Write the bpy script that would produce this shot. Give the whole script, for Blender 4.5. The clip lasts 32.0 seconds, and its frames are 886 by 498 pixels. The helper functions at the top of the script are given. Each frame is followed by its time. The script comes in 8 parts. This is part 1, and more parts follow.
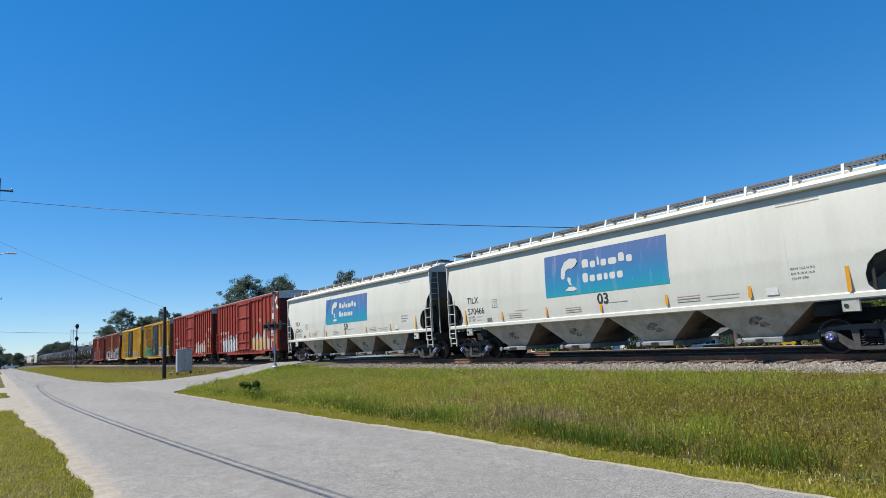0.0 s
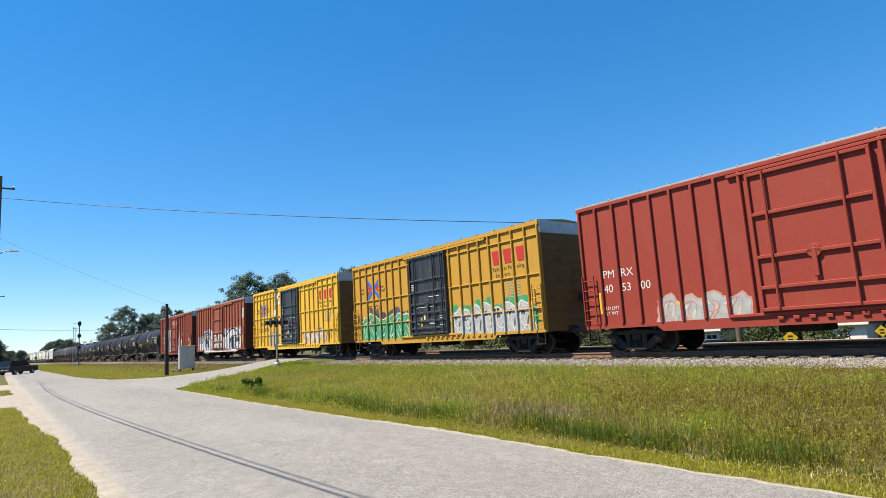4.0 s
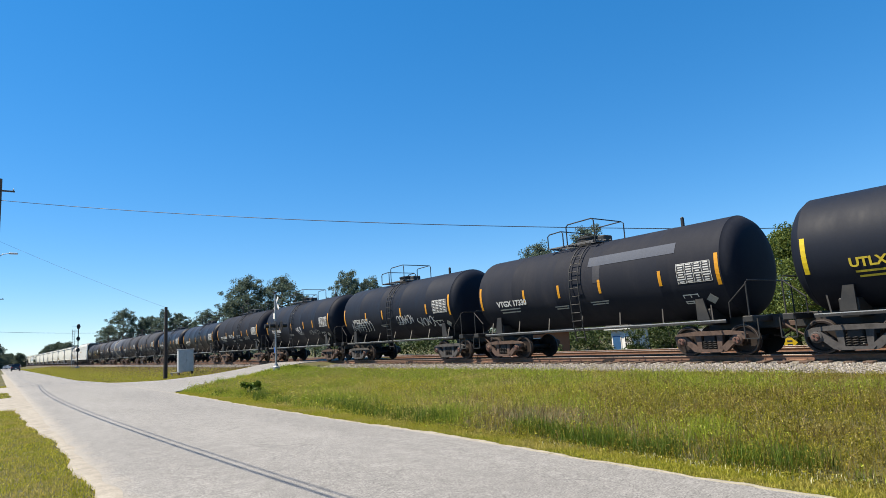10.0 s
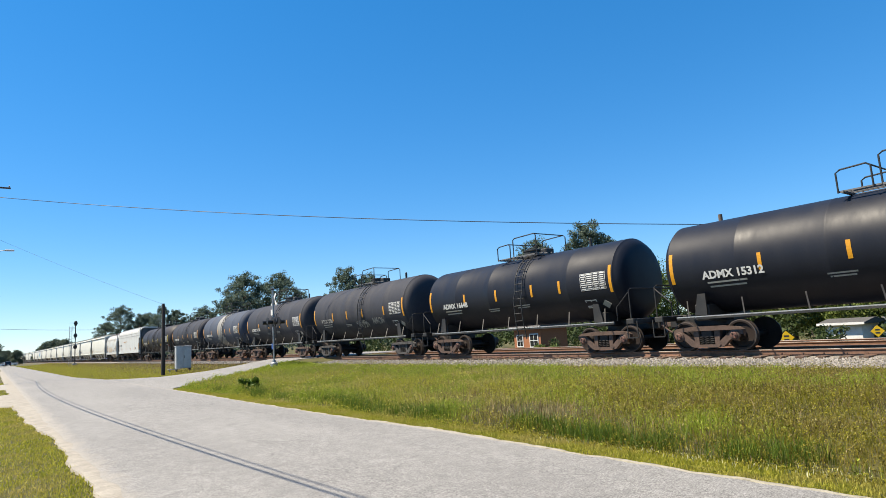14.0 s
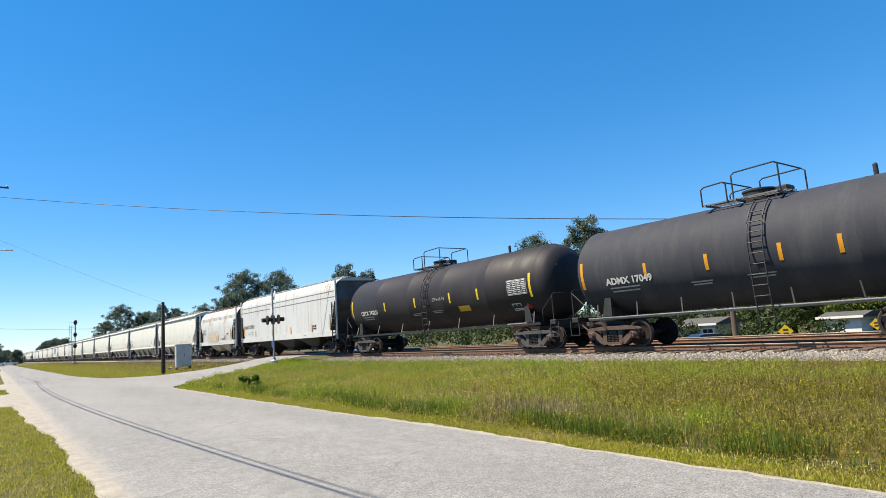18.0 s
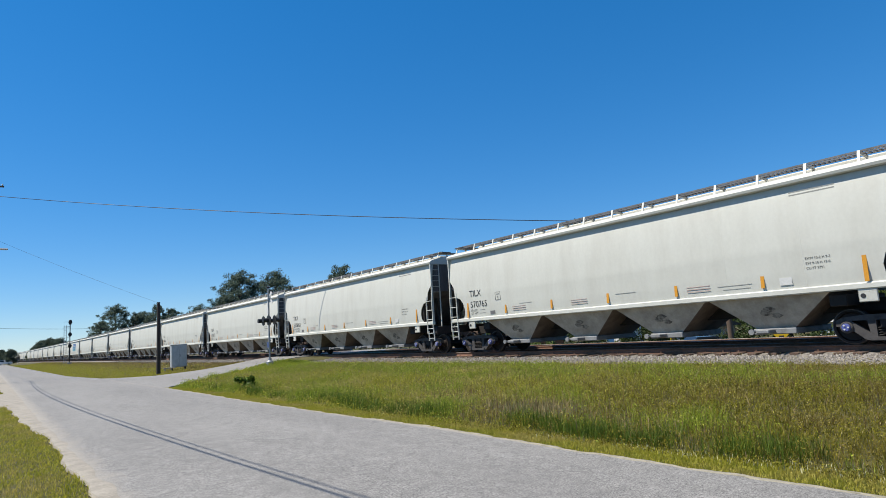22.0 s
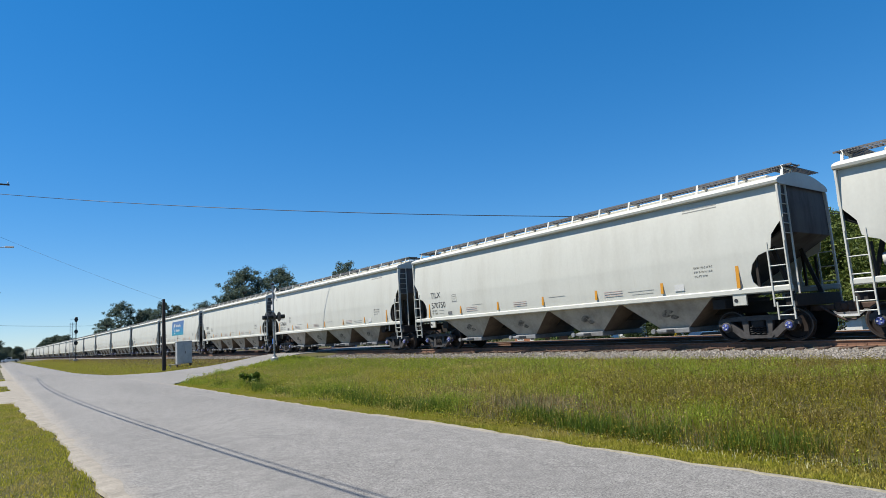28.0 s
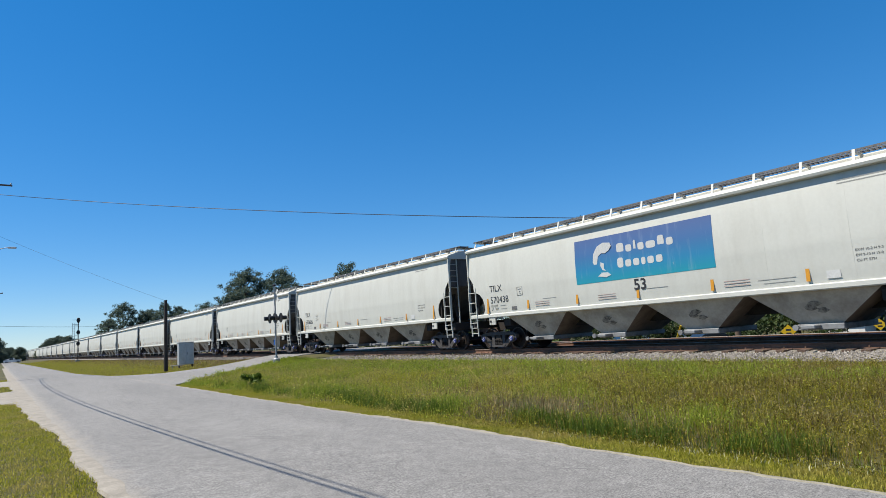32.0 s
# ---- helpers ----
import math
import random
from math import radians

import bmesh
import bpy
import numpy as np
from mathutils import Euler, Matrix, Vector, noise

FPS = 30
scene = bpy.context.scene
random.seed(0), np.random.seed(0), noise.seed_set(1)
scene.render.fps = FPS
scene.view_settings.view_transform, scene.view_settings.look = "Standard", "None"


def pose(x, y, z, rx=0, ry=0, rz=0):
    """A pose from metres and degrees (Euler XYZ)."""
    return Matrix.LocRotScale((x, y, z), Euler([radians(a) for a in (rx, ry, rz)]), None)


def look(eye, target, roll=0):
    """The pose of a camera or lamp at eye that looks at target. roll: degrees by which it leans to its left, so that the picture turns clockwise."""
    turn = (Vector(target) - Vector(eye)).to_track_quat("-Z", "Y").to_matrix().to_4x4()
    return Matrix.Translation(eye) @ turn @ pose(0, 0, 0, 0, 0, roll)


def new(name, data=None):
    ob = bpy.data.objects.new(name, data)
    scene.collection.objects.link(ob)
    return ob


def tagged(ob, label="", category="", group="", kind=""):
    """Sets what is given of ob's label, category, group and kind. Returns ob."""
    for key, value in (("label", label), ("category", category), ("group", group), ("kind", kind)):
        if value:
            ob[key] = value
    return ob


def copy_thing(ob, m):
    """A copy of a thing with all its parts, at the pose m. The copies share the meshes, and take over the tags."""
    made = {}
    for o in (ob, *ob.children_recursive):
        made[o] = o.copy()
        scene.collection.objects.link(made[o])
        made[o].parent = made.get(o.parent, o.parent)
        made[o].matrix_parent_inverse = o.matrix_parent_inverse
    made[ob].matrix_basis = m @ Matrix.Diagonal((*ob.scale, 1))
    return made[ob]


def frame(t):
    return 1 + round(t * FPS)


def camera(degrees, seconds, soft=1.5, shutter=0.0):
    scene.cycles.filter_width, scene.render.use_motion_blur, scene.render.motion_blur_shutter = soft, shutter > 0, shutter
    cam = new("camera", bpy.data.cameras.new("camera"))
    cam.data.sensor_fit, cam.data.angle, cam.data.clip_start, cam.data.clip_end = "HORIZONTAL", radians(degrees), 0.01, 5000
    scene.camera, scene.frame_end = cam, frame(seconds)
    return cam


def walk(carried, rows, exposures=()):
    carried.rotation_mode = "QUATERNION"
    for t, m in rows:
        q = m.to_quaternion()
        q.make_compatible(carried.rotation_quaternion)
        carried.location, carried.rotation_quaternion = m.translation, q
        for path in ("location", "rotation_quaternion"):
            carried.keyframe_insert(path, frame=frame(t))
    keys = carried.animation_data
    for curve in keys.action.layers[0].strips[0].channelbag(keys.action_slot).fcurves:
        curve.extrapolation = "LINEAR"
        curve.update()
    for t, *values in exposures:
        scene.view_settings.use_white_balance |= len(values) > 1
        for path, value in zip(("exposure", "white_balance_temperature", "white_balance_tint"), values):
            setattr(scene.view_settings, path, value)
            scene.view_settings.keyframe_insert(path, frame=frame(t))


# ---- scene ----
# Camera: hand-held at one spot beside the road, turning a little.
EYE = Vector((0, 0, 1.65))
cam = camera(73.18, 32.0, soft=0.7)


def aim(yaw, pitch, roll):
    a, b = radians(yaw), radians(pitch)
    way = Vector((math.sin(a) * math.cos(b), math.cos(a) * math.cos(b), math.sin(b)))
    return look(EYE, EYE + way, roll)


# seconds, degrees right of the line of the track, degrees up, lean
AIMS = [
    (0, 36.92, 8.55, -3.39), (0.5, 36.80, 8.58, -3.38), (1, 36.83, 8.54, -3.53), (1.5, 36.88, 8.47, -3.64),
    (2, 36.93, 8.42, -3.72), (2.5, 36.96, 8.42, -3.69), (3, 36.87, 8.29, -3.65), (3.5, 36.75, 8.33, -3.63),
    (5.5, 36.84, 7.49, -3.22), (6, 36.66, 7.53, -3.39), (6.5, 36.80, 7.70, -3.36), (7, 37.07, 7.88, -3.33),
    (7.5, 37.04, 7.94, -3.53), (8, 37.00, 7.88, -3.69), (8.5, 36.97, 8.12, -3.69), (9, 37.05, 8.51, -3.72),
    (9.5, 36.90, 8.50, -3.62), (10, 36.82, 8.56, -3.40), (10.5, 36.65, 8.60, -3.33), (11, 36.73, 8.46, -3.30),
    (11.5, 36.87, 8.40, -3.26), (12, 36.87, 8.42, -3.48), (12.5, 36.87, 8.43, -3.63), (13, 36.76, 8.46, -3.67),
    (13.5, 36.93, 8.35, -3.69), (14, 37.03, 8.16, -3.55), (14.5, 37.17, 8.14, -3.46), (16.5, 37.16, 8.11, -3.67),
    (17, 37.04, 8.02, -3.77), (17.5, 36.87, 7.83, -3.77), (18, 37.09, 7.81, -3.98), (18.5, 37.24, 7.82, -3.99),
    (19, 37.34, 7.77, -4.03), (19.5, 37.18, 7.68, -4.08), (20, 37.22, 7.48, -4.21), (20.5, 36.96, 7.31, -4.05),
    (21, 37.02, 7.30, -3.96), (21.5, 37.10, 7.56, -3.67), (22, 37.42, 7.93, -3.72), (22.5, 37.55, 8.04, -3.89),
    (23, 37.30, 7.97, -3.96), (23.5, 37.16, 8.10, -3.89), (24, 37.02, 8.22, -3.65), (24.5, 37.03, 8.18, -3.68),
    (25, 36.85, 8.26, -3.71), (25.5, 36.86, 8.11, -3.68), (27.5, 37.08, 7.67, -3.76), (28, 37.02, 7.58, -3.89),
    (28.5, 36.94, 7.45, -3.91), (29, 36.96, 7.52, -3.97), (29.5, 36.99, 7.69, -3.79), (30, 36.92, 7.64, -3.88),
    (30.5, 36.94, 7.60, -3.94), (31, 36.82, 7.65, -3.89), (31.5, 36.79, 7.72, -3.83), (32, 36.86, 7.72, -3.79),
]
# seconds, stops, kelvin, tint
GAIN = [(0, 0.55, 6380, 10), (1.5, 0.66, 6450, 10), (2.2, 0.85, 6650, 10), (3, 0.92, 6850, 10), (5.5, 0.99, 7050, 10), (7, 0.95, 7000, 10), (9, 0.88, 6850, 10), (13, 0.99, 6950, 10), (17, 0.97, 6900, 10), (19, 0.99, 6850, 10), (20.5, 0.55, 6420, 10), (22, 0.5, 6380, 10), (24, 0.5, 6380, 10), (32, 0.5, 6380, 10)]
walk(cam, [(t, aim(yaw, pitch, roll)) for t, yaw, pitch, roll in AIMS], GAIN)

# Light: a clear sky and a high sun on the camera's side of the track.
SUN_EL, SUN_AZ = radians(58.2), radians(-57)
sun_way = Vector((math.cos(SUN_EL) * math.sin(SUN_AZ), math.cos(SUN_EL) * math.cos(SUN_AZ), math.sin(SUN_EL)))
world = bpy.data.worlds.new("sky")
scene.world = world
world.use_nodes = True
sky = world.node_tree.nodes.new("ShaderNodeTexSky")
sky.sky_type, sky.sun_disc, sky.sun_elevation, sky.sun_rotation = "NISHITA", False, SUN_EL, SUN_AZ
sky.altitude, sky.air_density, sky.dust_density, sky.ozone_density = 800, 1.0, 0.0, 3.2
back = world.node_tree.nodes["Background"]
tint = world.node_tree.nodes.new("ShaderNodeHueSaturation")
tint.inputs["Saturation"].default_value = 1.42
soften = world.node_tree.nodes.new("ShaderNodeGamma")
soften.inputs["Gamma"].default_value = 0.67
blue = world.node_tree.nodes.new("ShaderNodeMix")
blue.data_type, blue.blend_type = "RGBA", "MULTIPLY"
blue.inputs[0].default_value = 1.0
blue.inputs[7].default_value = (0.74, 0.85, 1.0, 1)
world.node_tree.links.new(sky.outputs[0], soften.inputs["Color"])
world.node_tree.links.new(soften.outputs[0], blue.inputs[6])
world.node_tree.links.new(blue.outputs[2], tint.inputs["Color"])
world.node_tree.links.new(tint.outputs[0], back.inputs[0])
back.inputs[1].default_value = 0.165
sun = new("sun", bpy.data.lights.new("sun", "SUN"))
sun.data.energy, sun.data.angle, sun.data.color = 5.0, radians(0.45), (1.0, 0.92, 0.78)
sun.matrix_world = look(sun_way * 50, (0, 0, 0))

# Plan, in metres. The track runs along y, the train comes towards the camera.
TRACK_X, TRACK_2, RAIL_Z, GAUGE = 18.56, 22.9, 0.656, 1.435
SPEED = 15.553
WHEEL = 0.457
BEND = 2.9e-5


def track_x(y, base=TRACK_X):
    return base - (BEND * y * y if y > 0 else 0)


def track_turn(y):
    return math.degrees(2 * BEND * y) if y > 0 else 0


def step(x, points):
    """Straight-line interpolation through (x, z) points."""
    for (a, b), (c, d) in zip(points, points[1:]):
        if x <= c:
            return b if x <= a else b + (d - b) * (x - a) / (c - a)
    return points[-1][1]


def ease(a, b, x):
    u = min(1, max(0, (x - a) / (b - a)))
    return u * u * (3 - 2 * u)


NEAR_BANK = [(6.3, 0), (7.1, -0.04), (8.2, 0.0), (11, 0.13), (14, 0.26), (15.7, 0.34), (16.6, 0.35), (25, 0.38), (27, 0.0), (31, -0.9), (45, -1.5)]
FAR_FIELD = [(5.6, -0.02), (6.4, -0.09), (10, -0.10), (13, 0.04), (15.2, 0.28), (16.6, 0.35), (25, 0.38), (27, 0.0), (31, -0.9), (45, -1.5)]
CROSSING = [(6.4, -0.03), (9, -0.02), (12, 0.14), (14.2, 0.36), (15.4, 0.5), (16.6, 0.61), (25, 0.63), (28, 0.3), (34, -0.9), (45, -1.5)]


def ground_z(x, y):
    """Height of the ground: road level, the bank up to the track, the crossing's ramp."""
    xs = x + (BEND * y * y if y > 0 else 0) * ease(8, 14, x)
    z = step(xs, NEAR_BANK) * (1 - ease(40, 46, y)) + step(xs, FAR_FIELD) * ease(40, 46, y)
    w = ease(33, 37.2, y) * (1 - ease(44.5, 47.5, y))
    z = z * (1 - w) + step(xs, CROSSING) * w
    if x < 0.5:
        z += 0.03 * ease(0.5, -3, x)
    return z


# ---- materials ----
def nodes_of(name):
    m = bpy.data.materials.new(name)
    m.use_nodes = True
    t = m.node_tree
    return m, t, t.nodes["Principled BSDF"]


def noise_of(t, scale, detail=4, rough=0.6, stretch=(1, 1, 1), coord="Object", distort=0.0, shift=False):
    n = t.nodes.new("ShaderNodeTexNoise")
    n.inputs["Scale"].default_value, n.inputs["Detail"].default_value, n.inputs["Roughness"].default_value = scale, detail, rough
    n.inputs["Distortion"].default_value = distort
    c = t.nodes.new("ShaderNodeTexCoord")
    mp = t.nodes.new("ShaderNodeMapping")
    mp.inputs["Scale"].default_value = stretch
    t.links.new(c.outputs[coord], mp.inputs["Vector"])
    if shift:
        info = t.nodes.new("ShaderNodeObjectInfo")
        mul = t.nodes.new("ShaderNodeMath")
        mul.operation = "MULTIPLY"
        mul.inputs[1].default_value = 37.0
        t.links.new(info.outputs["Random"], mul.inputs[0])
        t.links.new(mul.outputs[0], mp.inputs["Location"])
    t.links.new(mp.outputs[0], n.inputs["Vector"])
    return n.outputs["Fac"]


def ramp_of(t, fac, stops):
    r = t.nodes.new("ShaderNodeValToRGB")
    e = r.color_ramp.elements
    while len(e) < len(stops):
        e.new(0.5)
    for el, (p, c) in zip(e, stops):
        el.position, el.color = p, (*c, 1) if len(c) == 3 else c
    t.links.new(fac, r.inputs[0])
    return r.outputs[0]


def mix_of(t, fac, a, b, mode="MIX"):
    m = t.nodes.new("ShaderNodeMix")
    m.data_type, m.blend_type = "RGBA", mode
    for sock, v in ((m.inputs[0], fac), (m.inputs[6], a), (m.inputs[7], b)):
        if isinstance(v, (int, float)):
            sock.default_value = v
        elif isinstance(v, tuple):
            sock.default_value = (*v, 1)
        else:
            t.links.new(v, sock)
    return m.outputs[2]


def bump_of(t, bsdf, height, strength=0.3, distance=0.01):
    b = t.nodes.new("ShaderNodeBump")
    b.inputs["Strength"].default_value, b.inputs["Distance"].default_value = strength, distance
    t.links.new(height, b.inputs["Height"])
    t.links.new(b.outputs[0], bsdf.inputs["Normal"])


def g3(v):
    return (v, v, v)


def paint(name, col, worn, rough=0.5, metal=0.0, scale=3.0, streak=(1, 1, 1), low=0.45, high=0.75, grain=40, bump=0.15, amount=1.0, spread=0.12, shift=True):
    """Paint or bare surface: a base colour, a worn or dirty second colour in patches, fine grain."""
    m, t, b = nodes_of(name)
    big = noise_of(t, scale, 6, 0.65, streak, shift=shift)
    mask = ramp_of(t, big, [(low, g3(0)), (high, g3(amount))])
    fine = noise_of(t, grain, 3, 0.6)
    base = mix_of(t, mask, col, worn)
    tone = ramp_of(t, fine, [(0.3, g3(1 - spread)), (0.7, g3(1 + 0))])
    t.links.new(mix_of(t, 1.0, base, tone, "MULTIPLY"), b.inputs["Base Color"])
    r = ramp_of(t, big, [(0.3, g3(rough)), (0.7, g3(min(1, rough + 0.15)))])
    t.links.new(r, b.inputs["Roughness"])
    b.inputs["Metallic"].default_value = metal
    if bump:
        bump_of(t, b, fine, bump, 0.004)
    return m


def plain(name, col, rough=0.5, metal=0.0):
    m, t, b = nodes_of(name)
    fine = noise_of(t, 18, 3, 0.6)
    t.links.new(mix_of(t, 1.0, col, ramp_of(t, fine, [(0.3, g3(0.85)), (0.7, g3(1))]), "MULTIPLY"), b.inputs["Base Color"])
    b.inputs["Roughness"].default_value, b.inputs["Metallic"].default_value = rough, metal
    return m


def foliage(name, dark, light, trans=0.25, patch=0.5, hue=None, rough=0.6):
    """Leaves and blades: each island has its own tone, in patches of colour over the plan."""
    m, t, b = nodes_of(name)
    geo = t.nodes.new("ShaderNodeNewGeometry")
    tone = ramp_of(t, geo.outputs["Random Per Island"], [(0, dark), (1, light)])
    if hue:
        fac = ramp_of(t, noise_of(t, patch, 4, 0.6), [(0.45, g3(0)), (0.68, g3(0.9))])
        tone = mix_of(t, fac, tone, hue)
    t.links.new(tone, b.inputs["Base Color"])
    b.inputs["Roughness"].default_value = rough
    b.inputs["Specular IOR Level"].default_value = 0.25
    if trans:
        tr = t.nodes.new("ShaderNodeBsdfTranslucent")
        t.links.new(tone, tr.inputs[0])
        mx = t.nodes.new("ShaderNodeMixShader")
        mx.inputs[0].default_value = trans
        out = t.nodes["Material Output"]
        t.links.new(b.outputs[0], mx.inputs[1])
        t.links.new(tr.outputs[0], mx.inputs[2])
        t.links.new(mx.outputs[0], out.inputs[0])
    return m


def asphalt_material(name, edges=()):
    m, t, b = nodes_of(name)
    big = noise_of(t, 0.25, 6, 0.6, (2.0, 0.5, 1))
    mid = noise_of(t, 4, 5, 0.7)
    grit = noise_of(t, 48, 5, 0.9)
    col = ramp_of(t, big, [(0.3, (0.198, 0.190, 0.178)), (0.7, (0.25, 0.24, 0.224))])
    col = mix_of(t, 1.0, col, ramp_of(t, mid, [(0.3, g3(0.80)), (0.7, g3(1.08))]), "MULTIPLY")
    col = mix_of(t, 1.0, col, ramp_of(t, grit, [(0.40, g3(0.35)), (0.5, g3(1.0)), (0.60, g3(1.5))]), "MULTIPLY")
    col = mix_of(t, 1.0, col, ramp_of(t, noise_of(t, 16, 4, 0.8), [(0.36, g3(0.90)), (0.64, g3(1.08))]), "MULTIPLY")
    v = t.nodes.new("ShaderNodeTexVoronoi")
    v.feature, v.inputs["Scale"].default_value = "DISTANCE_TO_EDGE", 0.55
    c = t.nodes.new("ShaderNodeTexCoord")
    wob = t.nodes.new("ShaderNodeTexNoise")
    wob.inputs["Scale"].default_value = 2.0
    t.links.new(c.outputs["Object"], wob.inputs["Vector"])
    t.links.new(mix_of(t, 0.35, c.outputs["Object"], wob.outputs["Color"], "ADD"), v.inputs["Vector"])
    crack = ramp_of(t, v.outputs["Distance"], [(0.004, g3(1)), (0.014, g3(0))])
    keep = ramp_of(t, noise_of(t, 0.7, 3), [(0.5, g3(0)), (0.62, g3(0.4))])
    col = mix_of(t, mix_of(t, 1.0, crack, keep, "MULTIPLY"), col, (0.07, 0.067, 0.063))
    # sand trodden and blown in from both edges
    at = t.nodes.new("ShaderNodeTexCoord")
    split = t.nodes.new("ShaderNodeSeparateXYZ")
    t.links.new(at.outputs["Object"], split.inputs[0])
    drift = noise_of(t, 2.2, 7, 0.8, (1.6, 0.6, 1))
    for a, z in edges:
        r = t.nodes.new("ShaderNodeMapRange")
        r.inputs["From Min"].default_value, r.inputs["From Max"].default_value = a, z
        r.inputs["To Min"].default_value, r.inputs["To Max"].default_value = -0.28, 0.42
        t.links.new(split.outputs["X"], r.inputs["Value"])
        add = t.nodes.new("ShaderNodeMath")
        t.links.new(r.outputs[0], add.inputs[0])
        t.links.new(drift, add.inputs[1])
        col = mix_of(t, ramp_of(t, add.outputs[0], [(0.42, g3(0)), (0.8, g3(0.95))]), col, mix_of(t, grit, (0.22, 0.198, 0.165), (0.36, 0.33, 0.285)))
    t.links.new(col, b.inputs["Base Color"])
    b.inputs["Roughness"].default_value = 0.9
    bump_of(t, b, grit, 0.5, 0.008)
    return m


def ground_material():
    """Soil under the grass: green-brown turf with dry patches."""
    m, t, b = nodes_of("turf")
    a = noise_of(t, 0.35, 5, 0.6)
    f = noise_of(t, 14, 5, 0.75)
    col = ramp_of(t, a, [(0.35, (0.058, 0.054, 0.011)), (0.55, (0.09, 0.08, 0.016)), (0.72, (0.15, 0.12, 0.037))])
    col = mix_of(t, 1.0, col, ramp_of(t, f, [(0.25, g3(0.5)), (0.75, g3(1.15))]), "MULTIPLY")
    t.links.new(col, b.inputs["Base Color"])
    b.inputs["Roughness"].default_value = 0.95
    bump_of(t, b, f, 0.8, 0.03)
    return m


def stone_material(name, dark, light, scale=1.0):
    m, t, b = nodes_of(name)
    geo = t.nodes.new("ShaderNodeNewGeometry")
    col = ramp_of(t, geo.outputs["Random Per Island"], [(0, dark), (0.6, light), (1, tuple(min(1, c * 1.25) for c in light))])
    f = noise_of(t, 25 * scale, 4, 0.7)
    col = mix_of(t, 1.0, col, ramp_of(t, f, [(0.3, g3(0.7)), (0.7, g3(1.1))]), "MULTIPLY")
    t.links.new(col, b.inputs["Base Color"])
    b.inputs["Roughness"].default_value = 0.9
    bump_of(t, b, f, 0.6, 0.01)
    return m


ASPHALT, SIDE_ASPHALT, TURF = asphalt_material("worn_asphalt", ((1.7, 1.0), (6.05, 6.32))), asphalt_material("side_road_asphalt"), ground_material()
SAND = paint("sandy_shoulder", (0.38, 0.342, 0.282), (0.28, 0.25, 0.205), 0.95, scale=2.5, grain=45, bump=0.7, low=0.4, high=0.65, spread=0.3, shift=False)
PALE_SAND = paint("pale_dry_sand", (0.32, 0.29, 0.22), (0.23, 0.21, 0.145), 0.95, scale=6, grain=45, bump=0.7, low=0.45, high=0.7, spread=0.3, shift=False)
BALLAST = stone_material("ballast", (0.148, 0.133, 0.115), (0.311, 0.281, 0.248))
BALLAST_BED = paint("ballast_bed", (0.266, 0.244, 0.215), (0.178, 0.148, 0.118), 0.95, scale=6, grain=18, bump=0.9, spread=0.5)
RUST_RAIL = paint("rusty_rail_side", (0.2, 0.105, 0.066), (0.11, 0.063, 0.042), 0.8, scale=8, grain=50)
RAIL_TOP = paint("worn_rail_head", (0.311, 0.296, 0.281), (0.185, 0.148, 0.118), 0.35, 0.9, scale=3, grain=30)
TIE = paint("creosoted_tie", (0.085, 0.052, 0.038), (0.15, 0.105, 0.078), 0.9, scale=5, streak=(0.4, 4, 4), grain=40, bump=0.5)
CONCRETE = paint("concrete", (0.311, 0.296, 0.274), (0.222, 0.207, 0.185), 0.9, scale=2, grain=30)


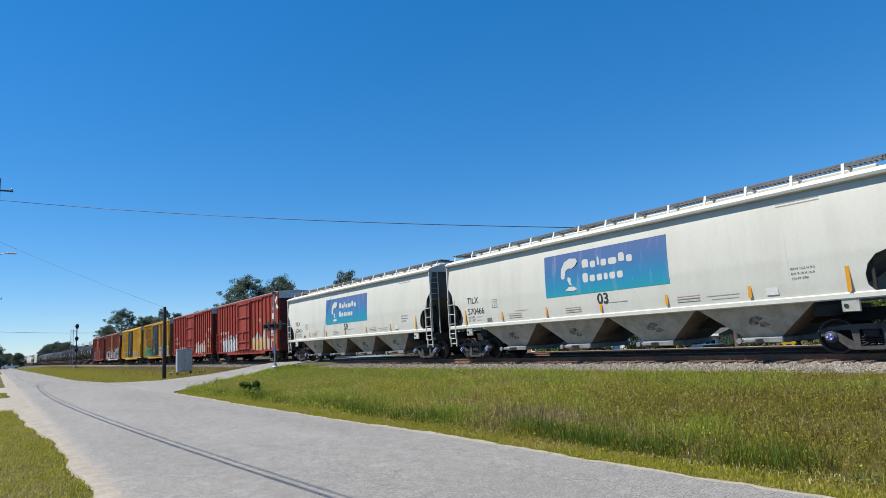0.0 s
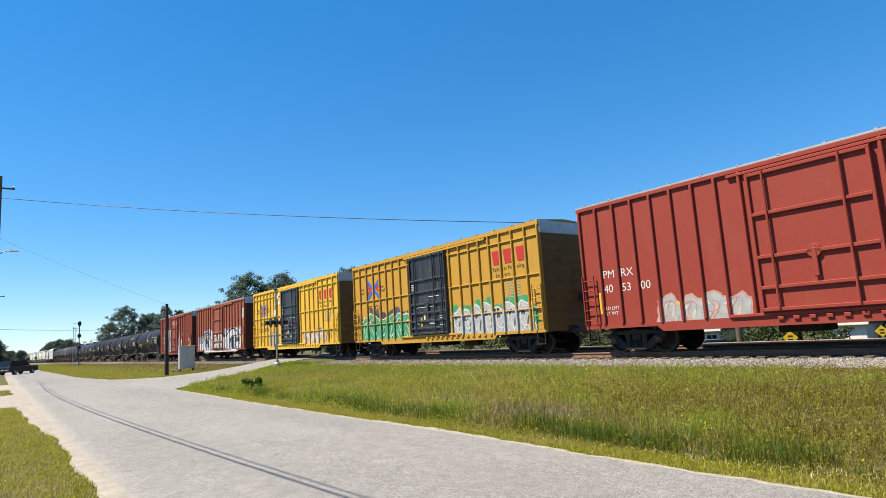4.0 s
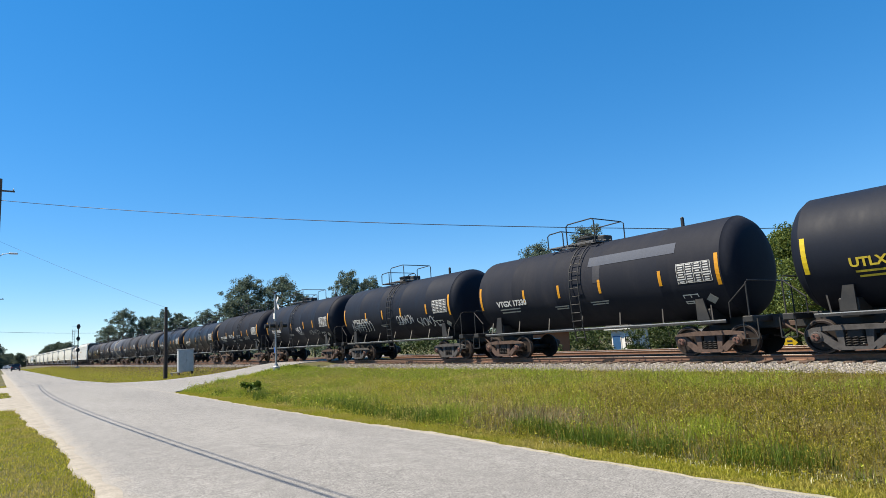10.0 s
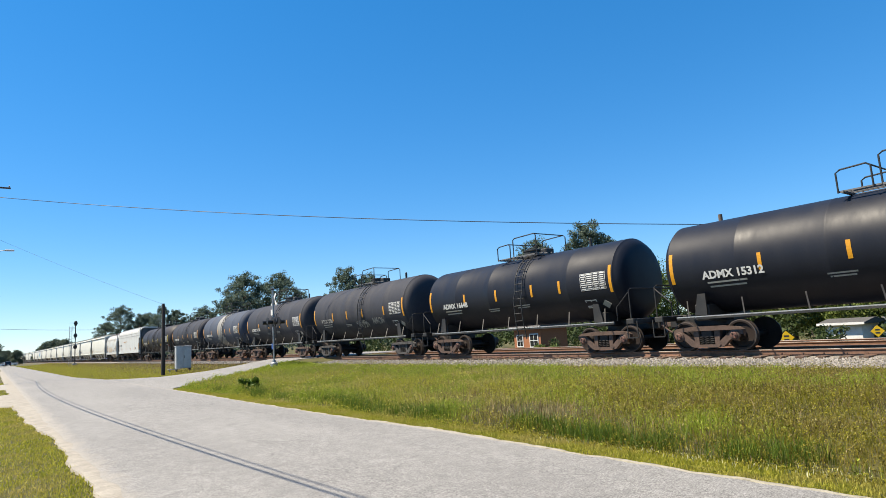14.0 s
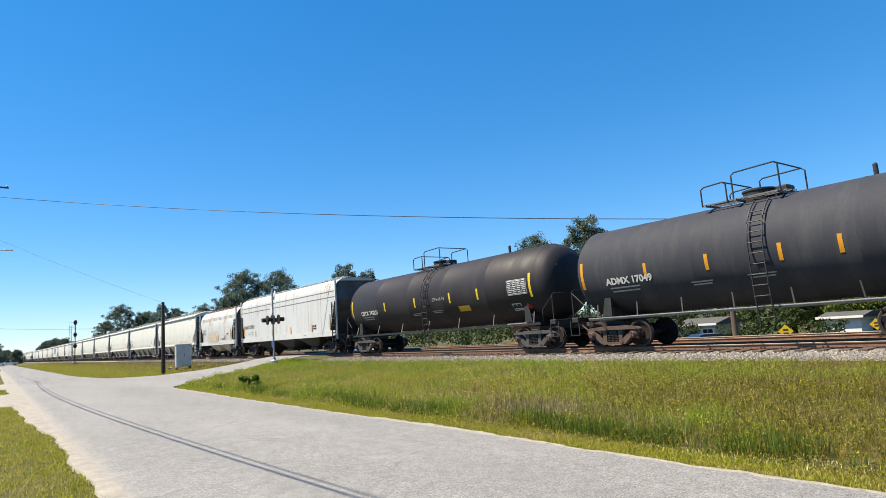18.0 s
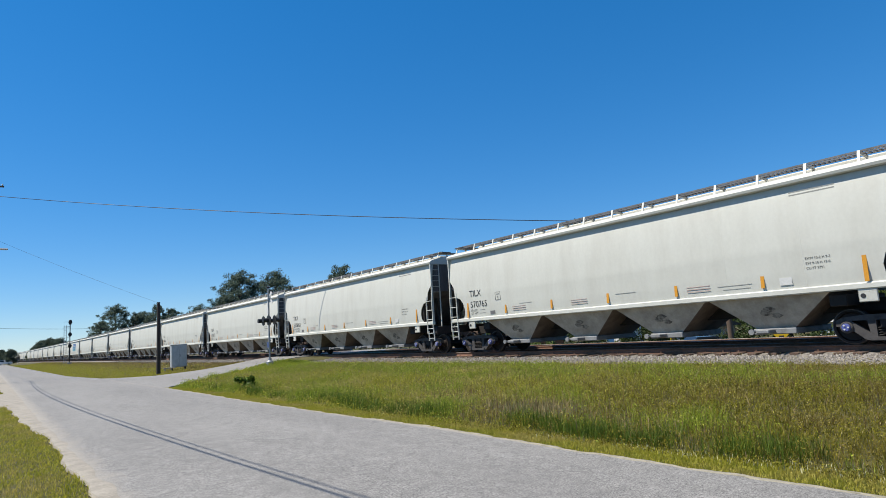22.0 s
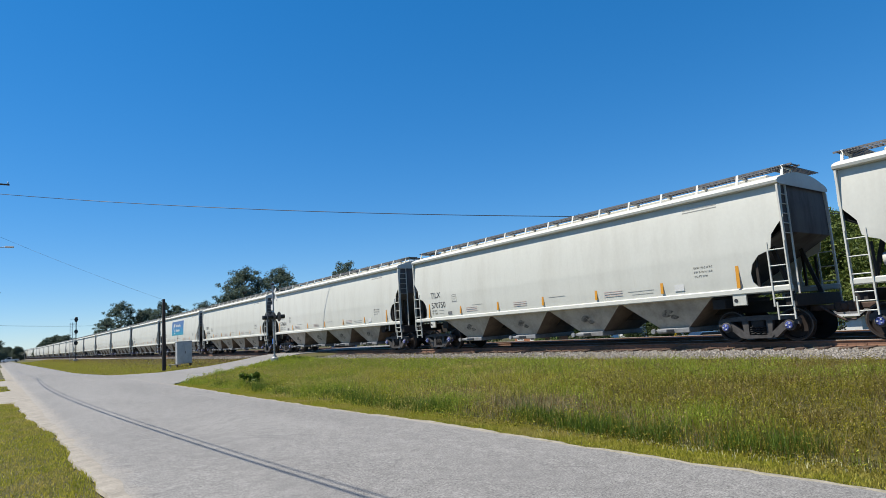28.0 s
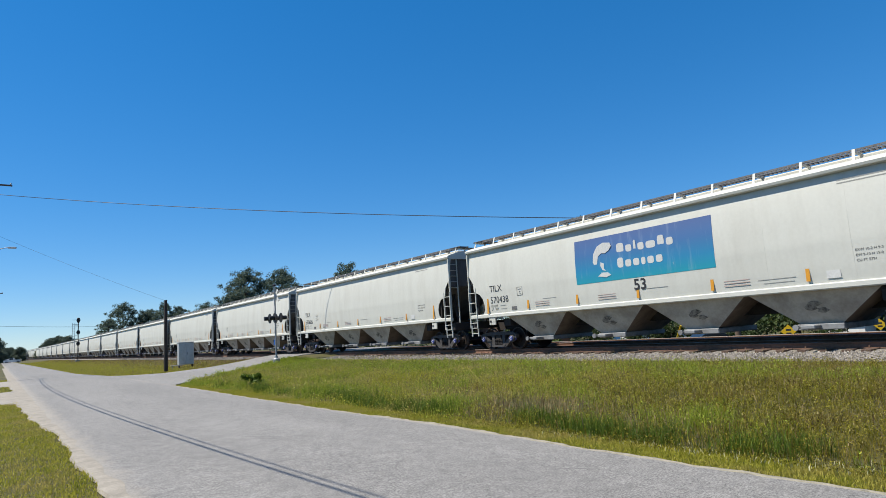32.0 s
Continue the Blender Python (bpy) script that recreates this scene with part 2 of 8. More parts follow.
# ---- mesh building ----
class Form:
    """Collects solid pieces of one mesh."""

    def __init__(self):
        self.v, self.f, self.m, self.cur = [], [], [], 0

    def add(self, verts, faces):
        n = len(self.v)
        self.v += [tuple(p) for p in verts]
        self.f += [tuple(n + i for i in f) for f in faces]
        self.m += [self.cur] * len(faces)
        return self

    def slot(self, i):
        self.cur = i
        return self

    def box(self, c, s, bevel=0.0, turn=None):
        """Box of size s about c, its edges chamfered by bevel."""
        hx, hy, hz = (a / 2 for a in s)
        b = min(bevel, hx * 0.9, hy * 0.9, hz * 0.9)
        if b <= 0:
            pts = [(x, y, z) for x in (-hx, hx) for y in (-hy, hy) for z in (-hz, hz)]
            faces = [(0, 1, 3, 2), (4, 6, 7, 5), (0, 4, 5, 1), (2, 3, 7, 6), (0, 2, 6, 4), (1, 5, 7, 3)]
        else:
            pts, idx = [], {}
            for sx in (-1, 1):
                for sy in (-1, 1):
                    for sz in (-1, 1):
                        for ax in range(3):
                            idx[sx, sy, sz, ax] = len(pts)
                            pts.append((sx * (hx - b * (ax != 0)), sy * (hy - b * (ax != 1)), sz * (hz - b * (ax != 2))))
            faces = []
            for ax in range(3):
                o1, o2 = (ax + 1) % 3, (ax + 2) % 3
                for s0 in (-1, 1):
                    ring = []
                    for a, c2 in ((-1, -1), (1, -1), (1, 1), (-1, 1)):
                        k = [0, 0, 0]
                        k[ax], k[o1], k[o2] = s0, a, c2
                        ring.append(idx[k[0], k[1], k[2], ax])
                    faces.append(tuple(ring if s0 > 0 else ring[::-1]))
                    for s1 in (-1, 1):
                        e = []
                        for s2 in (-1, 1):
                            k = [0, 0, 0]
                            k[ax], k[o1], k[o2] = s0, s1, s2
                            e.append((idx[k[0], k[1], k[2], ax], idx[k[0], k[1], k[2], o1]))
                        faces.append((e[0][0], e[1][0], e[1][1], e[0][1]) if s0 * s1 < 0 else (e[0][0], e[0][1], e[1][1], e[1][0]))
            for sx in (-1, 1):
                for sy in (-1, 1):
                    for sz in (-1, 1):
                        tri = [idx[sx, sy, sz, a] for a in range(3)]
                        faces.append(tuple(tri if sx * sy * sz > 0 else tri[::-1]))
        cv = Vector(c)
        pts = [(turn @ Vector(p) if turn else Vector(p)) + cv for p in pts]
        return self.add(pts, faces)

    def beam(self, a, b, w, h=None, up=(0, 0, 1)):
        """Rectangular bar from a to b."""
        a, b = Vector(a), Vector(b)
        d = (b - a).normalized()
        s = d.cross(Vector(up))
        s = s.normalized() if s.length > 1e-4 else Vector((1, 0, 0))
        u = s.cross(d)
        h = h or w
        pts = [p + s * x * w / 2 + u * z * h / 2 for p in (a, b) for x, z in ((-1, -1), (1, -1), (1, 1), (-1, 1))]
        return self.add(pts, [(0, 1, 2, 3), (7, 6, 5, 4), (0, 4, 5, 1), (1, 5, 6, 2), (2, 6, 7, 3), (3, 7, 4, 0)])

    def tube(self, path, r, n=8, cap=True, r1=None):
        """Round bar along a path, tapering to r1."""
        path = [Vector(p) for p in path]
        rings = []
        for i, p in enumerate(path):
            d = (path[min(i + 1, len(path) - 1)] - path[max(i - 1, 0)]).normalized()
            ref = Vector((0, 0, 1)) if abs(d.z) < 0.9 else Vector((1, 0, 0))
            s = d.cross(ref).normalized()
            u = s.cross(d)
            rr = r if r1 is None else r + (r1 - r) * i / (len(path) - 1)
            rings.append([p + s * math.cos(2 * math.pi * k / n) * rr + u * math.sin(2 * math.pi * k / n) * rr for k in range(n)])
        verts = [q for ring in rings for q in ring]
        faces = [(i * n + k, i * n + (k + 1) % n, (i + 1) * n + (k + 1) % n, (i + 1) * n + k) for i in range(len(path) - 1) for k in range(n)]
        if cap:
            faces += [tuple(range(n))[::-1], tuple((len(path) - 1) * n + k for k in range(n))]
        return self.add(verts, faces)

    def lathe(self, profile, n=24, axis="x", c=(0, 0, 0)):
        """Turned solid: (along, radius) points about an axis through c."""
        verts = []
        for a, r in profile:
            for k in range(n):
                w = 2 * math.pi * k / n
                p, q = r * math.cos(w), r * math.sin(w)
                verts.append({"x": (a, p, q), "y": (q, a, p), "z": (p, q, a)}[axis])
        cv = Vector(c)
        verts = [cv + Vector(p) for p in verts]
        m = len(profile)
        faces = [(i * n + k, i * n + (k + 1) % n, (i + 1) * n + (k + 1) % n, (i + 1) * n + k) for i in range(m - 1) for k in range(n)]
        faces += [tuple(range(n))[::-1], tuple((m - 1) * n + k for k in range(n))]
        return self.add(verts, faces)

    def slab(self, outline, axis, a, b):
        """A flat plate: an outline of (u, v) points drawn out along an axis from a to b."""
        order = {"x": lambda u, v, w: (w, u, v), "y": lambda u, v, w: (u, w, v), "z": lambda u, v, w: (u, v, w)}[axis]
        n = len(outline)
        verts = [order(u, v, w) for w in (a, b) for u, v in outline]
        faces = [tuple(range(n))[::-1], tuple(range(n, 2 * n))] + [(k, (k + 1) % n, n + (k + 1) % n, n + k) for k in range(n)]
        return self.add(verts, faces)

    def grid(self, rows):
        n = len(rows[0])
        return self.add([p for r in rows for p in r], [(i * n + k, i * n + k + 1, (i + 1) * n + k + 1, (i + 1) * n + k) for i in range(len(rows) - 1) for k in range(n - 1)])

    def mesh(self, name, mats, smooth=None):
        me = bpy.data.meshes.new(name)
        me.from_pydata(self.v, [], self.f)
        for m in mats if isinstance(mats, (list, tuple)) else [mats]:
            me.materials.append(m)
        if any(self.m):
            me.polygons.foreach_set("material_index", self.m)
        bm = bmesh.new()
        bm.from_mesh(me)
        bmesh.ops.recalc_face_normals(bm, faces=bm.faces)
        bm.to_mesh(me)
        bm.free()
        if smooth is not None:
            me.shade_smooth()
            me.set_sharp_from_angle(angle=radians(smooth))
        return me


def part(name, form, material, parent, label="", at=None, smooth=None):
    """One mesh under a thing or under a part. form: a Form, or a mesh made before."""
    me = form if isinstance(form, bpy.types.Mesh) else form.mesh(name, material, smooth)
    ob = new(name, me)
    ob.parent = parent
    if at is not None:
        ob.matrix_basis = at
    return tagged(ob, label) if label else ob


def thing(name, label, category, at=None, group="", kind="", form=None, material=None, smooth=None):
    ob = new(name, form.mesh(name, material, smooth) if form else None)
    if at is not None:
        ob.matrix_basis = at
    return tagged(ob, label, category, group, kind)


FONT_MESH = {}


def lettering(text, height, material, parent, at, name="lettering", label="", bold=0.0):
    """Painted letters, a thin plate of the built-in font, its left foot at the pose given."""
    key = (text, height, material.name, bold)
    if key not in FONT_MESH:
        cu = bpy.data.curves.new(name, "FONT")
        cu.body, cu.size, cu.extrude, cu.offset, cu.resolution_u = text, height * 1.4, 0.001, bold, 3
        tmp = bpy.data.objects.new(name, cu)
        me = bpy.data.meshes.new_from_object(tmp)
        me.materials.clear()
        me.materials.append(material)
        bpy.data.objects.remove(tmp)
        bpy.data.curves.remove(cu)
        FONT_MESH[key] = me
    ob = part(name, FONT_MESH[key], None, parent, label, at)
    return tagged(ob, kind="stuff") if height < 0.15 else ob


def scatter_mesh(name, tri_sets, material):
    """Many small loose faces as one mesh, from arrays of corner points (n, k, 3)."""
    me = bpy.data.meshes.new(name)
    n, k, _ = tri_sets.shape
    me.vertices.add(n * k)
    me.vertices.foreach_set("co", tri_sets.reshape(-1).astype(np.float32))
    me.loops.add(n * k)
    me.loops.foreach_set("vertex_index", np.arange(n * k, dtype=np.int32))
    me.polygons.add(n)
    me.polygons.foreach_set("loop_start", np.arange(0, n * k, k, dtype=np.int32))
    me.polygons.foreach_set("loop_total", np.full(n, k, dtype=np.int32))
    me.materials.append(material)
    me.update(calc_edges=True)
    return me


# ---- ground, road, track ----
def spaced(a, b, fine, grow):
    out, s = [a], fine
    while out[-1] < b:
        out.append(out[-1] + s)
        s *= grow
    return out


def build_ground():
    xs = sorted({round(x, 3) for x in [-2500, -1200, -600, -300, -150, -80, -40, -20, -10, -5, -3, -1.5, -0.5, 0.2, 0.5, 0.8, 1.0]
                + [1 + 0.5 * i for i in range(73)] + [40, 46, 55, 70, 90, 120, 180, 300, 600, 1200, 2500]})
    ys = sorted({-2500, -900, -300, -120, -60, -30} | set(range(-16, 64, 1)) | set(range(64, 140, 4)) | set(range(140, 700, 20)) | {760, 900, 1200, 1700, 2500, 3500})
    rows = [[(x, y, ground_z(x, min(y, 620)) - (0.02 if x < 0.6 or x > 6.6 else 0.05)) for x in xs] for y in ys]
    tagged(new("ground", Form().grid(rows).mesh("ground", TURF, 60)), "grassy ground with a low railway bank", "ground", kind="structure")


def road_left(y):
    return 1.2 - 0.12 * ease(10, 20, y) + 0.02 * math.sin(y * 0.9) + 0.02 * math.sin(y * 2.3 + 1) + 0.015 * math.sin(y * 5.1)


def road_right(y):
    w = 6.19 + 0.13 * math.exp(-((y - 9) / 2.6) ** 2) + 0.012 * math.sin(y * 0.9) + 0.012 * math.sin(y * 3.1) + 0.015 * math.sin(y * 7.7) + 0.012 * math.sin(y * 17.3)
    return w + 0.1 * ease(18, 26, y) - 0.85 * ease(47, 62, y)


def build_road():
    ys = [-60, -40, -25] + [-16 + 0.25 * i for i in range(264)] + [50 + 2 * i for i in range(45)] + [150, 200, 300, 450, 620, 900]
    top = Form()
    rows = []
    for y in ys:
        a, b = road_left(y), road_right(y)
        row = [(a, y, -0.05), (a + 0.02, y, 0.0)]
        row += [(a + (b - a) * u, y, 0.05 * math.sin(math.pi * u) ** 0.7) for u in (0.1, 0.25, 0.5, 0.75, 0.9)]
        row += [(b - 0.02, y, 0.0), (b, y, -0.05)]
        rows.append(row)
    top.grid(rows)
    tagged(new("road", top.mesh("road", ASPHALT, 60)), "worn pale asphalt road without markings", "road", kind="structure")
    # sandy strip along the road's edge, and a thin pale rim on the other side
    strip = Form()
    rows = []
    for y in ys[3:310]:
        a = road_left(y)
        inner = 1.06 - 0.42 * ease(13, 25, y) + 0.04 * math.sin(y * 0.8 + 2) + 0.03 * math.sin(y * 2.1) + 0.02 * math.sin(y * 6.3) - 1.6 * ease(27, 29, y) * (1 - ease(36, 38, y))
        rows.append([(inner - 0.02, y, -0.03), (inner, y, 0.012), (a + 0.02 + 0.03 * math.sin(y * 3.7), y, 0.012), (a + 0.07 + 0.03 * math.sin(y * 3.7), y, 0.0)])
    strip.grid(rows)
    tagged(new("sand_shoulder", strip.mesh("sand_shoulder", SAND, 60)), "pale sandy strip along the road edge", "shoulder", kind="structure")
    rim = Form()
    rows = []
    for y in [-16 + 0.1 * i for i in range(444)]:
        b = road_right(y)
        rows.append([(b - 0.045 - 0.02 * math.sin(y * 9) * math.sin(y * 2.3), y, -0.002), (b - 0.03, y, 0.009), (b + 0.015 + 0.02 * math.sin(y * 4.3), y, 0.009), (b + 0.05, y, -0.03)])
    rim.grid(rows)
    tagged(new("sand_rim", rim.mesh("sand_rim", PALE_SAND, 60)), "thin sandy rim between asphalt and grass", "shoulder", kind="structure")


CROSS_NEAR = [(5.8, 26.0), (6.1, 27.6), (6.6, 29.8), (8.0, 31.7), (10.0, 33.9), (12.6, 36.9), (14.5, 38.2), (16.5, 38.6), (27, 38.6), (40, 38.6)]
CROSS_FAR = [(5.8, 51.0), (6.3, 48.4), (6.9, 46.8), (7.6, 45.8), (9.0, 44.6), (11, 44.0), (13.5, 43.8), (16.5, 44.4), (27, 45.0), (40, 45.0)]


def build_crossing():
    xs = [5.8 + 0.25 * i for i in range(97)]
    rows = []
    for x in xs:
        a, b = step(x, CROSS_NEAR), step(x, CROSS_FAR)
        line = []
        for k in range(13):
            y = a + (b - a) * k / 12
            z = ground_z(x, y)
            z = max(z, step(x, CROSSING) * 0.92) + 0.022 + 0.004 * (k % 2)
            line.append((x, y, z if x > 6.4 else min(z, -0.004)))
        rows.append([(x, a - 0.05, line[0][2] - 0.12)] + line + [(x, b + 0.05, line[-1][2] - 0.12)])
    tagged(new("crossing_road", Form().grid(rows).mesh("crossing_road", SIDE_ASPHALT, 60)), "asphalt side road ramping up over the railway", "road", kind="structure")
    # side street on the other side of the main road
    rows = [[(x, y, ground_z(x, y) + 0.03 - (0.06 if y in (46, 55) else 0)) for y in (46, 46.2, 49, 52, 54.8, 55)] for x in (-60, -20, -8, -3, 0, 1.2)]
    tagged(new("side_street", Form().grid(rows).mesh("side_street", ASPHALT, 60)), "asphalt side street joining the road", "road", kind="structure")


RAIL_PROFILE = [(-0.07, -0.17), (0.07, -0.17), (0.07, -0.155), (0.012, -0.135), (0.010, -0.045), (0.036, -0.035), (0.036, -0.006), (0.030, 0), (-0.030, 0), (-0.036, -0.006), (-0.036, -0.035), (-0.010, -0.045), (-0.012, -0.135), (-0.07, -0.155)]


def build_track(base, name, label):
    ys = [-60 + 6 * i for i in range(12)] + [12 + 4 * i for i in range(30)] + [140 + 20 * i for i in range(40)]
    bed = Form()
    rows = []
    lo, hi = (base - 2.9, base + 2.1) if base < 20 else (base - 2.2, base + 2.7)
    for y in ys:
        o = track_x(y, 0)
        rows.append([(lo + o, y, 0.325), (lo + 0.95 + o, y, 0.38), (base - 1.3 + o, y, 0.425), (base - 0.9 + o, y, 0.47), (base + 1.3 + o, y, 0.475), (hi - 0.8 + o, y, 0.46), (hi + o, y, 0.33)])
    track = thing(name, label, "railway track", kind="structure")
    part("ballast_bed", bed.grid(rows), BALLAST_BED, track, smooth=60)
    for s in (-1, 1):
        rail = Form()
        n = len(RAIL_PROFILE)
        verts = [(track_x(y, base) + s * (GAUGE / 2 + 0.036) + u, y, RAIL_Z + w) for y in ys for u, w in RAIL_PROFILE]
        faces = [(i * n + k, i * n + (k + 1) % n, (i + 1) * n + (k + 1) % n, (i + 1) * n + k) for i in range(len(ys) - 1) for k in range(n)]
        rail.add(verts, faces)
        rail.m = [1 if k in (6, 7, 8) else 0 for i in range(len(ys) - 1) for k in range(n)]
        part("rail", rail, [RUST_RAIL, RAIL_TOP], track, "rust-brown steel rail with a shiny head")
    plate = Form().box((0, 0, 0), (0.2, 0.28, 0.02)).box((-0.085, 0.07, 0.03), (0.03, 0.03, 0.05)).box((0.085, -0.07, 0.03), (0.03, 0.03, 0.05)).mesh("tie_plate", RUST_RAIL)
    tie = Form().box((0, 0, 0), (2.59, 0.23, 0.18), 0.012).mesh("tie", TIE)
    rng = random.Random(int(base))
    for i in range(-10, 130):
        y = i * 0.53
        if 38.5 < y < 44.6:
            continue
        t = part("tie", tie, None, track, at=pose(base + rng.uniform(-0.04, 0.04), y + rng.uniform(-0.03, 0.03), 0.405 + rng.uniform(-0.008, 0.008), 0, 0, rng.uniform(-1, 1)))
        if base < 20 and y < 32:
            for s in (-1, 1):
                part("tie_plate", plate, None, t, at=pose(s * (GAUGE / 2 + 0.036), 0, 0.098))
    far = Form()
    for i in range(130, 700):
        y = i * 0.53
        far.box((track_x(y, base), y, 0.405), (2.59, 0.23, 0.18))
    tagged(part("far_ties", far, TIE, track), kind="stuff")
    return track


def build_ballast():
    """Loose crushed stone on the shoulders and between the ties."""
    rng = np.random.default_rng(4)
    n = 26000
    y = np.concatenate([rng.uniform(-2, 37, n * 3 // 4), rng.uniform(46.5, 110, n // 4)])
    x = np.where(rng.random(len(y)) < 0.7, rng.uniform(15.55, 17.4, len(y)), rng.uniform(17.4, 25.4, len(y)))
    z = np.interp(x, [15.5, 16.6, 17.25, 25, 25.8], [0.33, 0.385, 0.425, 0.478, 0.4])
    x = x - np.where(y > 0, BEND * y * y, 0)
    s = rng.uniform(0.022, 0.05, len(y)) * np.where(y > 30, 1.3, 1)
    base = np.array([(1, 0, 0), (-0.5, 0.87, 0), (-0.5, -0.87, 0), (0.2, 0.1, 0.9), (0, 0, -0.6)])
    ang = rng.uniform(0, 6.28, len(y))
    c, si = np.cos(ang), np.sin(ang)
    p = base[None] * rng.uniform(0.7, 1.3, (len(y), 5, 3)) * s[:, None, None]
    q = np.stack([p[..., 0] * c[:, None] - p[..., 1] * si[:, None], p[..., 0] * si[:, None] + p[..., 1] * c[:, None], p[..., 2]], -1)
    q += np.stack([x, y, z + s * 0.2], -1)[:, None]
    v = q.reshape(-1, 3)
    tri = np.array([(0, 1, 3), (1, 2, 3), (2, 0, 3), (1, 0, 4), (2, 1, 4), (0, 2, 4)])
    f = (np.arange(len(y))[:, None, None] * 5 + tri[None]).reshape(-1, 3)
    me = bpy.data.meshes.new("ballast_stones")
    me.from_pydata(v.tolist(), [], f.tolist())
    me.materials.append(BALLAST)
    tagged(new("ballast_stones", me), "loose pale grey crushed stone beside the rails", "ballast", kind="stuff")


build_ground()
build_road()
build_crossing()
build_track(TRACK_X, "near_track", "rusty railway track on wooden ties and pale ballast")
build_track(TRACK_2, "far_track", "second rusty railway track beyond the train")
build_ballast()


# ---- the train ----
# Cars stand with their middle at x = 0, y = 0 and the rail head at z = 0; the side towards the camera is -x.
HOPPER_WHITE = paint("white_hopper_paint", (0.555, 0.555, 0.505), (0.43, 0.42, 0.375), 0.55, scale=1.1, streak=(1, 1.2, 0.25), low=0.45, high=0.8, grain=10, bump=0.04, amount=0.6, spread=0.05)
HOPPER_OLD = paint("old_white_paint", (0.475, 0.49, 0.485), (0.37, 0.355, 0.325), 0.6, scale=1.6, streak=(1, 1.5, 0.2), low=0.48, high=0.72, grain=12, bump=0.05, amount=0.7, spread=0.08)
# Hopper ends: the shade they stand in is painted into this dark grey.
END_GREY = paint("shaded_end_paint", (0.10, 0.10, 0.105), (0.045, 0.04, 0.038), 0.7, scale=1.5, streak=(1, 1, 0.3), grain=12)
STAIN = paint("brown_stain", (0.085, 0.068, 0.054), (0.30, 0.262, 0.212), 0.8, scale=9, low=0.38, high=0.58, grain=20)
# Slope sheets: dirt brown, with the shade of these faces put into the colour.
BAY_DARK = paint("dirty_shaded_slope_sheet", (0.15, 0.122, 0.098), (0.07, 0.058, 0.048), 0.8, scale=2, grain=15)
# Bay sides: dusty paint, warm light bounced off the ground put into it.
HOPPER_UNDER = paint("dusty_bounce_lit_paint", (0.50, 0.43, 0.345), (0.30, 0.245, 0.19), 0.75, scale=1.5, low=0.4, high=0.7, grain=15)
BLACK = paint("black_paint", (0.014, 0.014, 0.015), (0.037, 0.034, 0.031), 0.55, scale=2, grain=30)
GRIME = paint("grimy_underframe", (0.017, 0.015, 0.015), (0.043, 0.034, 0.028), 0.8, scale=3, grain=25)
RUSTY = paint("rusty_iron", (0.09, 0.056, 0.043), (0.034, 0.023, 0.019), 0.75, scale=6, grain=40)
CAST_GREY = paint("dusty_cast_steel", (0.062, 0.058, 0.058), (0.026, 0.024, 0.023), 0.75, scale=5, grain=40)
WHEEL_STEEL = paint("wheel_steel", (0.026, 0.018, 0.016), (0.016, 0.013, 0.012), 0.6, 0.4, scale=5, grain=30)
TREAD = paint("wheel_tread", (0.118, 0.096, 0.085), (0.067, 0.052, 0.044), 0.45, 0.7, scale=4)
CAP_BLUE = plain("bearing_cap_blue", (0.074, 0.096, 0.311), 0.5)
CAP_RUST = plain("bearing_cap_rust", (0.11, 0.05, 0.038), 0.7)
GATE_GREY = paint("grey_gate_paint", (0.222, 0.229, 0.237), (0.118, 0.111, 0.107), 0.6, scale=3, grain=20)
GALV = paint("galvanised_sheet", (0.459, 0.466, 0.466), (0.333, 0.326, 0.311), 0.4, 0.5, scale=3, grain=20)
GRATE = paint("dark_grating", (0.16, 0.16, 0.165), (0.10, 0.095, 0.09), 0.6, 0.3, scale=5)
AMBER = plain("amber_reflective_strip", (0.592, 0.266, 0.015), 0.35)
YELLOW_STRIP = plain("yellow_reflective_strip", (0.629, 0.459, 0.022), 0.35)
INK = plain("dark_ink", (0.022, 0.022, 0.026), 0.6)
PANEL_DARK = plain("dark_panel_paint", (0.028, 0.03, 0.036), 0.6)
FAINT = plain("faint_grey_ink", (0.30, 0.30, 0.28), 0.6)
GREY_INK = plain("grey_ink", (0.12, 0.12, 0.115), 0.6)
RED_INK = plain("faint_red_ink", (0.44, 0.33, 0.30), 0.6)
WHITE_INK = plain("white_ink", (0.577, 0.577, 0.562), 0.6)
YELLOW_INK = plain("yellow_ink", (0.592, 0.444, 0.037), 0.6)
ORANGE_INK = plain("orange_placard", (0.577, 0.311, 0.022), 0.5)
RED_MARK = plain("red_mark", (0.444, 0.022, 0.018), 0.5)
BLUE_MARK = plain("blue_mark", (0.022, 0.118, 0.459), 0.5)
RUST_STAIN = paint("rust_stain", (0.311, 0.126, 0.037), (0.407, 0.266, 0.148), 0.8, scale=5, streak=(1, 1, 0.3), low=0.35, high=0.7)


def gradient_panel():
    m, t, b = nodes_of("blue_teal_panel")
    c = t.nodes.new("ShaderNodeTexCoord")
    s = t.nodes.new("ShaderNodeSeparateXYZ")
    t.links.new(c.outputs["Generated"], s.inputs[0])
    col = ramp_of(t, s.outputs["Z"], [(0.0, (0.015, 0.27, 0.36)), (0.3, (0.02, 0.19, 0.36)), (0.65, (0.05, 0.135, 0.31)), (1.0, (0.075, 0.12, 0.27))])
    wear = ramp_of(t, noise_of(t, 2.0, 5, 0.6, (1, 2.2, 0.35), shift=True), [(0.55, g3(0)), (0.8, g3(0.3))])
    t.links.new(mix_of(t, wear, col, (0.38, 0.46, 0.55)), b.inputs["Base Color"])
    b.inputs["Roughness"].default_value = 0.45
    return m


PANEL_BLUE = gradient_panel()


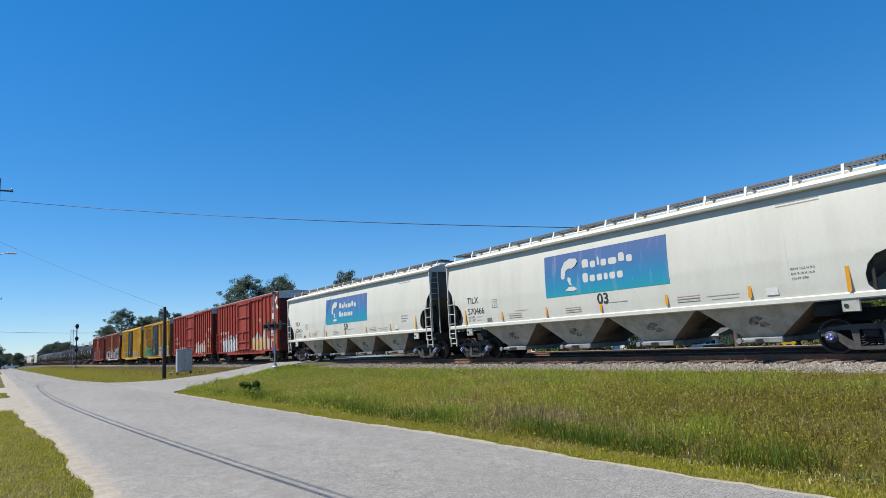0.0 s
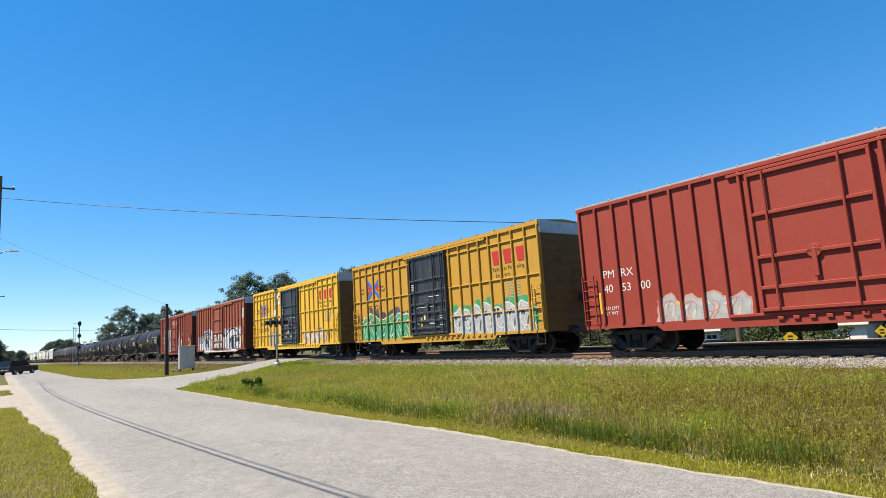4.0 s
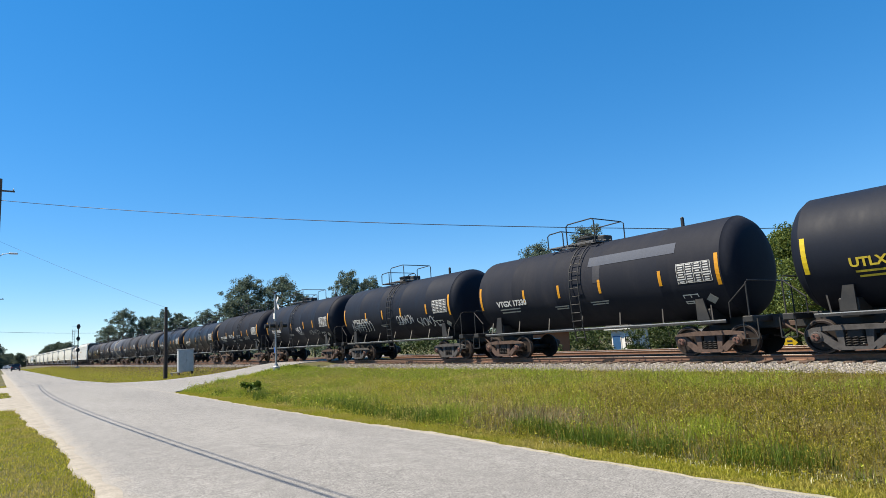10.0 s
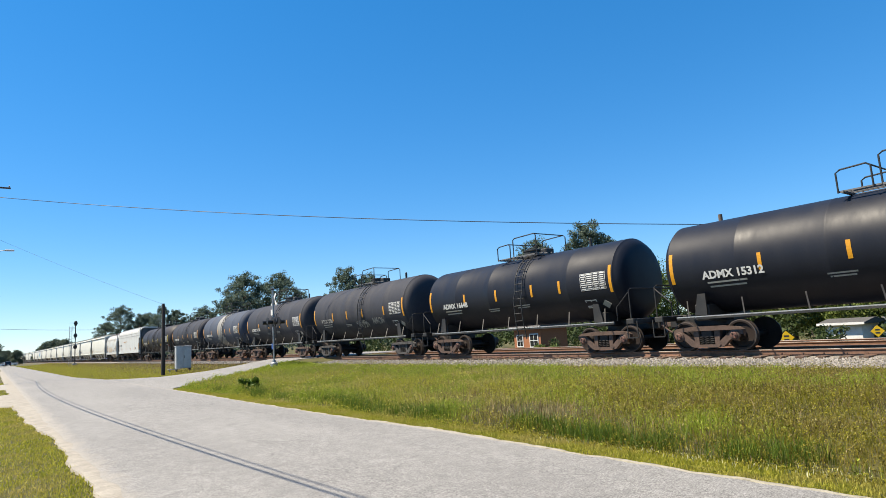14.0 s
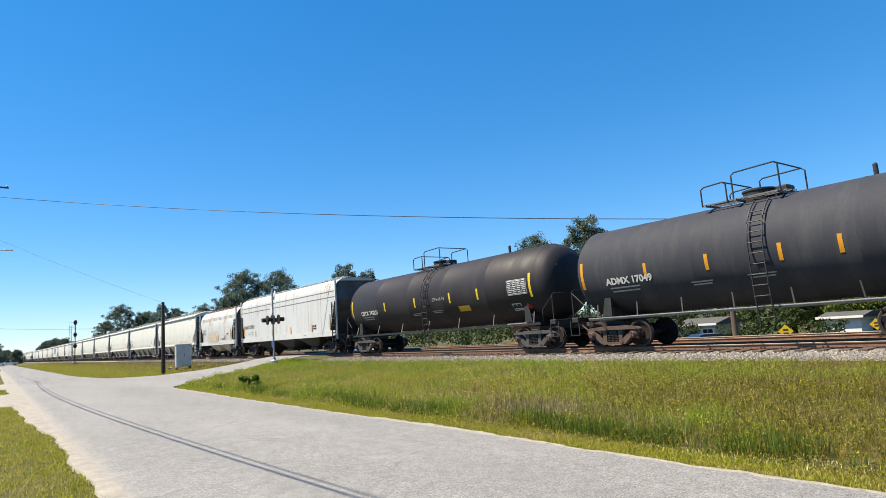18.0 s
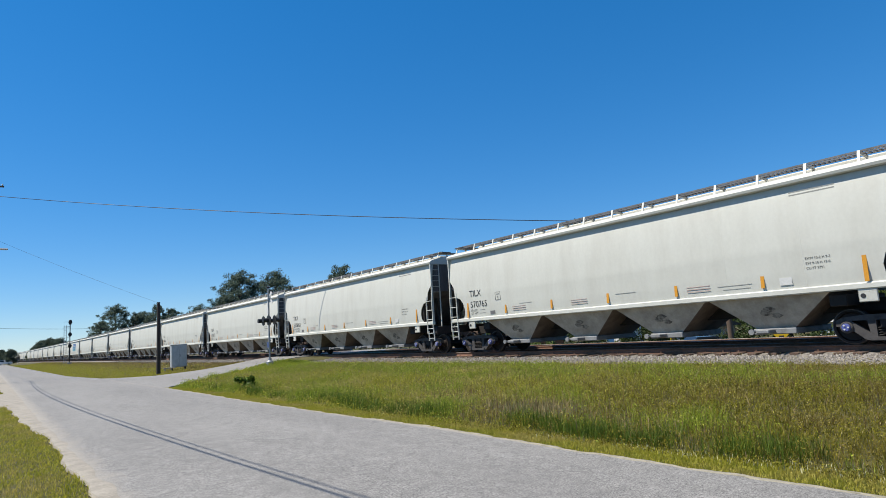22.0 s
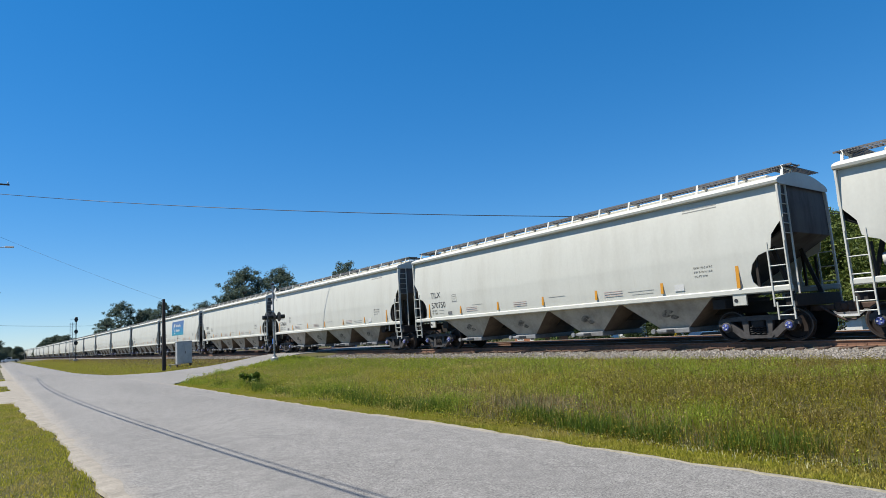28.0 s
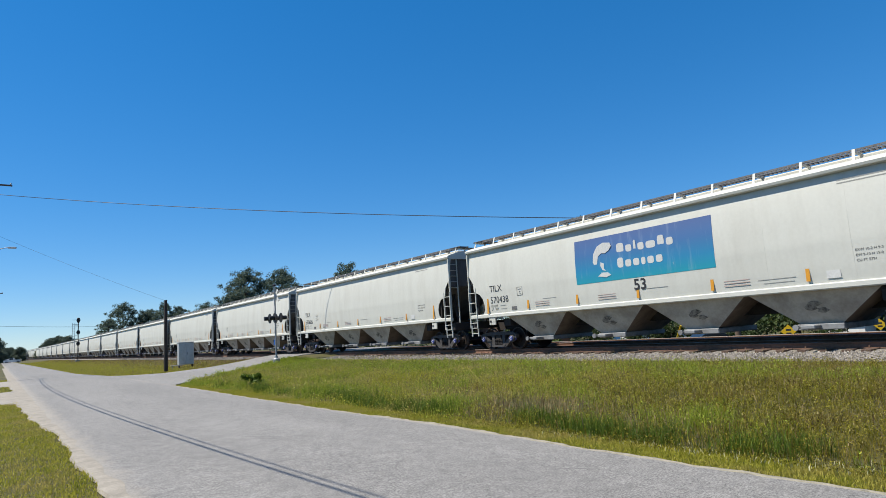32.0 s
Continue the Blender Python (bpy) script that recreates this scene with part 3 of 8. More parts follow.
def wheelset_mesh(cap_mat, name):
    f = Form()

    def ring(profile):
        """A turned ring without end discs."""
        f.lathe(profile, 28)
        del f.f[-2:], f.m[-2:]

    for s in (-1, 1):
        x = s * GAUGE / 2
        f.slot(0)
        ring([(x - s * 0.035, 0.07), (x - s * 0.03, 0.36), (x - s * 0.03, 0.485), (x + s * 0.005, 0.485), (x + s * 0.012, WHEEL)])
        f.slot(1)
        ring([(x + s * 0.012, WHEEL), (x + s * 0.10, WHEEL - 0.006), (x + s * 0.104, WHEEL - 0.03)])
        f.slot(0)
        ring([(x + s * 0.104, WHEEL - 0.03), (x + s * 0.10, 0.375), (x + s * 0.04, 0.35), (x + s * 0.03, 0.16), (x + s * 0.10, 0.13), (x + s * 0.11, 0.07)])
        f.slot(2).lathe([(x + s * 0.30, 0.10), (x + s * 0.535, 0.10), (x + s * 0.55, 0.085), (x + s * 0.55, 0.02)], 16)
        for k in range(3):
            w = 2.1 * k
            f.slot(3).lathe([(x + s * 0.549, 0.022), (x + s * 0.57, 0.022)], 6, c=(0, 0.058 * math.cos(w), 0.058 * math.sin(w)))
    f.slot(0).lathe([(-GAUGE / 2 - 0.32, 0.075), (-GAUGE / 2, 0.09), (0, 0.08), (GAUGE / 2, 0.09), (GAUGE / 2 + 0.32, 0.075)], 14)
    return f.mesh(name, [WHEEL_STEEL, TREAD, cap_mat, WHITE_INK if cap_mat is CAP_BLUE else GRIME], 35)


def side_frame_mesh(mat, name):
    """Cast side frame: top chord, sloping compression members, bolster opening, pedestal jaws."""
    f = Form()
    w0, w1 = -0.09, 0.09
    f.slab([(-1.13, 0.17), (-1.13, 0.02), (-0.98, 0.02), (-0.86, 0.16), (0.86, 0.16), (0.98, 0.02), (1.13, 0.02), (1.13, 0.17), (0.98, 0.25), (0.45, 0.30), (-0.45, 0.30), (-0.98, 0.25)], "x", w0, w1)
    for s in (-1, 1):
        f.slab([(s * 1.04, 0.06), (s * 0.80, 0.17), (s * 0.27, -0.27), (s * 0.38, -0.345), (s * 0.52, -0.31), (s * 0.72, -0.13)], "x", w0, w1)
        f.slab([(s * 0.44, 0.20), (s * 0.25, 0.20), (s * 0.25, -0.27), (s * 0.38, -0.27)], "x", w0 + 0.01, w1 - 0.01)
        f.lathe([(w1 - 0.02, 0.155), (w1 + 0.03, 0.15), (w1 + 0.05, 0.125)], 14, c=(0, s * 0.889, 0.0))
    f.slab([(-0.44, -0.25), (0.44, -0.25), (0.36, -0.34), (-0.36, -0.34)], "x", w0, w1 + 0.02)
    return f.mesh(name, mat, 30)


def spring_mesh():
    f = Form()
    for k in (-0.16, 0, 0.16):
        path = [(0.075 * math.cos(a * 0.9), k + 0.075 * math.sin(a * 0.9), -0.24 + 0.26 * a / 30) for a in range(31)]
        f.tube(path, 0.016, 5)
    return f.mesh("springs", GRIME, 60)


SPRINGS = spring_mesh()
WHEELSETS = {"blue": wheelset_mesh(CAP_BLUE, "wheelset"), "rust": wheelset_mesh(CAP_RUST, "wheelset")}
SIDE_FRAMES = {"grey": side_frame_mesh(CAST_GREY, "side_frame"), "rust": side_frame_mesh(RUSTY, "side_frame"), "dark": side_frame_mesh(GRIME, "side_frame")}


def bolster_mesh():
    f = Form().box((0, 0, 0.06), (2.3, 0.36, 0.22), 0.03).box((0, 0, 0.22), (0.6, 0.4, 0.14), 0.02)
    for s in (-1, 1):
        f.box((s * 0.62, 0, -0.14), (0.08, 1.3, 0.1), 0.01)
        f.box((s * 0.62, 0.36, -0.1), (0.1, 0.1, 0.3)).box((s * 0.62, -0.36, -0.1), (0.1, 0.1, 0.3))
    return f.mesh("truck", GRIME)


BOLSTER = bolster_mesh()


def truck(parent, y, frame_kind="grey", cap="rust"):
    t = part("truck", BOLSTER, None, parent, "four-wheel truck with cast side frames", pose(0, y, WHEEL))
    for s in (-1, 1):
        part("side_frame", SIDE_FRAMES[frame_kind], None, t, at=pose(s * 1.08, 0, 0, 0, 0, 0 if s > 0 else 180))
        tagged(part("springs", SPRINGS, None, t, at=pose(s * 1.1, 0, 0)), kind="stuff")
    for s in (-1, 1):
        part("front_wheelset" if s < 0 else "rear_wheelset", WHEELSETS[cap], None, t, at=pose(0, s * 0.889, 0))
    return t


def coupler_mesh():
    f = Form().box((0, 0.35, 0), (0.16, 0.7, 0.16), 0.02).box((0.03, -0.08, 0), (0.34, 0.3, 0.30), 0.05).box((-0.12, -0.2, 0), (0.12, 0.2, 0.24), 0.04)
    f.tube([(-0.35, 0.3, 0.02), (-0.36, 0.0, -0.2), (-0.33, -0.25, -0.36), (-0.3, -0.5, -0.34)], 0.03, 7)
    return f.mesh("coupler", RUSTY, 40)


COUPLER = coupler_mesh()


def couplers(parent, front, rear):
    part("coupler", COUPLER, None, parent, "rusty knuckle coupler with an air hose", pose(0, front, 0.86))
    part("coupler", COUPLER, None, parent, "rusty knuckle coupler with an air hose", pose(0, rear, 0.86, 0, 0, 180))


def ladder_form(width, z0, z1, rungs, r=0.018, depth=0.09):
    """Ladder in the y-z plane, stringers standing off towards -x."""
    f = Form()
    for y in (0, width):
        f.beam((0, y, z0), (0, y, z1), 0.05, 0.035, up=(0, 1, 0))
    for k in range(rungs):
        z = z0 + (z1 - z0) * (k + 0.5) / rungs
        f.tube([(0, 0, z), (0, width, z)], r, 6)
    return f


def bars(rows, material, parent, name="small_print", label=""):
    """Unreadable print: thin plates (y, z, width, height) on the side towards the camera, at x."""
    f = Form()
    for x, y, z, w, h in rows:
        f.box((x, y, z), (0.004, w, h))
    return tagged(part(name, f, material, parent, label), kind="stuff")


# -- pellet hoppers --
H_LEN, H_HALF = 17.98, 1.56
SIDE_CURVE = [(1.45, 1.56), (1.9, 1.60), (2.6, 1.625), (3.3, 1.60), (3.9, 1.55), (4.32, 1.49)]
CUT = [(1.50, 0.72), (1.56, 0.92), (1.70, 1.03), (1.95, 1.05), (2.2, 0.97), (2.42, 0.78), (2.5, 0.55), (2.58, 0.42), (2.95, 0.36), (3.15, 0.2), (3.38, 0.0), (4.4, 0.0)]


def side_x(z):
    return step(z, SIDE_CURVE)


def hopper_side_mesh(sign, name, mat):
    zs = [1.5, 1.53, 1.56, 1.62, 1.70, 1.80, 1.95, 2.08, 2.2, 2.32, 2.42, 2.5, 2.58, 2.75, 2.95, 3.15, 3.38, 3.6, 3.8, 4.0, 4.15, 4.32]
    f = Form()
    outer, inner = [], []
    for z in zs:
        c = step(z, CUT)
        a, b = -H_LEN / 2 + c, H_LEN / 2 - c
        row = [a + (b - a) * k / 12 for k in range(13)]
        outer.append([(sign * side_x(z), y, z) for y in row])
        inner.append([(sign * (side_x(z) - 0.03), y, z) for y in row])
    n = 13
    f.grid(outer).grid([r[::-1] for r in inner])
    m = len(zs)
    for k in (0, n - 1):
        f.add([r[k] for r in outer] + [r[k] for r in inner], [(i, i + 1, m + i + 1, m + i) for i in range(m - 1)])
    return f.mesh(name, mat, 50)


def hopper_roof_form():
    f = Form()
    prof = [(-1.535, 4.30), (-1.64, 4.33), (-1.66, 4.40), (-1.57, 4.47), (-1.40, 4.53), (-0.9, 4.66), (-0.35, 4.74), (0.35, 4.74), (0.9, 4.66), (1.40, 4.53), (1.57, 4.47), (1.66, 4.40), (1.64, 4.33), (1.535, 4.30)]
    f.grid([[(x, y, z) for x, z in prof] for y in (-H_LEN / 2, -H_LEN / 4, 0, H_LEN / 4, H_LEN / 2)])
    f.add([(x, -H_LEN / 2, z) for x, z in prof], [tuple(range(len(prof)))])
    f.add([(x, H_LEN / 2, z) for x, z in prof], [tuple(range(len(prof)))[::-1]])
    return f


def hopper_end_form():
    """End wall over the slope sheet that runs in under the load."""
    f = Form()
    y0 = 0.08
    a = [(-1.5, y0, 4.36), (1.5, y0, 4.36), (1.55, y0, 3.0), (-1.55, y0, 3.0)]
    b = [(1.52, 2.75, 1.45), (-1.52, 2.75, 1.45)]
    f.add(a + b, [(0, 1, 2, 3), (3, 2, 4, 5)])
    f.add([(x, y + 0.05, z + 0.02) for x, y, z in a + b], [(3, 2, 1, 0), (5, 4, 2, 3)])
    return f


def bay_form():
    """One hopper bottom: side sheets sloping in, front and rear slopes to the gate."""
    f = Form()
    t = [(-1.5, -1.67), (1.5, -1.67), (1.5, 1.67), (-1.5, 1.67)]
    lo = [(-1.05, -0.5), (1.05, -0.5), (1.05, 0.5), (-1.05, 0.5)]
    pts = [(x, y, 1.42) for x, y in t] + [(x, y, 0.50) for x, y in lo]
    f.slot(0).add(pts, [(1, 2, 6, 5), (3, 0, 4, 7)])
    # slopes get the darkened material, their shade is in its colour
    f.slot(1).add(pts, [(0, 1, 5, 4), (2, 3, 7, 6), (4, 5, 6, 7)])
    f.slot(0)
    return f


def gate_form():
    f = Form().box((0, 0, 0.43), (2.35, 1.15, 0.16), 0.02).box((-1.32, 0.15, 0.44), (0.5, 0.36, 0.10), 0.02)
    f.tube([(-1.6, 0.42, 0.44), (1.3, 0.42, 0.44)], 0.035, 8).lathe([(-1.64, 0.08), (-1.58, 0.08)], 8, c=(0, 0.42, 0.44))
    return f


def seam_mesh():
    """A faint weld line down the curved side."""
    zs = [1.6, 2.0, 2.6, 3.2, 3.8, 4.25]
    f = Form().grid([[(-side_x(z) - 0.0015, -0.008, z), (-side_x(z) - 0.004, 0, z), (-side_x(z) - 0.0015, 0.008, z)] for z in zs])
    return f.mesh("panel_seam", HOPPER_WHITE, 60)


SEAM = seam_mesh()


def hopper_master():
    car = thing("covered_hopper_car", "pale grey-white covered hopper car with curved sides", "hopper car", group="freight train")
    part("side_sheet", hopper_side_mesh(-1, "side_sheet", HOPPER_WHITE), None, car)
    part("side_sheet", hopper_side_mesh(1, "side_sheet", HOPPER_WHITE), None, car)
    part("roof", hopper_roof_form(), HOPPER_WHITE, car, smooth=50)
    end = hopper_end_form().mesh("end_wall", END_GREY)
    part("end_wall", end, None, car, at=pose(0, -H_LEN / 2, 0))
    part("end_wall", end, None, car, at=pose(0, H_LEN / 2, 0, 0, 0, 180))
    sill = Form().box((0, 0, 1.46), (0.12, H_LEN, 0.17), 0.03)
    for s in (-1, 1):
        for e in (-1, 1):
            sill.box((0.0, e * (H_LEN / 2 - 1.47), 1.26), (0.06, 0.42, 0.40), 0.02)
    sill_me = sill.mesh("side_sill", HOPPER_WHITE)
    eye = Form().lathe([(-0.012, 0.055), (0.0, 0.055)], 14).mesh("jacking_hole", INK)
    for s in (-1, 1):
        sl = part("side_sill", sill_me, None, car, at=pose(s * 1.56, 0, 0))
        for e in (-1, 1):
            part("jacking_hole", eye, None, sl, at=pose(-0.03, e * (H_LEN / 2 - 1.47) + 0.1, 1.22))
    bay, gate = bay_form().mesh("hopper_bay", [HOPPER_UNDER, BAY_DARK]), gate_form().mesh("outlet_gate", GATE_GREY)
    tilt = Matrix.Rotation(-math.atan2(0.45, 0.92), 3, "Y")
    patch = Form()
    for k in range(5):
        u, v = 0.16 * math.sin(2.3 * k), 0.10 * math.cos(1.7 * k)
        ring = [Vector((-1.283 - 0.0006 * k, 0, 0.95)) + tilt @ Vector((0, u + (0.17 - 0.015 * k) * math.cos(q * 0.628 + k) * (1 + 0.25 * math.sin(3 * q + k)), v + 0.085 * math.sin(q * 0.628 + k))) for q in range(10)]
        patch.add(ring, [tuple(range(10))])
    patch = patch.mesh("wear_mark", STAIN)
    note = Form()
    for a, b, w in ((0.75, 0.06, 0.5), (0.75, 0.0, 0.4), (-0.6, 0.0, 0.45), (-0.6, -0.06, 0.3)):
        note.box(Vector((-1.275, 0, 0.98)) + Vector((0, a, 0)) + tilt @ Vector((0, 0, b)), (0.01, w, 0.025), 0, tilt)
    note = note.mesh("bay_print", STAIN)
    for k in range(4):
        y = -5.04 + 3.36 * k
        b = part("hopper_bay", bay, None, car, "dusty hopper bottom with shade-darkened slopes", pose(0, y, 0))
        part("outlet_gate", gate, None, b, "grey outlet gate under the bay")
        part("wear_mark", patch, None, b)
        tagged(part("bay_print", note, None, b), kind="stuff")
    frame = Form().box((0, 0, 1.0), (0.5, H_LEN - 0.6, 0.34))
    for e in (-1, 1):
        frame.box((0, e * (H_LEN / 2 - 0.15), 1.12), (2.9, 0.3, 0.34), 0.02)
        frame.box((0, e * (H_LEN / 2 - 2.2), 1.15), (2.8, 0.4, 0.3), 0.02)
        for s in (-1, 1):
            frame.beam((s * 0.95, e * (H_LEN / 2 - 0.3), 1.3), (s * 0.9, e * (H_LEN / 2 - 0.75), 2.9), 0.1)
            frame.beam((s * 1.5, e * (H_LEN / 2 - 0.9), 1.55), (s * 1.5, e * (H_LEN / 2 - 0.9), 2.5), 0.07)
            frame.beam((s * 1.5, e * (H_LEN / 2 - 0.55), 1.55), (s * 1.5, e * (H_LEN / 2 - 0.55), 2.4), 0.06)
    part("underframe", frame, GRIME, car)
    # roof walkway and its brackets
    walkway = Form()
    for x in (-0.95, -0.45):
        walkway.box((x, 0, 4.89), (0.03, H_LEN + 0.3, 0.05))
    for k in range(150):
        walkway.box((-0.7, -H_LEN / 2 - 0.1 + k * 0.1215, 4.89), (0.5, 0.035, 0.035))
    for e in (-1, 1):
        for k in range(8):
            walkway.box((0, e * (H_LEN / 2 + 0.02 - 0.07 * k), 4.86), (2.2, 0.03, 0.03))
    walkway.box((-1.02, 0, 4.82), (0.02, H_LEN - 0.1, 0.03))
    part("roof_walkway", walkway, GRATE, car, "dark open-grid roof walkway")
    br = Form().beam((-1.12, 0, 4.55), (-1.0, 0, 4.90), 0.07, 0.03, up=(1, 0, 0)).box((-0.72, 0, 4.82), (0.6, 0.05, 0.05)).box((-0.5, 0, 4.75), (0.05, 0.05, 0.2)).mesh("walkway_bracket", HOPPER_WHITE)
    for k in range(15):
        part("walkway_bracket", br, None, car, at=pose(0, -H_LEN / 2 + 0.08 + k * (H_LEN - 0.16) / 14, 0))
    hatch = Form().box((0.0, 0, 4.80), (0.7, H_LEN - 1.6, 0.12), 0.03)
    part("hatch_cover", hatch, HOPPER_WHITE, car)
    # ladders at the ends of both sides
    post = Form().beam((0, 0, 1.36), (0, 0.0, 4.3), 0.09, 0.05, up=(0, 1, 0))
    lad = ladder_form(0.46, 0.98, 2.74, 4).mesh("ladder", HOPPER_WHITE)
    step_me = ladder_form(0.42, 0.62, 1.1, 2).mesh("stirrup_step", HOPPER_WHITE)
    post_me = post.mesh("corner_post", HOPPER_WHITE)
    for s in (-1, 1):
        for e in (-1, 1):
            y = e * (H_LEN / 2 - 0.05)
            part("corner_post", post_me, None, car, at=pose(s * 1.575, y, 0))
            part("ladder", lad, None, car, at=pose(s * 1.62, y - (0.46 if e > 0 else 0), 0))
            part("stirrup_step", step_me, None, car, at=pose(s * 1.60, y - (0.46 if e > 0 else 0.02), 0))
    rung = Form()
    for k in range(6):
        rung.tube([(-1.5, 0, 2.95 + k * 0.27), (-1.1, 0, 2.95 + k * 0.27)], 0.014, 6)
    rung.beam((-1.1, 0, 1.2), (-1.1, 0, 4.5), 0.04)
    part("end_ladder", rung, HOPPER_WHITE, car, at=pose(0, -H_LEN / 2 + 0.05, 0))
    cyl = Form().lathe([(-0.3, 0.16), (-0.25, 0.18), (0.25, 0.18), (0.3, 0.16)], 14, "y")
    part("brake_reservoir", cyl, HOPPER_WHITE, car, at=pose(-1.25, H_LEN / 2 - 1.0, 1.95), smooth=40)
    truck(car, -H_LEN / 2 + 1.28, "grey", "blue")
    truck(car, H_LEN / 2 - 1.28, "grey", "blue")
    couplers(car, -H_LEN / 2 - 0.42, H_LEN / 2 + 0.42)
    # reflective strips: tall ones near the ends, short ones between
    tall, short = Form().box((0, 0, 0), (0.006, 0.10, 1.08), 0.002).mesh("reflective_strip", AMBER), Form().box((0, 0, 0), (0.006, 0.10, 0.52), 0.002).mesh("reflective_strip", AMBER)
    for y in (-7.57, 7.7):
        part("reflective_strip", tall, None, car, at=pose(-side_x(2.1) - 0.006, y, 2.1, 0, 3, 0))
    for y in (-5.1, -2.47, 0.12, 2.73, 5.27):
        part("reflective_strip", short, None, car, at=pose(-side_x(1.88) - 0.006, y, 1.88, 0, 4, 0))
    rows = [(-side_x(z) - 0.004, y, z, w, 0.02) for y, z, w in [(-4.3, 1.78, 1.0), (-4.35, 1.68, 0.8), (6.75, 1.86, 0.35), (6.75, 1.72, 0.35), (-0.6, 1.9, 0.8), (4.1, 1.95, 0.7)]]
    bars(rows, FAINT, car)
    for k, words in enumerate(("EXW 10-2 H 9-3", "EW 9-10 H 15-0", "CU FT 5791")):
        lettering(words, 0.062, GREY_INK, car, on_side(-6.25, 2.26 - 0.13 * k, -side_x(2.3 - 0.13 * k) - 0.006), "small_letters")
    lettering("PLATE", 0.05, GREY_INK, car, on_side(5.79, 2.41, -side_x(2.42) - 0.006), "small_letters")
    lettering("C", 0.1, GREY_INK, car, on_side(5.73, 2.26, -side_x(2.3) - 0.006), "small_letters")
    bars([(-side_x(1.85) - 0.004, y, 1.85 - 0.07 * k, 0.75, 0.02) for y in (4.5, 1.4, -3.2) for k in range(3)], RED_INK, car)
    bars([(-side_x(4.1) - 0.004, -6.6, 4.1, 1.1, 0.03), (-side_x(4.02) - 0.004, -6.6, 4.02, 1.1, 0.03)], FAINT, car)
    bars([(-side_x(1.8) - 0.005, -5.7, 1.75, 0.32, 0.2)], WHITE_INK, car, "placard")
    bars([(-side_x(2.35) - 0.005, 5.69 + a, 2.36 + b, w, h) for a, b, w, h in ((0, 0.16, 0.3, 0.015), (0, -0.16, 0.3, 0.015), (0.15, 0, 0.015, 0.32), (-0.15, 0, 0.015, 0.32))], GREY_INK, car, "framed_mark")
    bars([(-side_x(1.72) - 0.005, 6.1, 1.70, 0.3, 0.14)], GRATE, car, "small_plate")
    for y in (-6.2, -4.1, -1.3, 1.5, 4.2):
        part("panel_seam", SEAM, None, car, at=pose(0, y, 0))
    return car


# letters on the side towards the camera: x of the letters runs along -y
def on_side(y, z, x, lean=0):
    return Matrix.Translation((x, y, z)) @ Matrix(((0, 0, -1, 0), (-1, 0, 0, 0), (0, 1, 0, 0), (0, 0, 0, 1))) @ pose(0, 0, 0, lean)


WEIGHTS = {"570803": ("219700", "66300"), "570431": ("219400", "66600")}


def mark_hopper(car, number, decal=None):
    lettering("TILX", 0.27, INK, car, on_side(7.52, 2.47, -side_x(2.6) - 0.006), "reporting_mark", "dark stencilled letters")
    lettering(number, 0.27, INK, car, on_side(7.52, 1.99, -side_x(2.15) - 0.006), "car_number", "dark stencilled digits")
    load, light = WEIGHTS.get(number, ("", ""))
    lettering("LD LMT  " + load, 0.09, GREY_INK, car, on_side(7.5, 1.82, -side_x(1.9) - 0.006), "small_letters")
    lettering("LT   WT  " + light, 0.09, GREY_INK, car, on_side(7.5, 1.68, -side_x(1.75) - 0.006), "small_letters")
    if decal:
        f = Form()
        zs = [2.30 + 1.58 * k / 8 for k in range(9)]
        f.grid([[(-side_x(z) - 0.006, y, z) for y in (-2.66, 0, 2.66)] for z in zs])
        f.grid([[(-side_x(z) - 0.001, y, z) for y in (2.66, 0, -2.66)] for z in zs])
        p = part("company_panel", f, PANEL_BLUE, car, "blue to teal panel with white shapes", smooth=60)
        g = Form()
        # white leaping shape over a small island shape
        pts = [(1.05, 3.62), (1.35, 3.66), (1.62, 3.55), (1.80, 3.30), (1.84, 3.02), (1.74, 2.78), (1.66, 2.98), (1.6, 3.2), (1.45, 3.3), (1.28, 3.28), (1.12, 3.36), (1.0, 3.5)]
        g.slab([(y, z) for y, z in pts], "x", -side_x(3.1) - 0.012, -side_x(3.1) - 0.002)
        g.slab([(1.66, 2.5), (1.45, 2.62), (1.22, 2.6), (1.1, 2.5), (1.3, 2.44)], "x", -side_x(2.6) - 0.012, -side_x(2.6) - 0.002)
        g.slab([(1.5, 2.98), (1.36, 2.92), (1.38, 2.74), (1.28, 2.66), (1.44, 2.70), (1.52, 2.86)], "x", -side_x(2.8) - 0.014, -side_x(2.8) - 0.002)
        part("white_emblem", g, WHITE_INK, p)
        # two rows of plain upright blocks
        w = Form()
        for z, row in ((3.20, ((0.30, 0.34), (0.24, 0.24), (0.09, 0.36), (0.24, 0.24), (0.36, 0.24), (0.24, 0.36), (0.24, 0.24))), (2.70, ((0.25, 0.34), (0.24, 0.24), (0.24, 0.24), (0.16, 0.24), (0.24, 0.24), (0.24, 0.24)))):
            y = 0.80
            for wide, tall in row:
                x = -side_x(z + tall / 2) - 0.010
                w.slab([(y - wide * (0.5 + 0.5 * math.copysign(abs(math.cos(q * 0.3927)) ** 0.6, math.cos(q * 0.3927))), z + tall * (0.5 + 0.5 * math.copysign(abs(math.sin(q * 0.3927)) ** 0.6, math.sin(q * 0.3927)))) for q in range(16)], "x", x - 0.004, x + 0.004)
                y -= wide + 0.075
        part("white_bars", w, WHITE_INK, p)
        lettering(decal, 0.36, INK, car, on_side(-0.05 + 0.3, 1.9, -side_x(2.1) - 0.007), "fleet_number", "dark stencilled digits", 0.01)


HOPPERS = []
hopper = hopper_master()


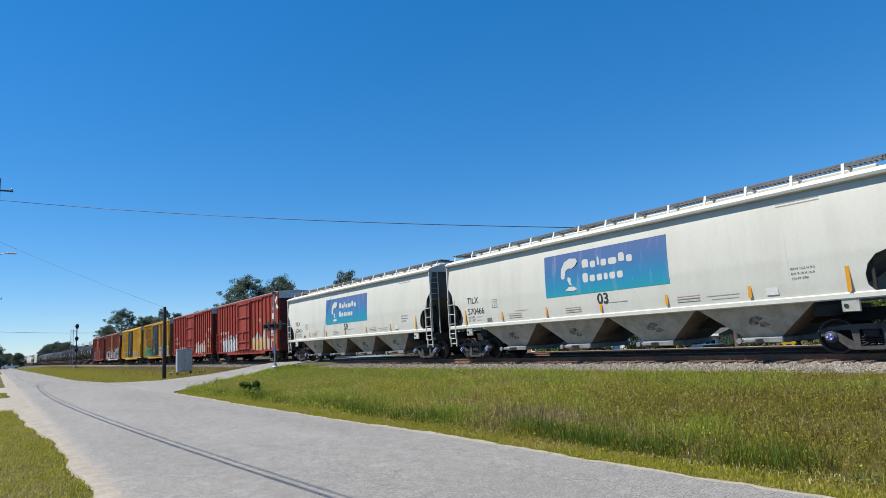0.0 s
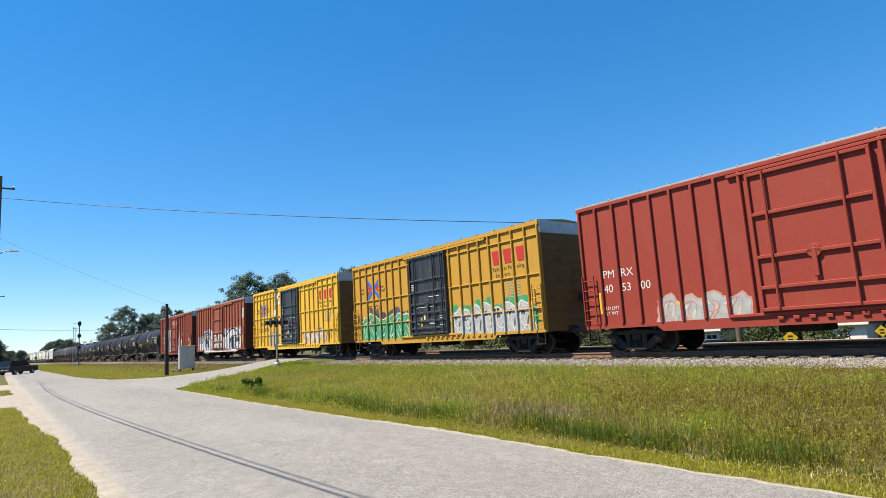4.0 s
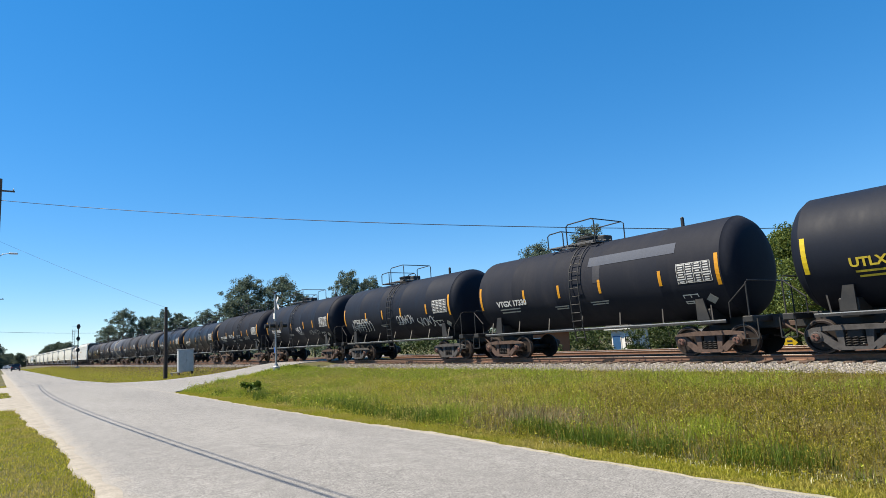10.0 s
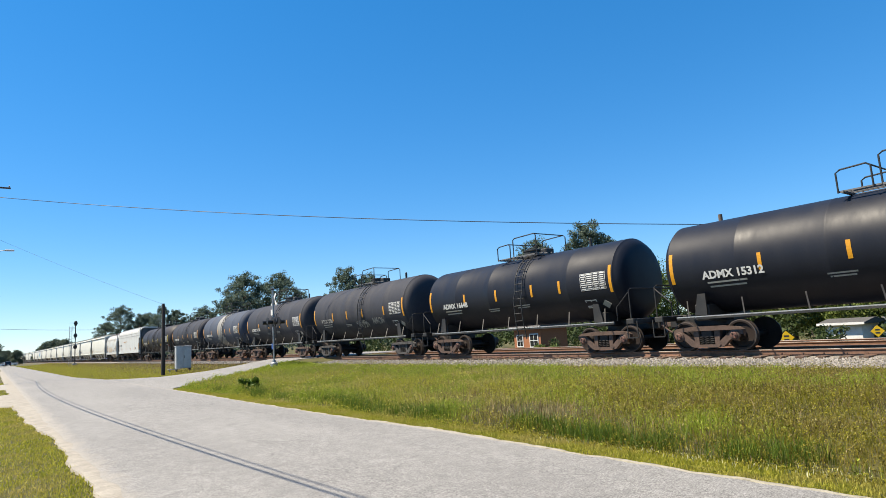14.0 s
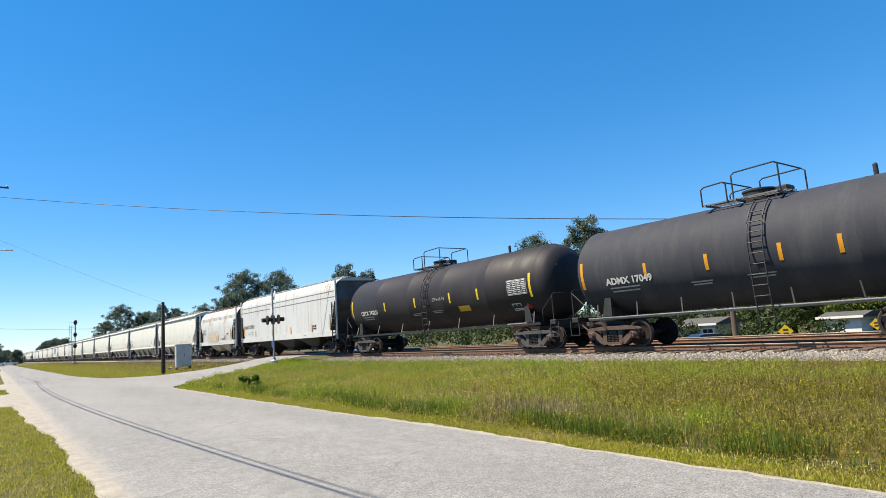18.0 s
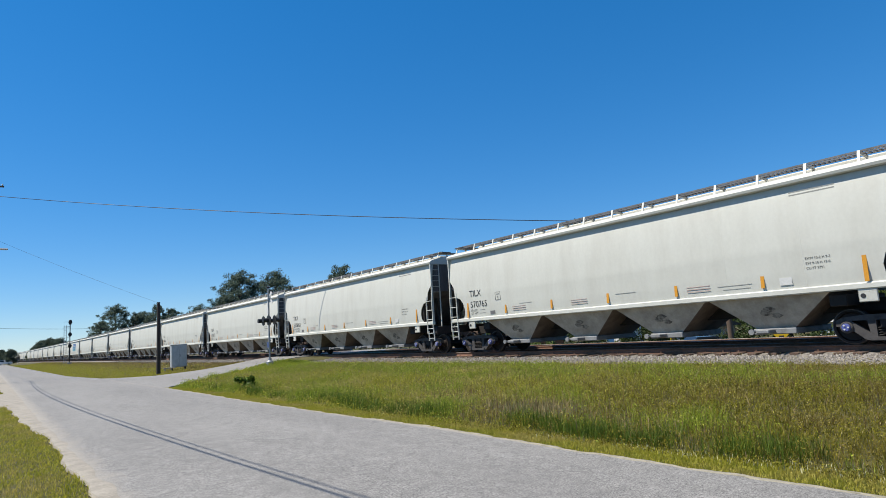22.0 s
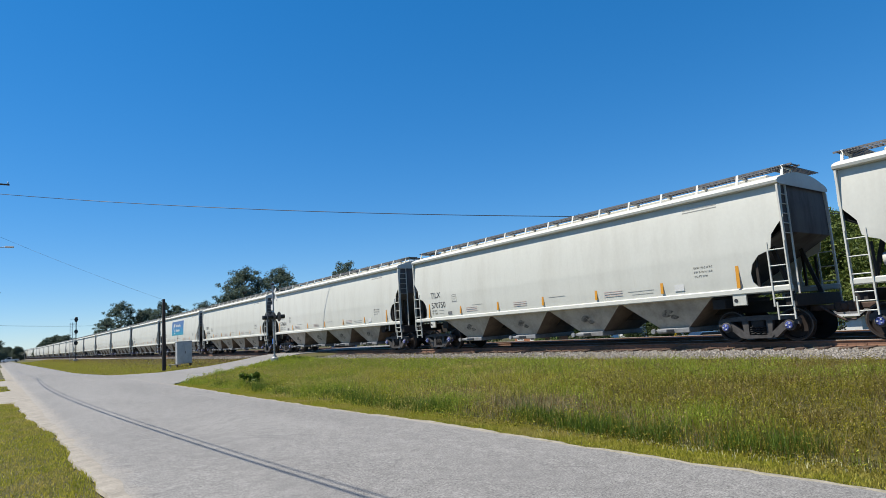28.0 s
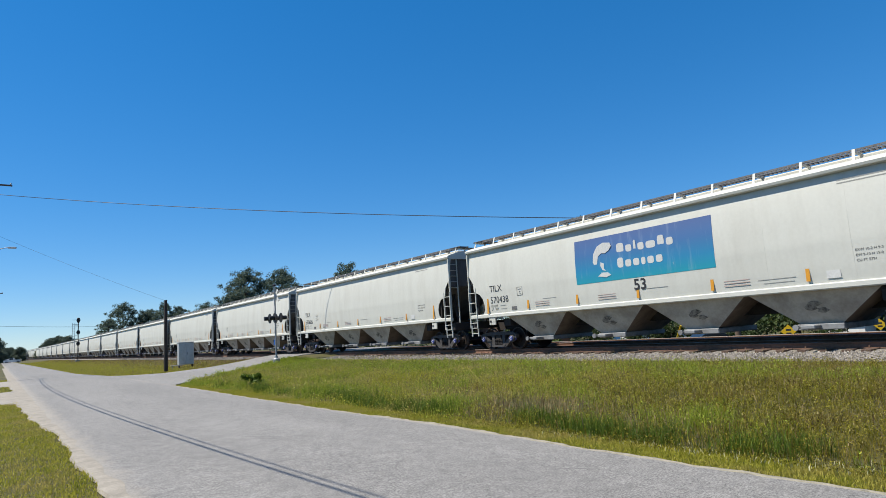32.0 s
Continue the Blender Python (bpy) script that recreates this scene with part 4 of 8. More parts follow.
def hopper_at(front, number="", decal=None):
    """A further hopper of the train, its body's front end at front metres along the track at the start."""
    car = copy_thing(hopper, pose(track_x(front + H_LEN / 2), front + H_LEN / 2, RAIL_Z))
    if number:
        mark_hopper(car, number, decal)
    HOPPERS.append((car, front + H_LEN / 2))
    return car


# -- boxcars --
def box_paint(name, col, worn, **k):
    m = paint(name, col, worn, 0.62, scale=1.3, streak=(1, 1.3, 0.4), low=0.5, high=0.78, grain=14, bump=0.06, amount=0.6, spread=0.12, **k)
    m.node_tree.nodes["Principled BSDF"].inputs["Specular IOR Level"].default_value = 0.25
    return m


BOX_RED = box_paint("oxide_red_paint", (0.27, 0.041, 0.028), (0.28, 0.07, 0.048))
BOX_RUST = box_paint("rust_red_paint", (0.25, 0.056, 0.035), (0.25, 0.085, 0.055))
BOX_BROWN = box_paint("brown_red_paint", (0.265, 0.074, 0.041), (0.24, 0.095, 0.06))
BOX_YELLOW = box_paint("railcar_yellow_paint", (0.63, 0.385, 0.045), (0.45, 0.26, 0.06))
BOX_OCHRE = box_paint("faded_ochre_paint", (0.459, 0.252, 0.037), (0.355, 0.2, 0.059))
# Boxcar ends: grime, plus the shade of the sunless end darkened into the paint.
END_SHADE = {"red": box_paint("grimy_shaded_red_end", (0.085, 0.02, 0.018), (0.04, 0.014, 0.014)), "brown": box_paint("grimy_shaded_brown_end", (0.075, 0.024, 0.019), (0.036, 0.015, 0.013)), "yellow": box_paint("grimy_shaded_yellow_end", (0.16, 0.095, 0.03), (0.045, 0.03, 0.02))}
DOOR_BLACK = paint("door_black_paint", (0.016, 0.018, 0.023), (0.06, 0.06, 0.066), 0.4, scale=2, streak=(1, 2, 0.3), grain=15)
TAG_WHITE = paint("spray_white", (0.562, 0.562, 0.555), (0.488, 0.496, 0.503), 0.7, scale=2.5, grain=10, low=0.4, high=0.6)
TAG_BLUE = paint("spray_blue", (0.20, 0.34, 0.56), (0.42, 0.50, 0.60), 0.7, scale=3, grain=10)
TAG_CHARCOAL = paint("spray_charcoal", (0.045, 0.045, 0.055), (0.10, 0.10, 0.12), 0.7, scale=3, grain=10)
TAG_BLACK = plain("spray_black", (0.012, 0.012, 0.015), 0.7)
TAG_SILVER = paint("spray_silver", (0.311, 0.326, 0.34), (0.459, 0.459, 0.444), 0.6, scale=4, grain=10)
TAG_CREAM = paint("spray_cream", (0.459, 0.392, 0.296), (0.518, 0.488, 0.429), 0.7, scale=4, grain=10, low=0.4, high=0.6)
TAG_GOLD = paint("spray_gold", (0.459, 0.281, 0.074), (0.488, 0.37, 0.185), 0.7, scale=3, grain=10)
TAG_GREEN = paint("spray_green", (0.022, 0.237, 0.074), (0.074, 0.296, 0.222), 0.7, scale=3, grain=10)
TAG_TAN = paint("spray_tan", (0.40, 0.31, 0.17), (0.44, 0.40, 0.33), 0.7, scale=3, grain=10, low=0.4, high=0.6)
TAG_DUST = paint("spray_dusty_grey", (0.36, 0.31, 0.22), (0.30, 0.27, 0.21), 0.7, scale=3, grain=10)
TAG_PINK = paint("spray_pink", (0.459, 0.222, 0.192), (0.444, 0.311, 0.185), 0.7, scale=3, grain=10)

BOX_LEN, BOX_TOP, BOX_LOW, BOX_X = 15.7, 5.25, 0.86, 1.56


def blob(seed, y, z, w, h, points=22, rough=0.22):
    """An uneven closed outline about (y, z)."""
    rng = random.Random(seed)
    a = [rng.uniform(0, 6.28) for _ in range(4)]
    out = []
    for k in range(points):
        t = 2 * math.pi * k / points
        r = 1 + rough * (0.5 * math.sin(3 * t + a[0]) + 0.35 * math.sin(5 * t + a[1]) + 0.3 * math.sin(8 * t + a[2]))
        c, s = math.cos(t), math.sin(t)
        out.append((y + w / 2 * r * math.copysign(abs(c) ** 0.75, c), z + h / 2 * r * math.copysign(abs(s) ** 0.75, s)))
    return out


class Strip(list):
    """A brush stroke's outline, left edge out and right edge back."""


def lay(f, o, x):
    """One patch of paint of outline o, a thin sheet at x facing the camera's side."""
    if isinstance(o, Strip):
        k = len(o) // 2
        f.add([(x, u, v) for u, v in o], [(i, i + 1, 2 * k - 2 - i, 2 * k - 1 - i) for i in range(k - 1)])
    else:
        f.add([(x, u, v) for u, v in o], [tuple(range(len(o)))])


def spray(parent, x, layers, name="spray_paint", label=""):
    """Sprayed pictures: thin layers of colour one over the other. layers: (material, outlines)."""
    ob = None
    for k, (mat, outlines) in enumerate(layers):
        f = Form()
        for j, o in enumerate(outlines):
            lay(f, o, x - 0.0025 * (k + 1) - 0.00012 * j)
        p = tagged(part(name, f, mat, ob or parent, label if ob is None else ""), kind="stuff")
        ob = ob or p


def piece(parent, x, y, z, w, h, n, fill, edge, shine, seed, label, back=None):
    """A row of swollen interlocking sprayed shapes with outlines, loops and highlights."""
    rng = random.Random(seed)
    outer, inner, loops, lights, cloud = [], [], [], [], []
    for k in range(n):
        cy = y + w / 2 - w * (k + 0.5) / n
        cz = z + rng.uniform(-0.06, 0.08) * h
        ww, hh = w / n * rng.uniform(1.25, 1.55), h * rng.uniform(0.85, 1.05)
        s = rng.randrange(9999)
        outer.append(blob(s, cy, cz, ww + 0.12, hh + 0.12, 26, 0.28))
        inner.append(blob(s, cy, cz, ww, hh, 26, 0.28))
        a = rng.uniform(0, 6)
        loops.append(stroke([(cy + ww * 0.26 * math.cos(a + q * 0.55), cz + hh * 0.3 * math.sin(a + q * 0.55) + 0.02 * q) for q in range(10)], 0.05))
        loops.append(stroke([(cy + ww * (0.35 - 0.7 * q / 6), cz - hh * 0.35 + hh * 0.2 * math.sin(q * 1.3 + a)) for q in range(7)], 0.045))
        loops.append(stroke([(cy + ww * 0.1 * math.sin(q + a), cz + hh * (0.4 - 0.8 * q / 6)) for q in range(7)], 0.04))
        lights.append(blob(s + 1, cy + ww * 0.15, cz + hh * 0.22, ww * 0.3, hh * 0.16, 14, 0.3))
        lights.append(stroke([(cy - ww * 0.2 + 0.03 * q, cz + hh * (0.1 - 0.1 * q)) for q in range(5)], 0.09))
        cloud.append(blob(s + 2, cy, cz + 0.1 * h, ww * 1.3, hh * 1.2, 24, 0.4))
    outer, inner, lights, cloud = ([[(u, max(0.93, v)) for u, v in o] if not isinstance(o, Strip) else o for o in group] for group in (outer, inner, lights, cloud))
    layers = [(back, cloud)] if back else []
    spray(parent, x, layers + [(edge, outer), (fill, inner), (shine, lights), (edge, loops)], label=label)


def stroke(points, w):
    """A brush stroke's outline along points, pointed at both ends."""
    left, right = [], []
    n = len(points)
    for i, (y, z) in enumerate(points):
        y0, z0 = points[max(i - 1, 0)]
        y1, z1 = points[min(i + 1, n - 1)]
        d = math.hypot(y1 - y0, z1 - z0) or 1
        hw = w / 2 * (0.35 + 0.65 * math.sin(math.pi * (i + 0.5) / n))
        ny, nz = -(z1 - z0) / d * hw, (y1 - y0) / d * hw
        left.append((y + ny, z + nz))
        right.append((y - ny, z - nz))
    return Strip(left + right[::-1])


def scribble(seed, y, z, w, h, n=6, width=0.08):
    """Loose letter-like strokes, none of them a letter."""
    rng = random.Random(seed)
    out = []
    for k in range(n):
        cy = y + w / 2 - w * (k + 0.5) / n
        kind = rng.random()
        hh = h / 2 * rng.uniform(0.7, 1.0)
        ww = w / n * 0.5
        if kind < 0.4:
            pts = [(cy + ww * math.cos(a * 0.5), z + hh * math.sin(a * 0.5)) for a in range(11)]
        elif kind < 0.75:
            pts = [(cy + ww, z - hh), (cy + ww * 0.5, z - hh * 0.1), (cy, z + hh), (cy - ww * 0.3, z), (cy - ww * 0.8, z - hh * 0.8), (cy - ww, z + hh * 0.4)]
        else:
            pts = [(cy + ww * math.sin(a * 0.7), z + hh - 2 * hh * a / 8) for a in range(9)]
        out.append(stroke(pts, width))
    return out


def cover_posts(car, posts, length, y0, y1, z0, z1, mat, wide=0.115):
    """Spray paint that runs over the posts it crosses."""
    me = Form().box((0, 0, (z0 + z1) / 2), (0.09, wide, z1 - z0)).mesh("painted_post", mat)
    for y in posts:
        if y0 < y * length / 15.7 < y1:
            part("painted_post", me, None, car, at=pose(-BOX_X - 0.006, y * length / 15.7, 0))


def boxcar(kind, front, rear, body, posts, label, door_mat=None, grid=False):
    """A boxcar with outside posts and plug doors. kind: the name of its roof look."""
    car = thing("boxcar", label, "boxcar", group="freight train")
    L = rear - front
    low = [(-L / 2, BOX_LOW), (-L / 2 + 2.9, BOX_LOW), (-L / 2 + 3.1, BOX_LOW - 0.17), (L / 2 - 3.1, BOX_LOW - 0.17), (L / 2 - 2.9, BOX_LOW), (L / 2, BOX_LOW)]
    for s in (-1, 1):
        f = Form().slab(low + [(L / 2, BOX_TOP - 0.12), (-L / 2, BOX_TOP - 0.12)], "x", s * (BOX_X - 0.09), s * (BOX_X - 0.04))
        part("side_panel", f, body, car)
        rail = Form().box((0, 0, 0), (0.12, L, 0.14), 0.02).mesh("top_rail", body)
        part("top_rail", rail, None, car, at=pose(s * (BOX_X - 0.03), 0, BOX_TOP - 0.07))
        skirt = Form().slab([(a, b) for a, b in low] + [(L / 2, BOX_LOW + 0.12), (-L / 2, BOX_LOW + 0.12)], "x", s * (BOX_X - 0.04), s * (BOX_X - 0.005))
        part("side_sill", skirt, body, car)
        post = Form().box((0, 0, 0), (0.085, 0.085 if grid else 0.095, BOX_TOP - BOX_LOW - 0.26), 0.02).mesh("side_post", body)
        for y in posts:
            part("side_post", post, None, car, at=pose(s * (BOX_X + 0.004), y * L / 15.7, (BOX_TOP + BOX_LOW) / 2))
        if grid:
            for z in (4.72, 3.18, 1.82):
                for a, b in ((-L / 2 + 0.05, -1.65), (1.65, L / 2 - 0.05)):
                    bar_f = Form().box((0, 0, 0), (0.06, b - a, 0.05), 0.01)
                    part("side_rib", bar_f, body, car, at=pose(s * (BOX_X - 0.012), (a + b) / 2, z))
    roof = Form()
    prof = [(-BOX_X - 0.02, BOX_TOP), (-BOX_X - 0.02, BOX_TOP + 0.055), (0, BOX_TOP + 0.16), (BOX_X + 0.02, BOX_TOP + 0.055), (BOX_X + 0.02, BOX_TOP)]
    roof.slab(prof, "y", -L / 2, L / 2)
    top = part("roof", roof, GALV if kind != "yellow" else body, car, "galvanised metal roof" if kind != "yellow" else "")
    seam = Form().slab([(x, z + 0.035) for x, z in prof], "y", -0.04, 0.04).mesh("roof_seam", GALV if kind != "yellow" else body)
    for k in range(14):
        part("roof_seam", seam, None, top, at=pose(0, -L / 2 + 0.4 + k * (L - 0.8) / 13, 0))
    for e in (-1, 1):
        wall = Form().box((0, e * (L / 2 - 0.05), (BOX_TOP + BOX_LOW) / 2), (2 * BOX_X - 0.1, 0.08, BOX_TOP - BOX_LOW - 0.02))
        part("end_wall", wall, END_SHADE[kind], car)
        rib = Form().slab([(0, -0.16), (0.035, -0.06), (0.035, 0.06), (0, 0.16)], "x", -BOX_X + 0.2, BOX_X - 0.2).mesh("end_rib", END_SHADE[kind])
        for k in range(9):
            part("end_rib", rib, None, car, at=pose(0, e * (L / 2 - 0.02), 1.35 + 0.40 * k, 0, 0, 0 if e > 0 else 180))
        cap = Form().box((0, e * (L / 2 + 0.005), BOX_TOP - 0.22), (2 * BOX_X - 0.06, 0.05, 0.5), 0.01)
        part("end_cap_panel", cap, GALV, car, "bare metal panel across the top of the end")
    # plug doors
    dm = door_mat or body
    for s in (-1, 1):
        d = part("door", Form().box((0, 0, 0), (0.10, 3.1, 3.95), 0.02), dm, car, "black plug door" if door_mat else "plug door with lock bars", pose(s * (BOX_X - 0.01), 0, 3.03))
        x = s * 0.075
        for z in (1.9, 0.75, 0.15, -0.45, -0.9, -1.3, -1.65, -1.9) if door_mat else (1.9, 0.75, -0.45, -1.3, -1.9):
            part("door_rib", Form().box((x, 0, z), (0.10, 3.0, 0.10), 0.015), dm, d)
        for y in (-1.25, -0.6, 1.05) if door_mat else (-0.85, 1.05):
            part("lock_bar", Form().tube([(x * 1.75, y, -1.93), (x * 1.75, y, 1.95)], 0.036, 8), dm, d)
        for y in (-1.5, 1.5):
            part("door_edge", Form().box((x, y, 0), (0.10, 0.09, 3.9), 0.015), dm, d)
        part("door_handle", Form().box((x * 1.5, 0.02, -0.75), (0.05, 0.14, 0.75), 0.02).lathe([(x - s * 0.01, 0.19), (x + s * 0.05, 0.17)], 14, c=(0, 0.02, -0.45)), dm, d)
        for k in range(13):
            part("track_bracket", Form().box((s * (BOX_X + 0.005), 2.2 - 0.4 * k - (1.1 if not door_mat else 1.9), BOX_LOW + 0.03), (0.08, 0.16, 0.1), 0.012), body, car)
        for z in (2.02, -2.02):
            part("door_track", Form().box((s * (BOX_X + 0.02), 0 if z < 0 else -1.2, 3.03 + z), (0.07, 5.0 if z < 0 else 6.6, 0.09), 0.015), dm if z < 0 and not door_mat else body, car)
    # ladders, steps, underframe
    lad = ladder_form(0.5, 1.0, 2.75, 5).mesh("ladder", body)
    for s in (-1, 1):
        for e in (-1, 1):
            part("ladder", lad, None, car, at=pose(s * (BOX_X + 0.07), e * (L / 2 - 0.32) - 0.25, 0))
            st = Form()
            for q in (-0.2, 0.2):
                st.beam((0, q, 0.88), (0, q, 0.42), 0.03)
            st.beam((0, -0.2, 0.42), (0, 0.2, 0.42), 0.05, 0.03)
            part("stirrup_step", st, GRIME, car, at=pose(s * BOX_X, e * (L / 2 - 0.3), 0))
    under = Form().box((0, 0, 0.92), (0.6, L, 0.3)).box((0, 0, 0.9), (2.9, L - 0.4, 0.06))
    for k in range(9):
        under.box((0, -L / 2 + 0.9 + k * (L - 1.8) / 8, 0.84), (2.7, 0.14, 0.16))
    under.box((0.2, 1.2, 0.62), (1.0, 1.2, 0.3), 0.03).lathe([(-0.5, 0.17), (0.5, 0.17)], 12, "y", c=(-0.5, -2.0, 0.6))
    part("underframe", under, GRIME, car)
    truck(car, -L / 2 + 1.75, "dark", "rust")
    truck(car, L / 2 - 1.75, "dark", "rust")
    couplers(car, -L / 2 - 0.5, L / 2 + 0.5)
    wheel_b = Form().lathe([(-0.02, 0.25), (0.02, 0.25)], 18, "y").tube([(0, 0, 0), (0, -0.1, 0)], 0.03)
    part("brake_wheel", wheel_b, GRIME, car, at=pose(0.6, -L / 2 - 0.14, 2.2))
    # amber strips
    strip = Form().box((0, 0, 0), (0.006, 0.16, 0.75), 0.002).mesh("reflective_strip", YELLOW_STRIP)
    for y in (-L / 2 + 0.75, L / 2 - 0.75):
        part("reflective_strip", strip, None, car, at=pose(-BOX_X + 0.036, y, 1.75))
    strip2 = Form().box((0, 0, 0), (0.006, 0.14, 0.45), 0.002).mesh("reflective_strip", YELLOW_STRIP)
    for y in (-3.9, -1.9, 1.9, 3.9):
        part("reflective_strip", strip2, None, car, at=pose(-BOX_X + 0.036, y + 0.2, 1.35))
    return car


SX = -BOX_X + 0.038   # face of the side panels


def data_marks(car, y, ink, letters, number, h=0.3, bay=0.76, lead=False):
    """Reporting mark and number, two characters to a bay between the posts."""
    for k in range(0, len(letters), 2):
        lettering(letters[k:k + 2], h, ink, car, on_side(y - bay * (k // 2), 2.6, SX - 0.004), "reporting_mark")
    groups = [number[k:k + 2] for k in range(0, len(number), 2)]
    if lead:
        groups = [number[0]] + [number[k:k + 2] for k in range(1, len(number), 2)]
    for k, g in enumerate(groups):
        lettering(g, h, ink, car, on_side(y + (bay - (0.12 if k == 0 else 0) if lead else 0) - bay * k, 2.1, SX - 0.004), "car_number")
    lettering("LD LMT", 0.12, ink, car, on_side(y, 1.5, SX - 0.004), "small_letters")
    lettering("LT WT", 0.12, ink, car, on_side(y, 1.32, SX - 0.004), "small_letters")


POST_RED = [-7.0, -6.25, -5.5, -4.75, -4.0, -3.3, -2.55, -1.75, 1.75, 2.5, 3.25, 4.0, 4.75, 5.5, 6.25, 7.0, -7.75, 7.75]
POST_YEL = [s * y for s in (-1, 1) for y in (1.82, 2.6, 3.34, 4.05, 4.75, 5.47, 6.24, 7.02, 7.77)]
POST_BROWN = [s * y for s in (-1, 1) for y in (1.85, 2.64, 3.46, 4.28, 5.14, 6.02, 6.9, 7.76)]
CARS = []


def place(car, front, rear):
    car.matrix_basis = pose(track_x((front + rear) / 2), (front + rear) / 2, RAIL_Z, 0, 0, track_turn((front + rear) / 2))
    CARS.append((car, (front + rear) / 2))
    return car


def placards(car, front_end):
    y = -BOX_LEN / 2 + 1.5
    part("stencil_board", Form().box((SX - 0.004, y, 2.2), (0.008, 0.62, 0.42), 0.002), INK, car, "black board with white frame")
    f = Form()
    for a, b, w, h in ((y, 2.39, 0.6, 0.025), (y, 2.01, 0.6, 0.025), (y - 0.3, 2.2, 0.025, 0.4), (y + 0.3, 2.2, 0.025, 0.4), (y - 0.12, 2.26, 0.18, 0.16), (y + 0.13, 2.26, 0.18, 0.16), (y, 2.08, 0.45, 0.04)):
        f.box((SX - 0.009, a, b), (0.004, w, h))
    part("white_frame", f, WHITE_INK, car)
    if front_end < 0:
        part("orange_placard", Form().box((SX - 0.004, y - 0.1, 1.68), (0.008, 0.62, 0.22), 0.002), ORANGE_INK, car)
    bars([(SX - 0.004, y + 0.35 + 0.18 * i, 2.95 - 0.1 * k, 0.13, 0.045) for i in range(3) for k in range(5)], TAG_CREAM, car)
    bars([(SX - 0.004, 0.75 - 0.25, 4.3 - 0.1 * k, 0.7, 0.05) for k in range(3)], WHITE_INK, car)
    red = Form()
    for k in range(5):
        red.box((SX - 0.05, -BOX_LEN / 2 + 0.3 + 0.8 * k, 1.08), (0.006, 0.35, 0.08))
    part("reflector_row", red, RED_MARK, car)


def build_boxcars():
    # two oxide-red cars
    r1 = boxcar("red", 43.6, 59.17, BOX_RED, [y for y in POST_RED if y > 0] + [y for y in POST_BROWN if y < 0], "oxide-red boxcar with posts and sprayed lettering on its lower side")
    for k, w in enumerate(("GA", "CX", "558", "02")):
        lettering(w, 0.24, WHITE_INK, r1, on_side(6.86 - 0.744 * k, 2.55, SX - 0.004), "reporting_mark" if k < 2 else "car_number", bold=0.008)
    lettering("LD LMT", 0.1, WHITE_INK, r1, on_side(6.86, 2.0, SX - 0.004), "small_letters")
    lettering("LT WT", 0.1, WHITE_INK, r1, on_side(6.86, 1.85, SX - 0.004), "small_letters")
    placards(r1, -1)
    bars([(SX - 0.004, -3.6 + 0.17 * i, 3.5 - 0.1 * k, 0.12, 0.04) for k in range(4) for i in (-1, 0, 1)], WHITE_INK, r1)
    piece(r1, SX, 3.9, 1.5, 3.9, 1.25, 5, TAG_WHITE, TAG_CHARCOAL, TAG_SILVER, 1, "silver and white sprayed shapes", TAG_SILVER)
    burst = [(-1.7, 0.98), (-1.75, 1.9), (-2.5, 2.15), (-2.62, 1.98), (-3.05, 2.45), (-3.5, 2.3), (-3.75, 1.95), (-4.35, 2.1), (-4.5, 2.5), (-5.15, 2.62), (-5.35, 1.85), (-6.2, 1.75), (-6.3, 1.2), (-5.7, 0.98)]
    spray(r1, SX, [(TAG_CHARCOAL, [[(y * 1.012 + 0.03, z + (0.05 if z > 1.1 else 0)) for y, z in burst]]), (TAG_SILVER, [burst])], label="jagged silver sprayed burst")
    piece(r1, SX - 0.006, -3.55, 1.42, 3.3, 0.95, 5, TAG_GOLD, TAG_CREAM, TAG_TAN, 7, "tan and gold sprayed shapes")
    cover_posts(r1, POST_RED, 15.57, 2.4, 5.8, 1.0, 2.0, TAG_WHITE)
    cover_posts(r1, POST_BROWN, 15.57, -5.0, -1.9, 1.0, 1.85, TAG_GOLD)
    place(r1, 43.6, 59.17)
    r2 = boxcar("red", 60.95, 76.63, BOX_RED, POST_RED, "oxide-red boxcar with faded spray paint low on its side")
    data_marks(r2, 6.92, WHITE_INK, "PMRX", "405300", 0.28, 0.749)
    placards(r2, -1)
    spray(r2, SX, [(TAG_CREAM, [blob(11, -3.9, 1.35, 1.4, 1.2), blob(12, -2.6, 1.45, 1.5, 1.4), blob(13, -5.0, 1.5, 1.3, 1.5)]), (TAG_PINK, scribble(14, -3.8, 1.4, 3.6, 1.0, 6, 0.16))], label="faded cream spray paint")
    piece(r2, SX, 3.4, 1.25, 2.8, 0.8, 4, TAG_SILVER, TAG_PINK, TAG_CREAM, 15, "faded grey spray paint")
    spray(r2, SX, [(TAG_WHITE, scribble(16, -6.9, 3.25, 1.0, 0.35, 5, 0.06))], label="small white tag")
    cover_posts(r2, POST_RED, 15.68, -5.5, -2.0, 1.1, 1.8, TAG_CREAM)
    place(r2, 60.95, 76.63)
    # two yellow cars with black doors
    for front, rear, body, number, lab in ((78.6, 94.15, BOX_OCHRE, "506710", "ochre-yellow boxcar with a black door and green spray paint"), (96.15, 111.68, BOX_YELLOW, "502474", "bright yellow boxcar with a black door and faded spray paint")):
        c = boxcar("yellow", front, rear, body, POST_YEL, lab, DOOR_BLACK, True)
        data_marks(c, 6.1, INK, "FBOX", number, 0.3, 0.74, number == "502474")
        for y, words in ((6.9, ("next", "load")), (4.62, ("any", "road"))):
            for k, w in enumerate(words):
                lettering(w, 0.16, INK, c, on_side(y, 3.82 - 0.22 * k, SX - 0.004), "small_letters")
        # crossed red and blue bands
        f, g = Form(), Form()
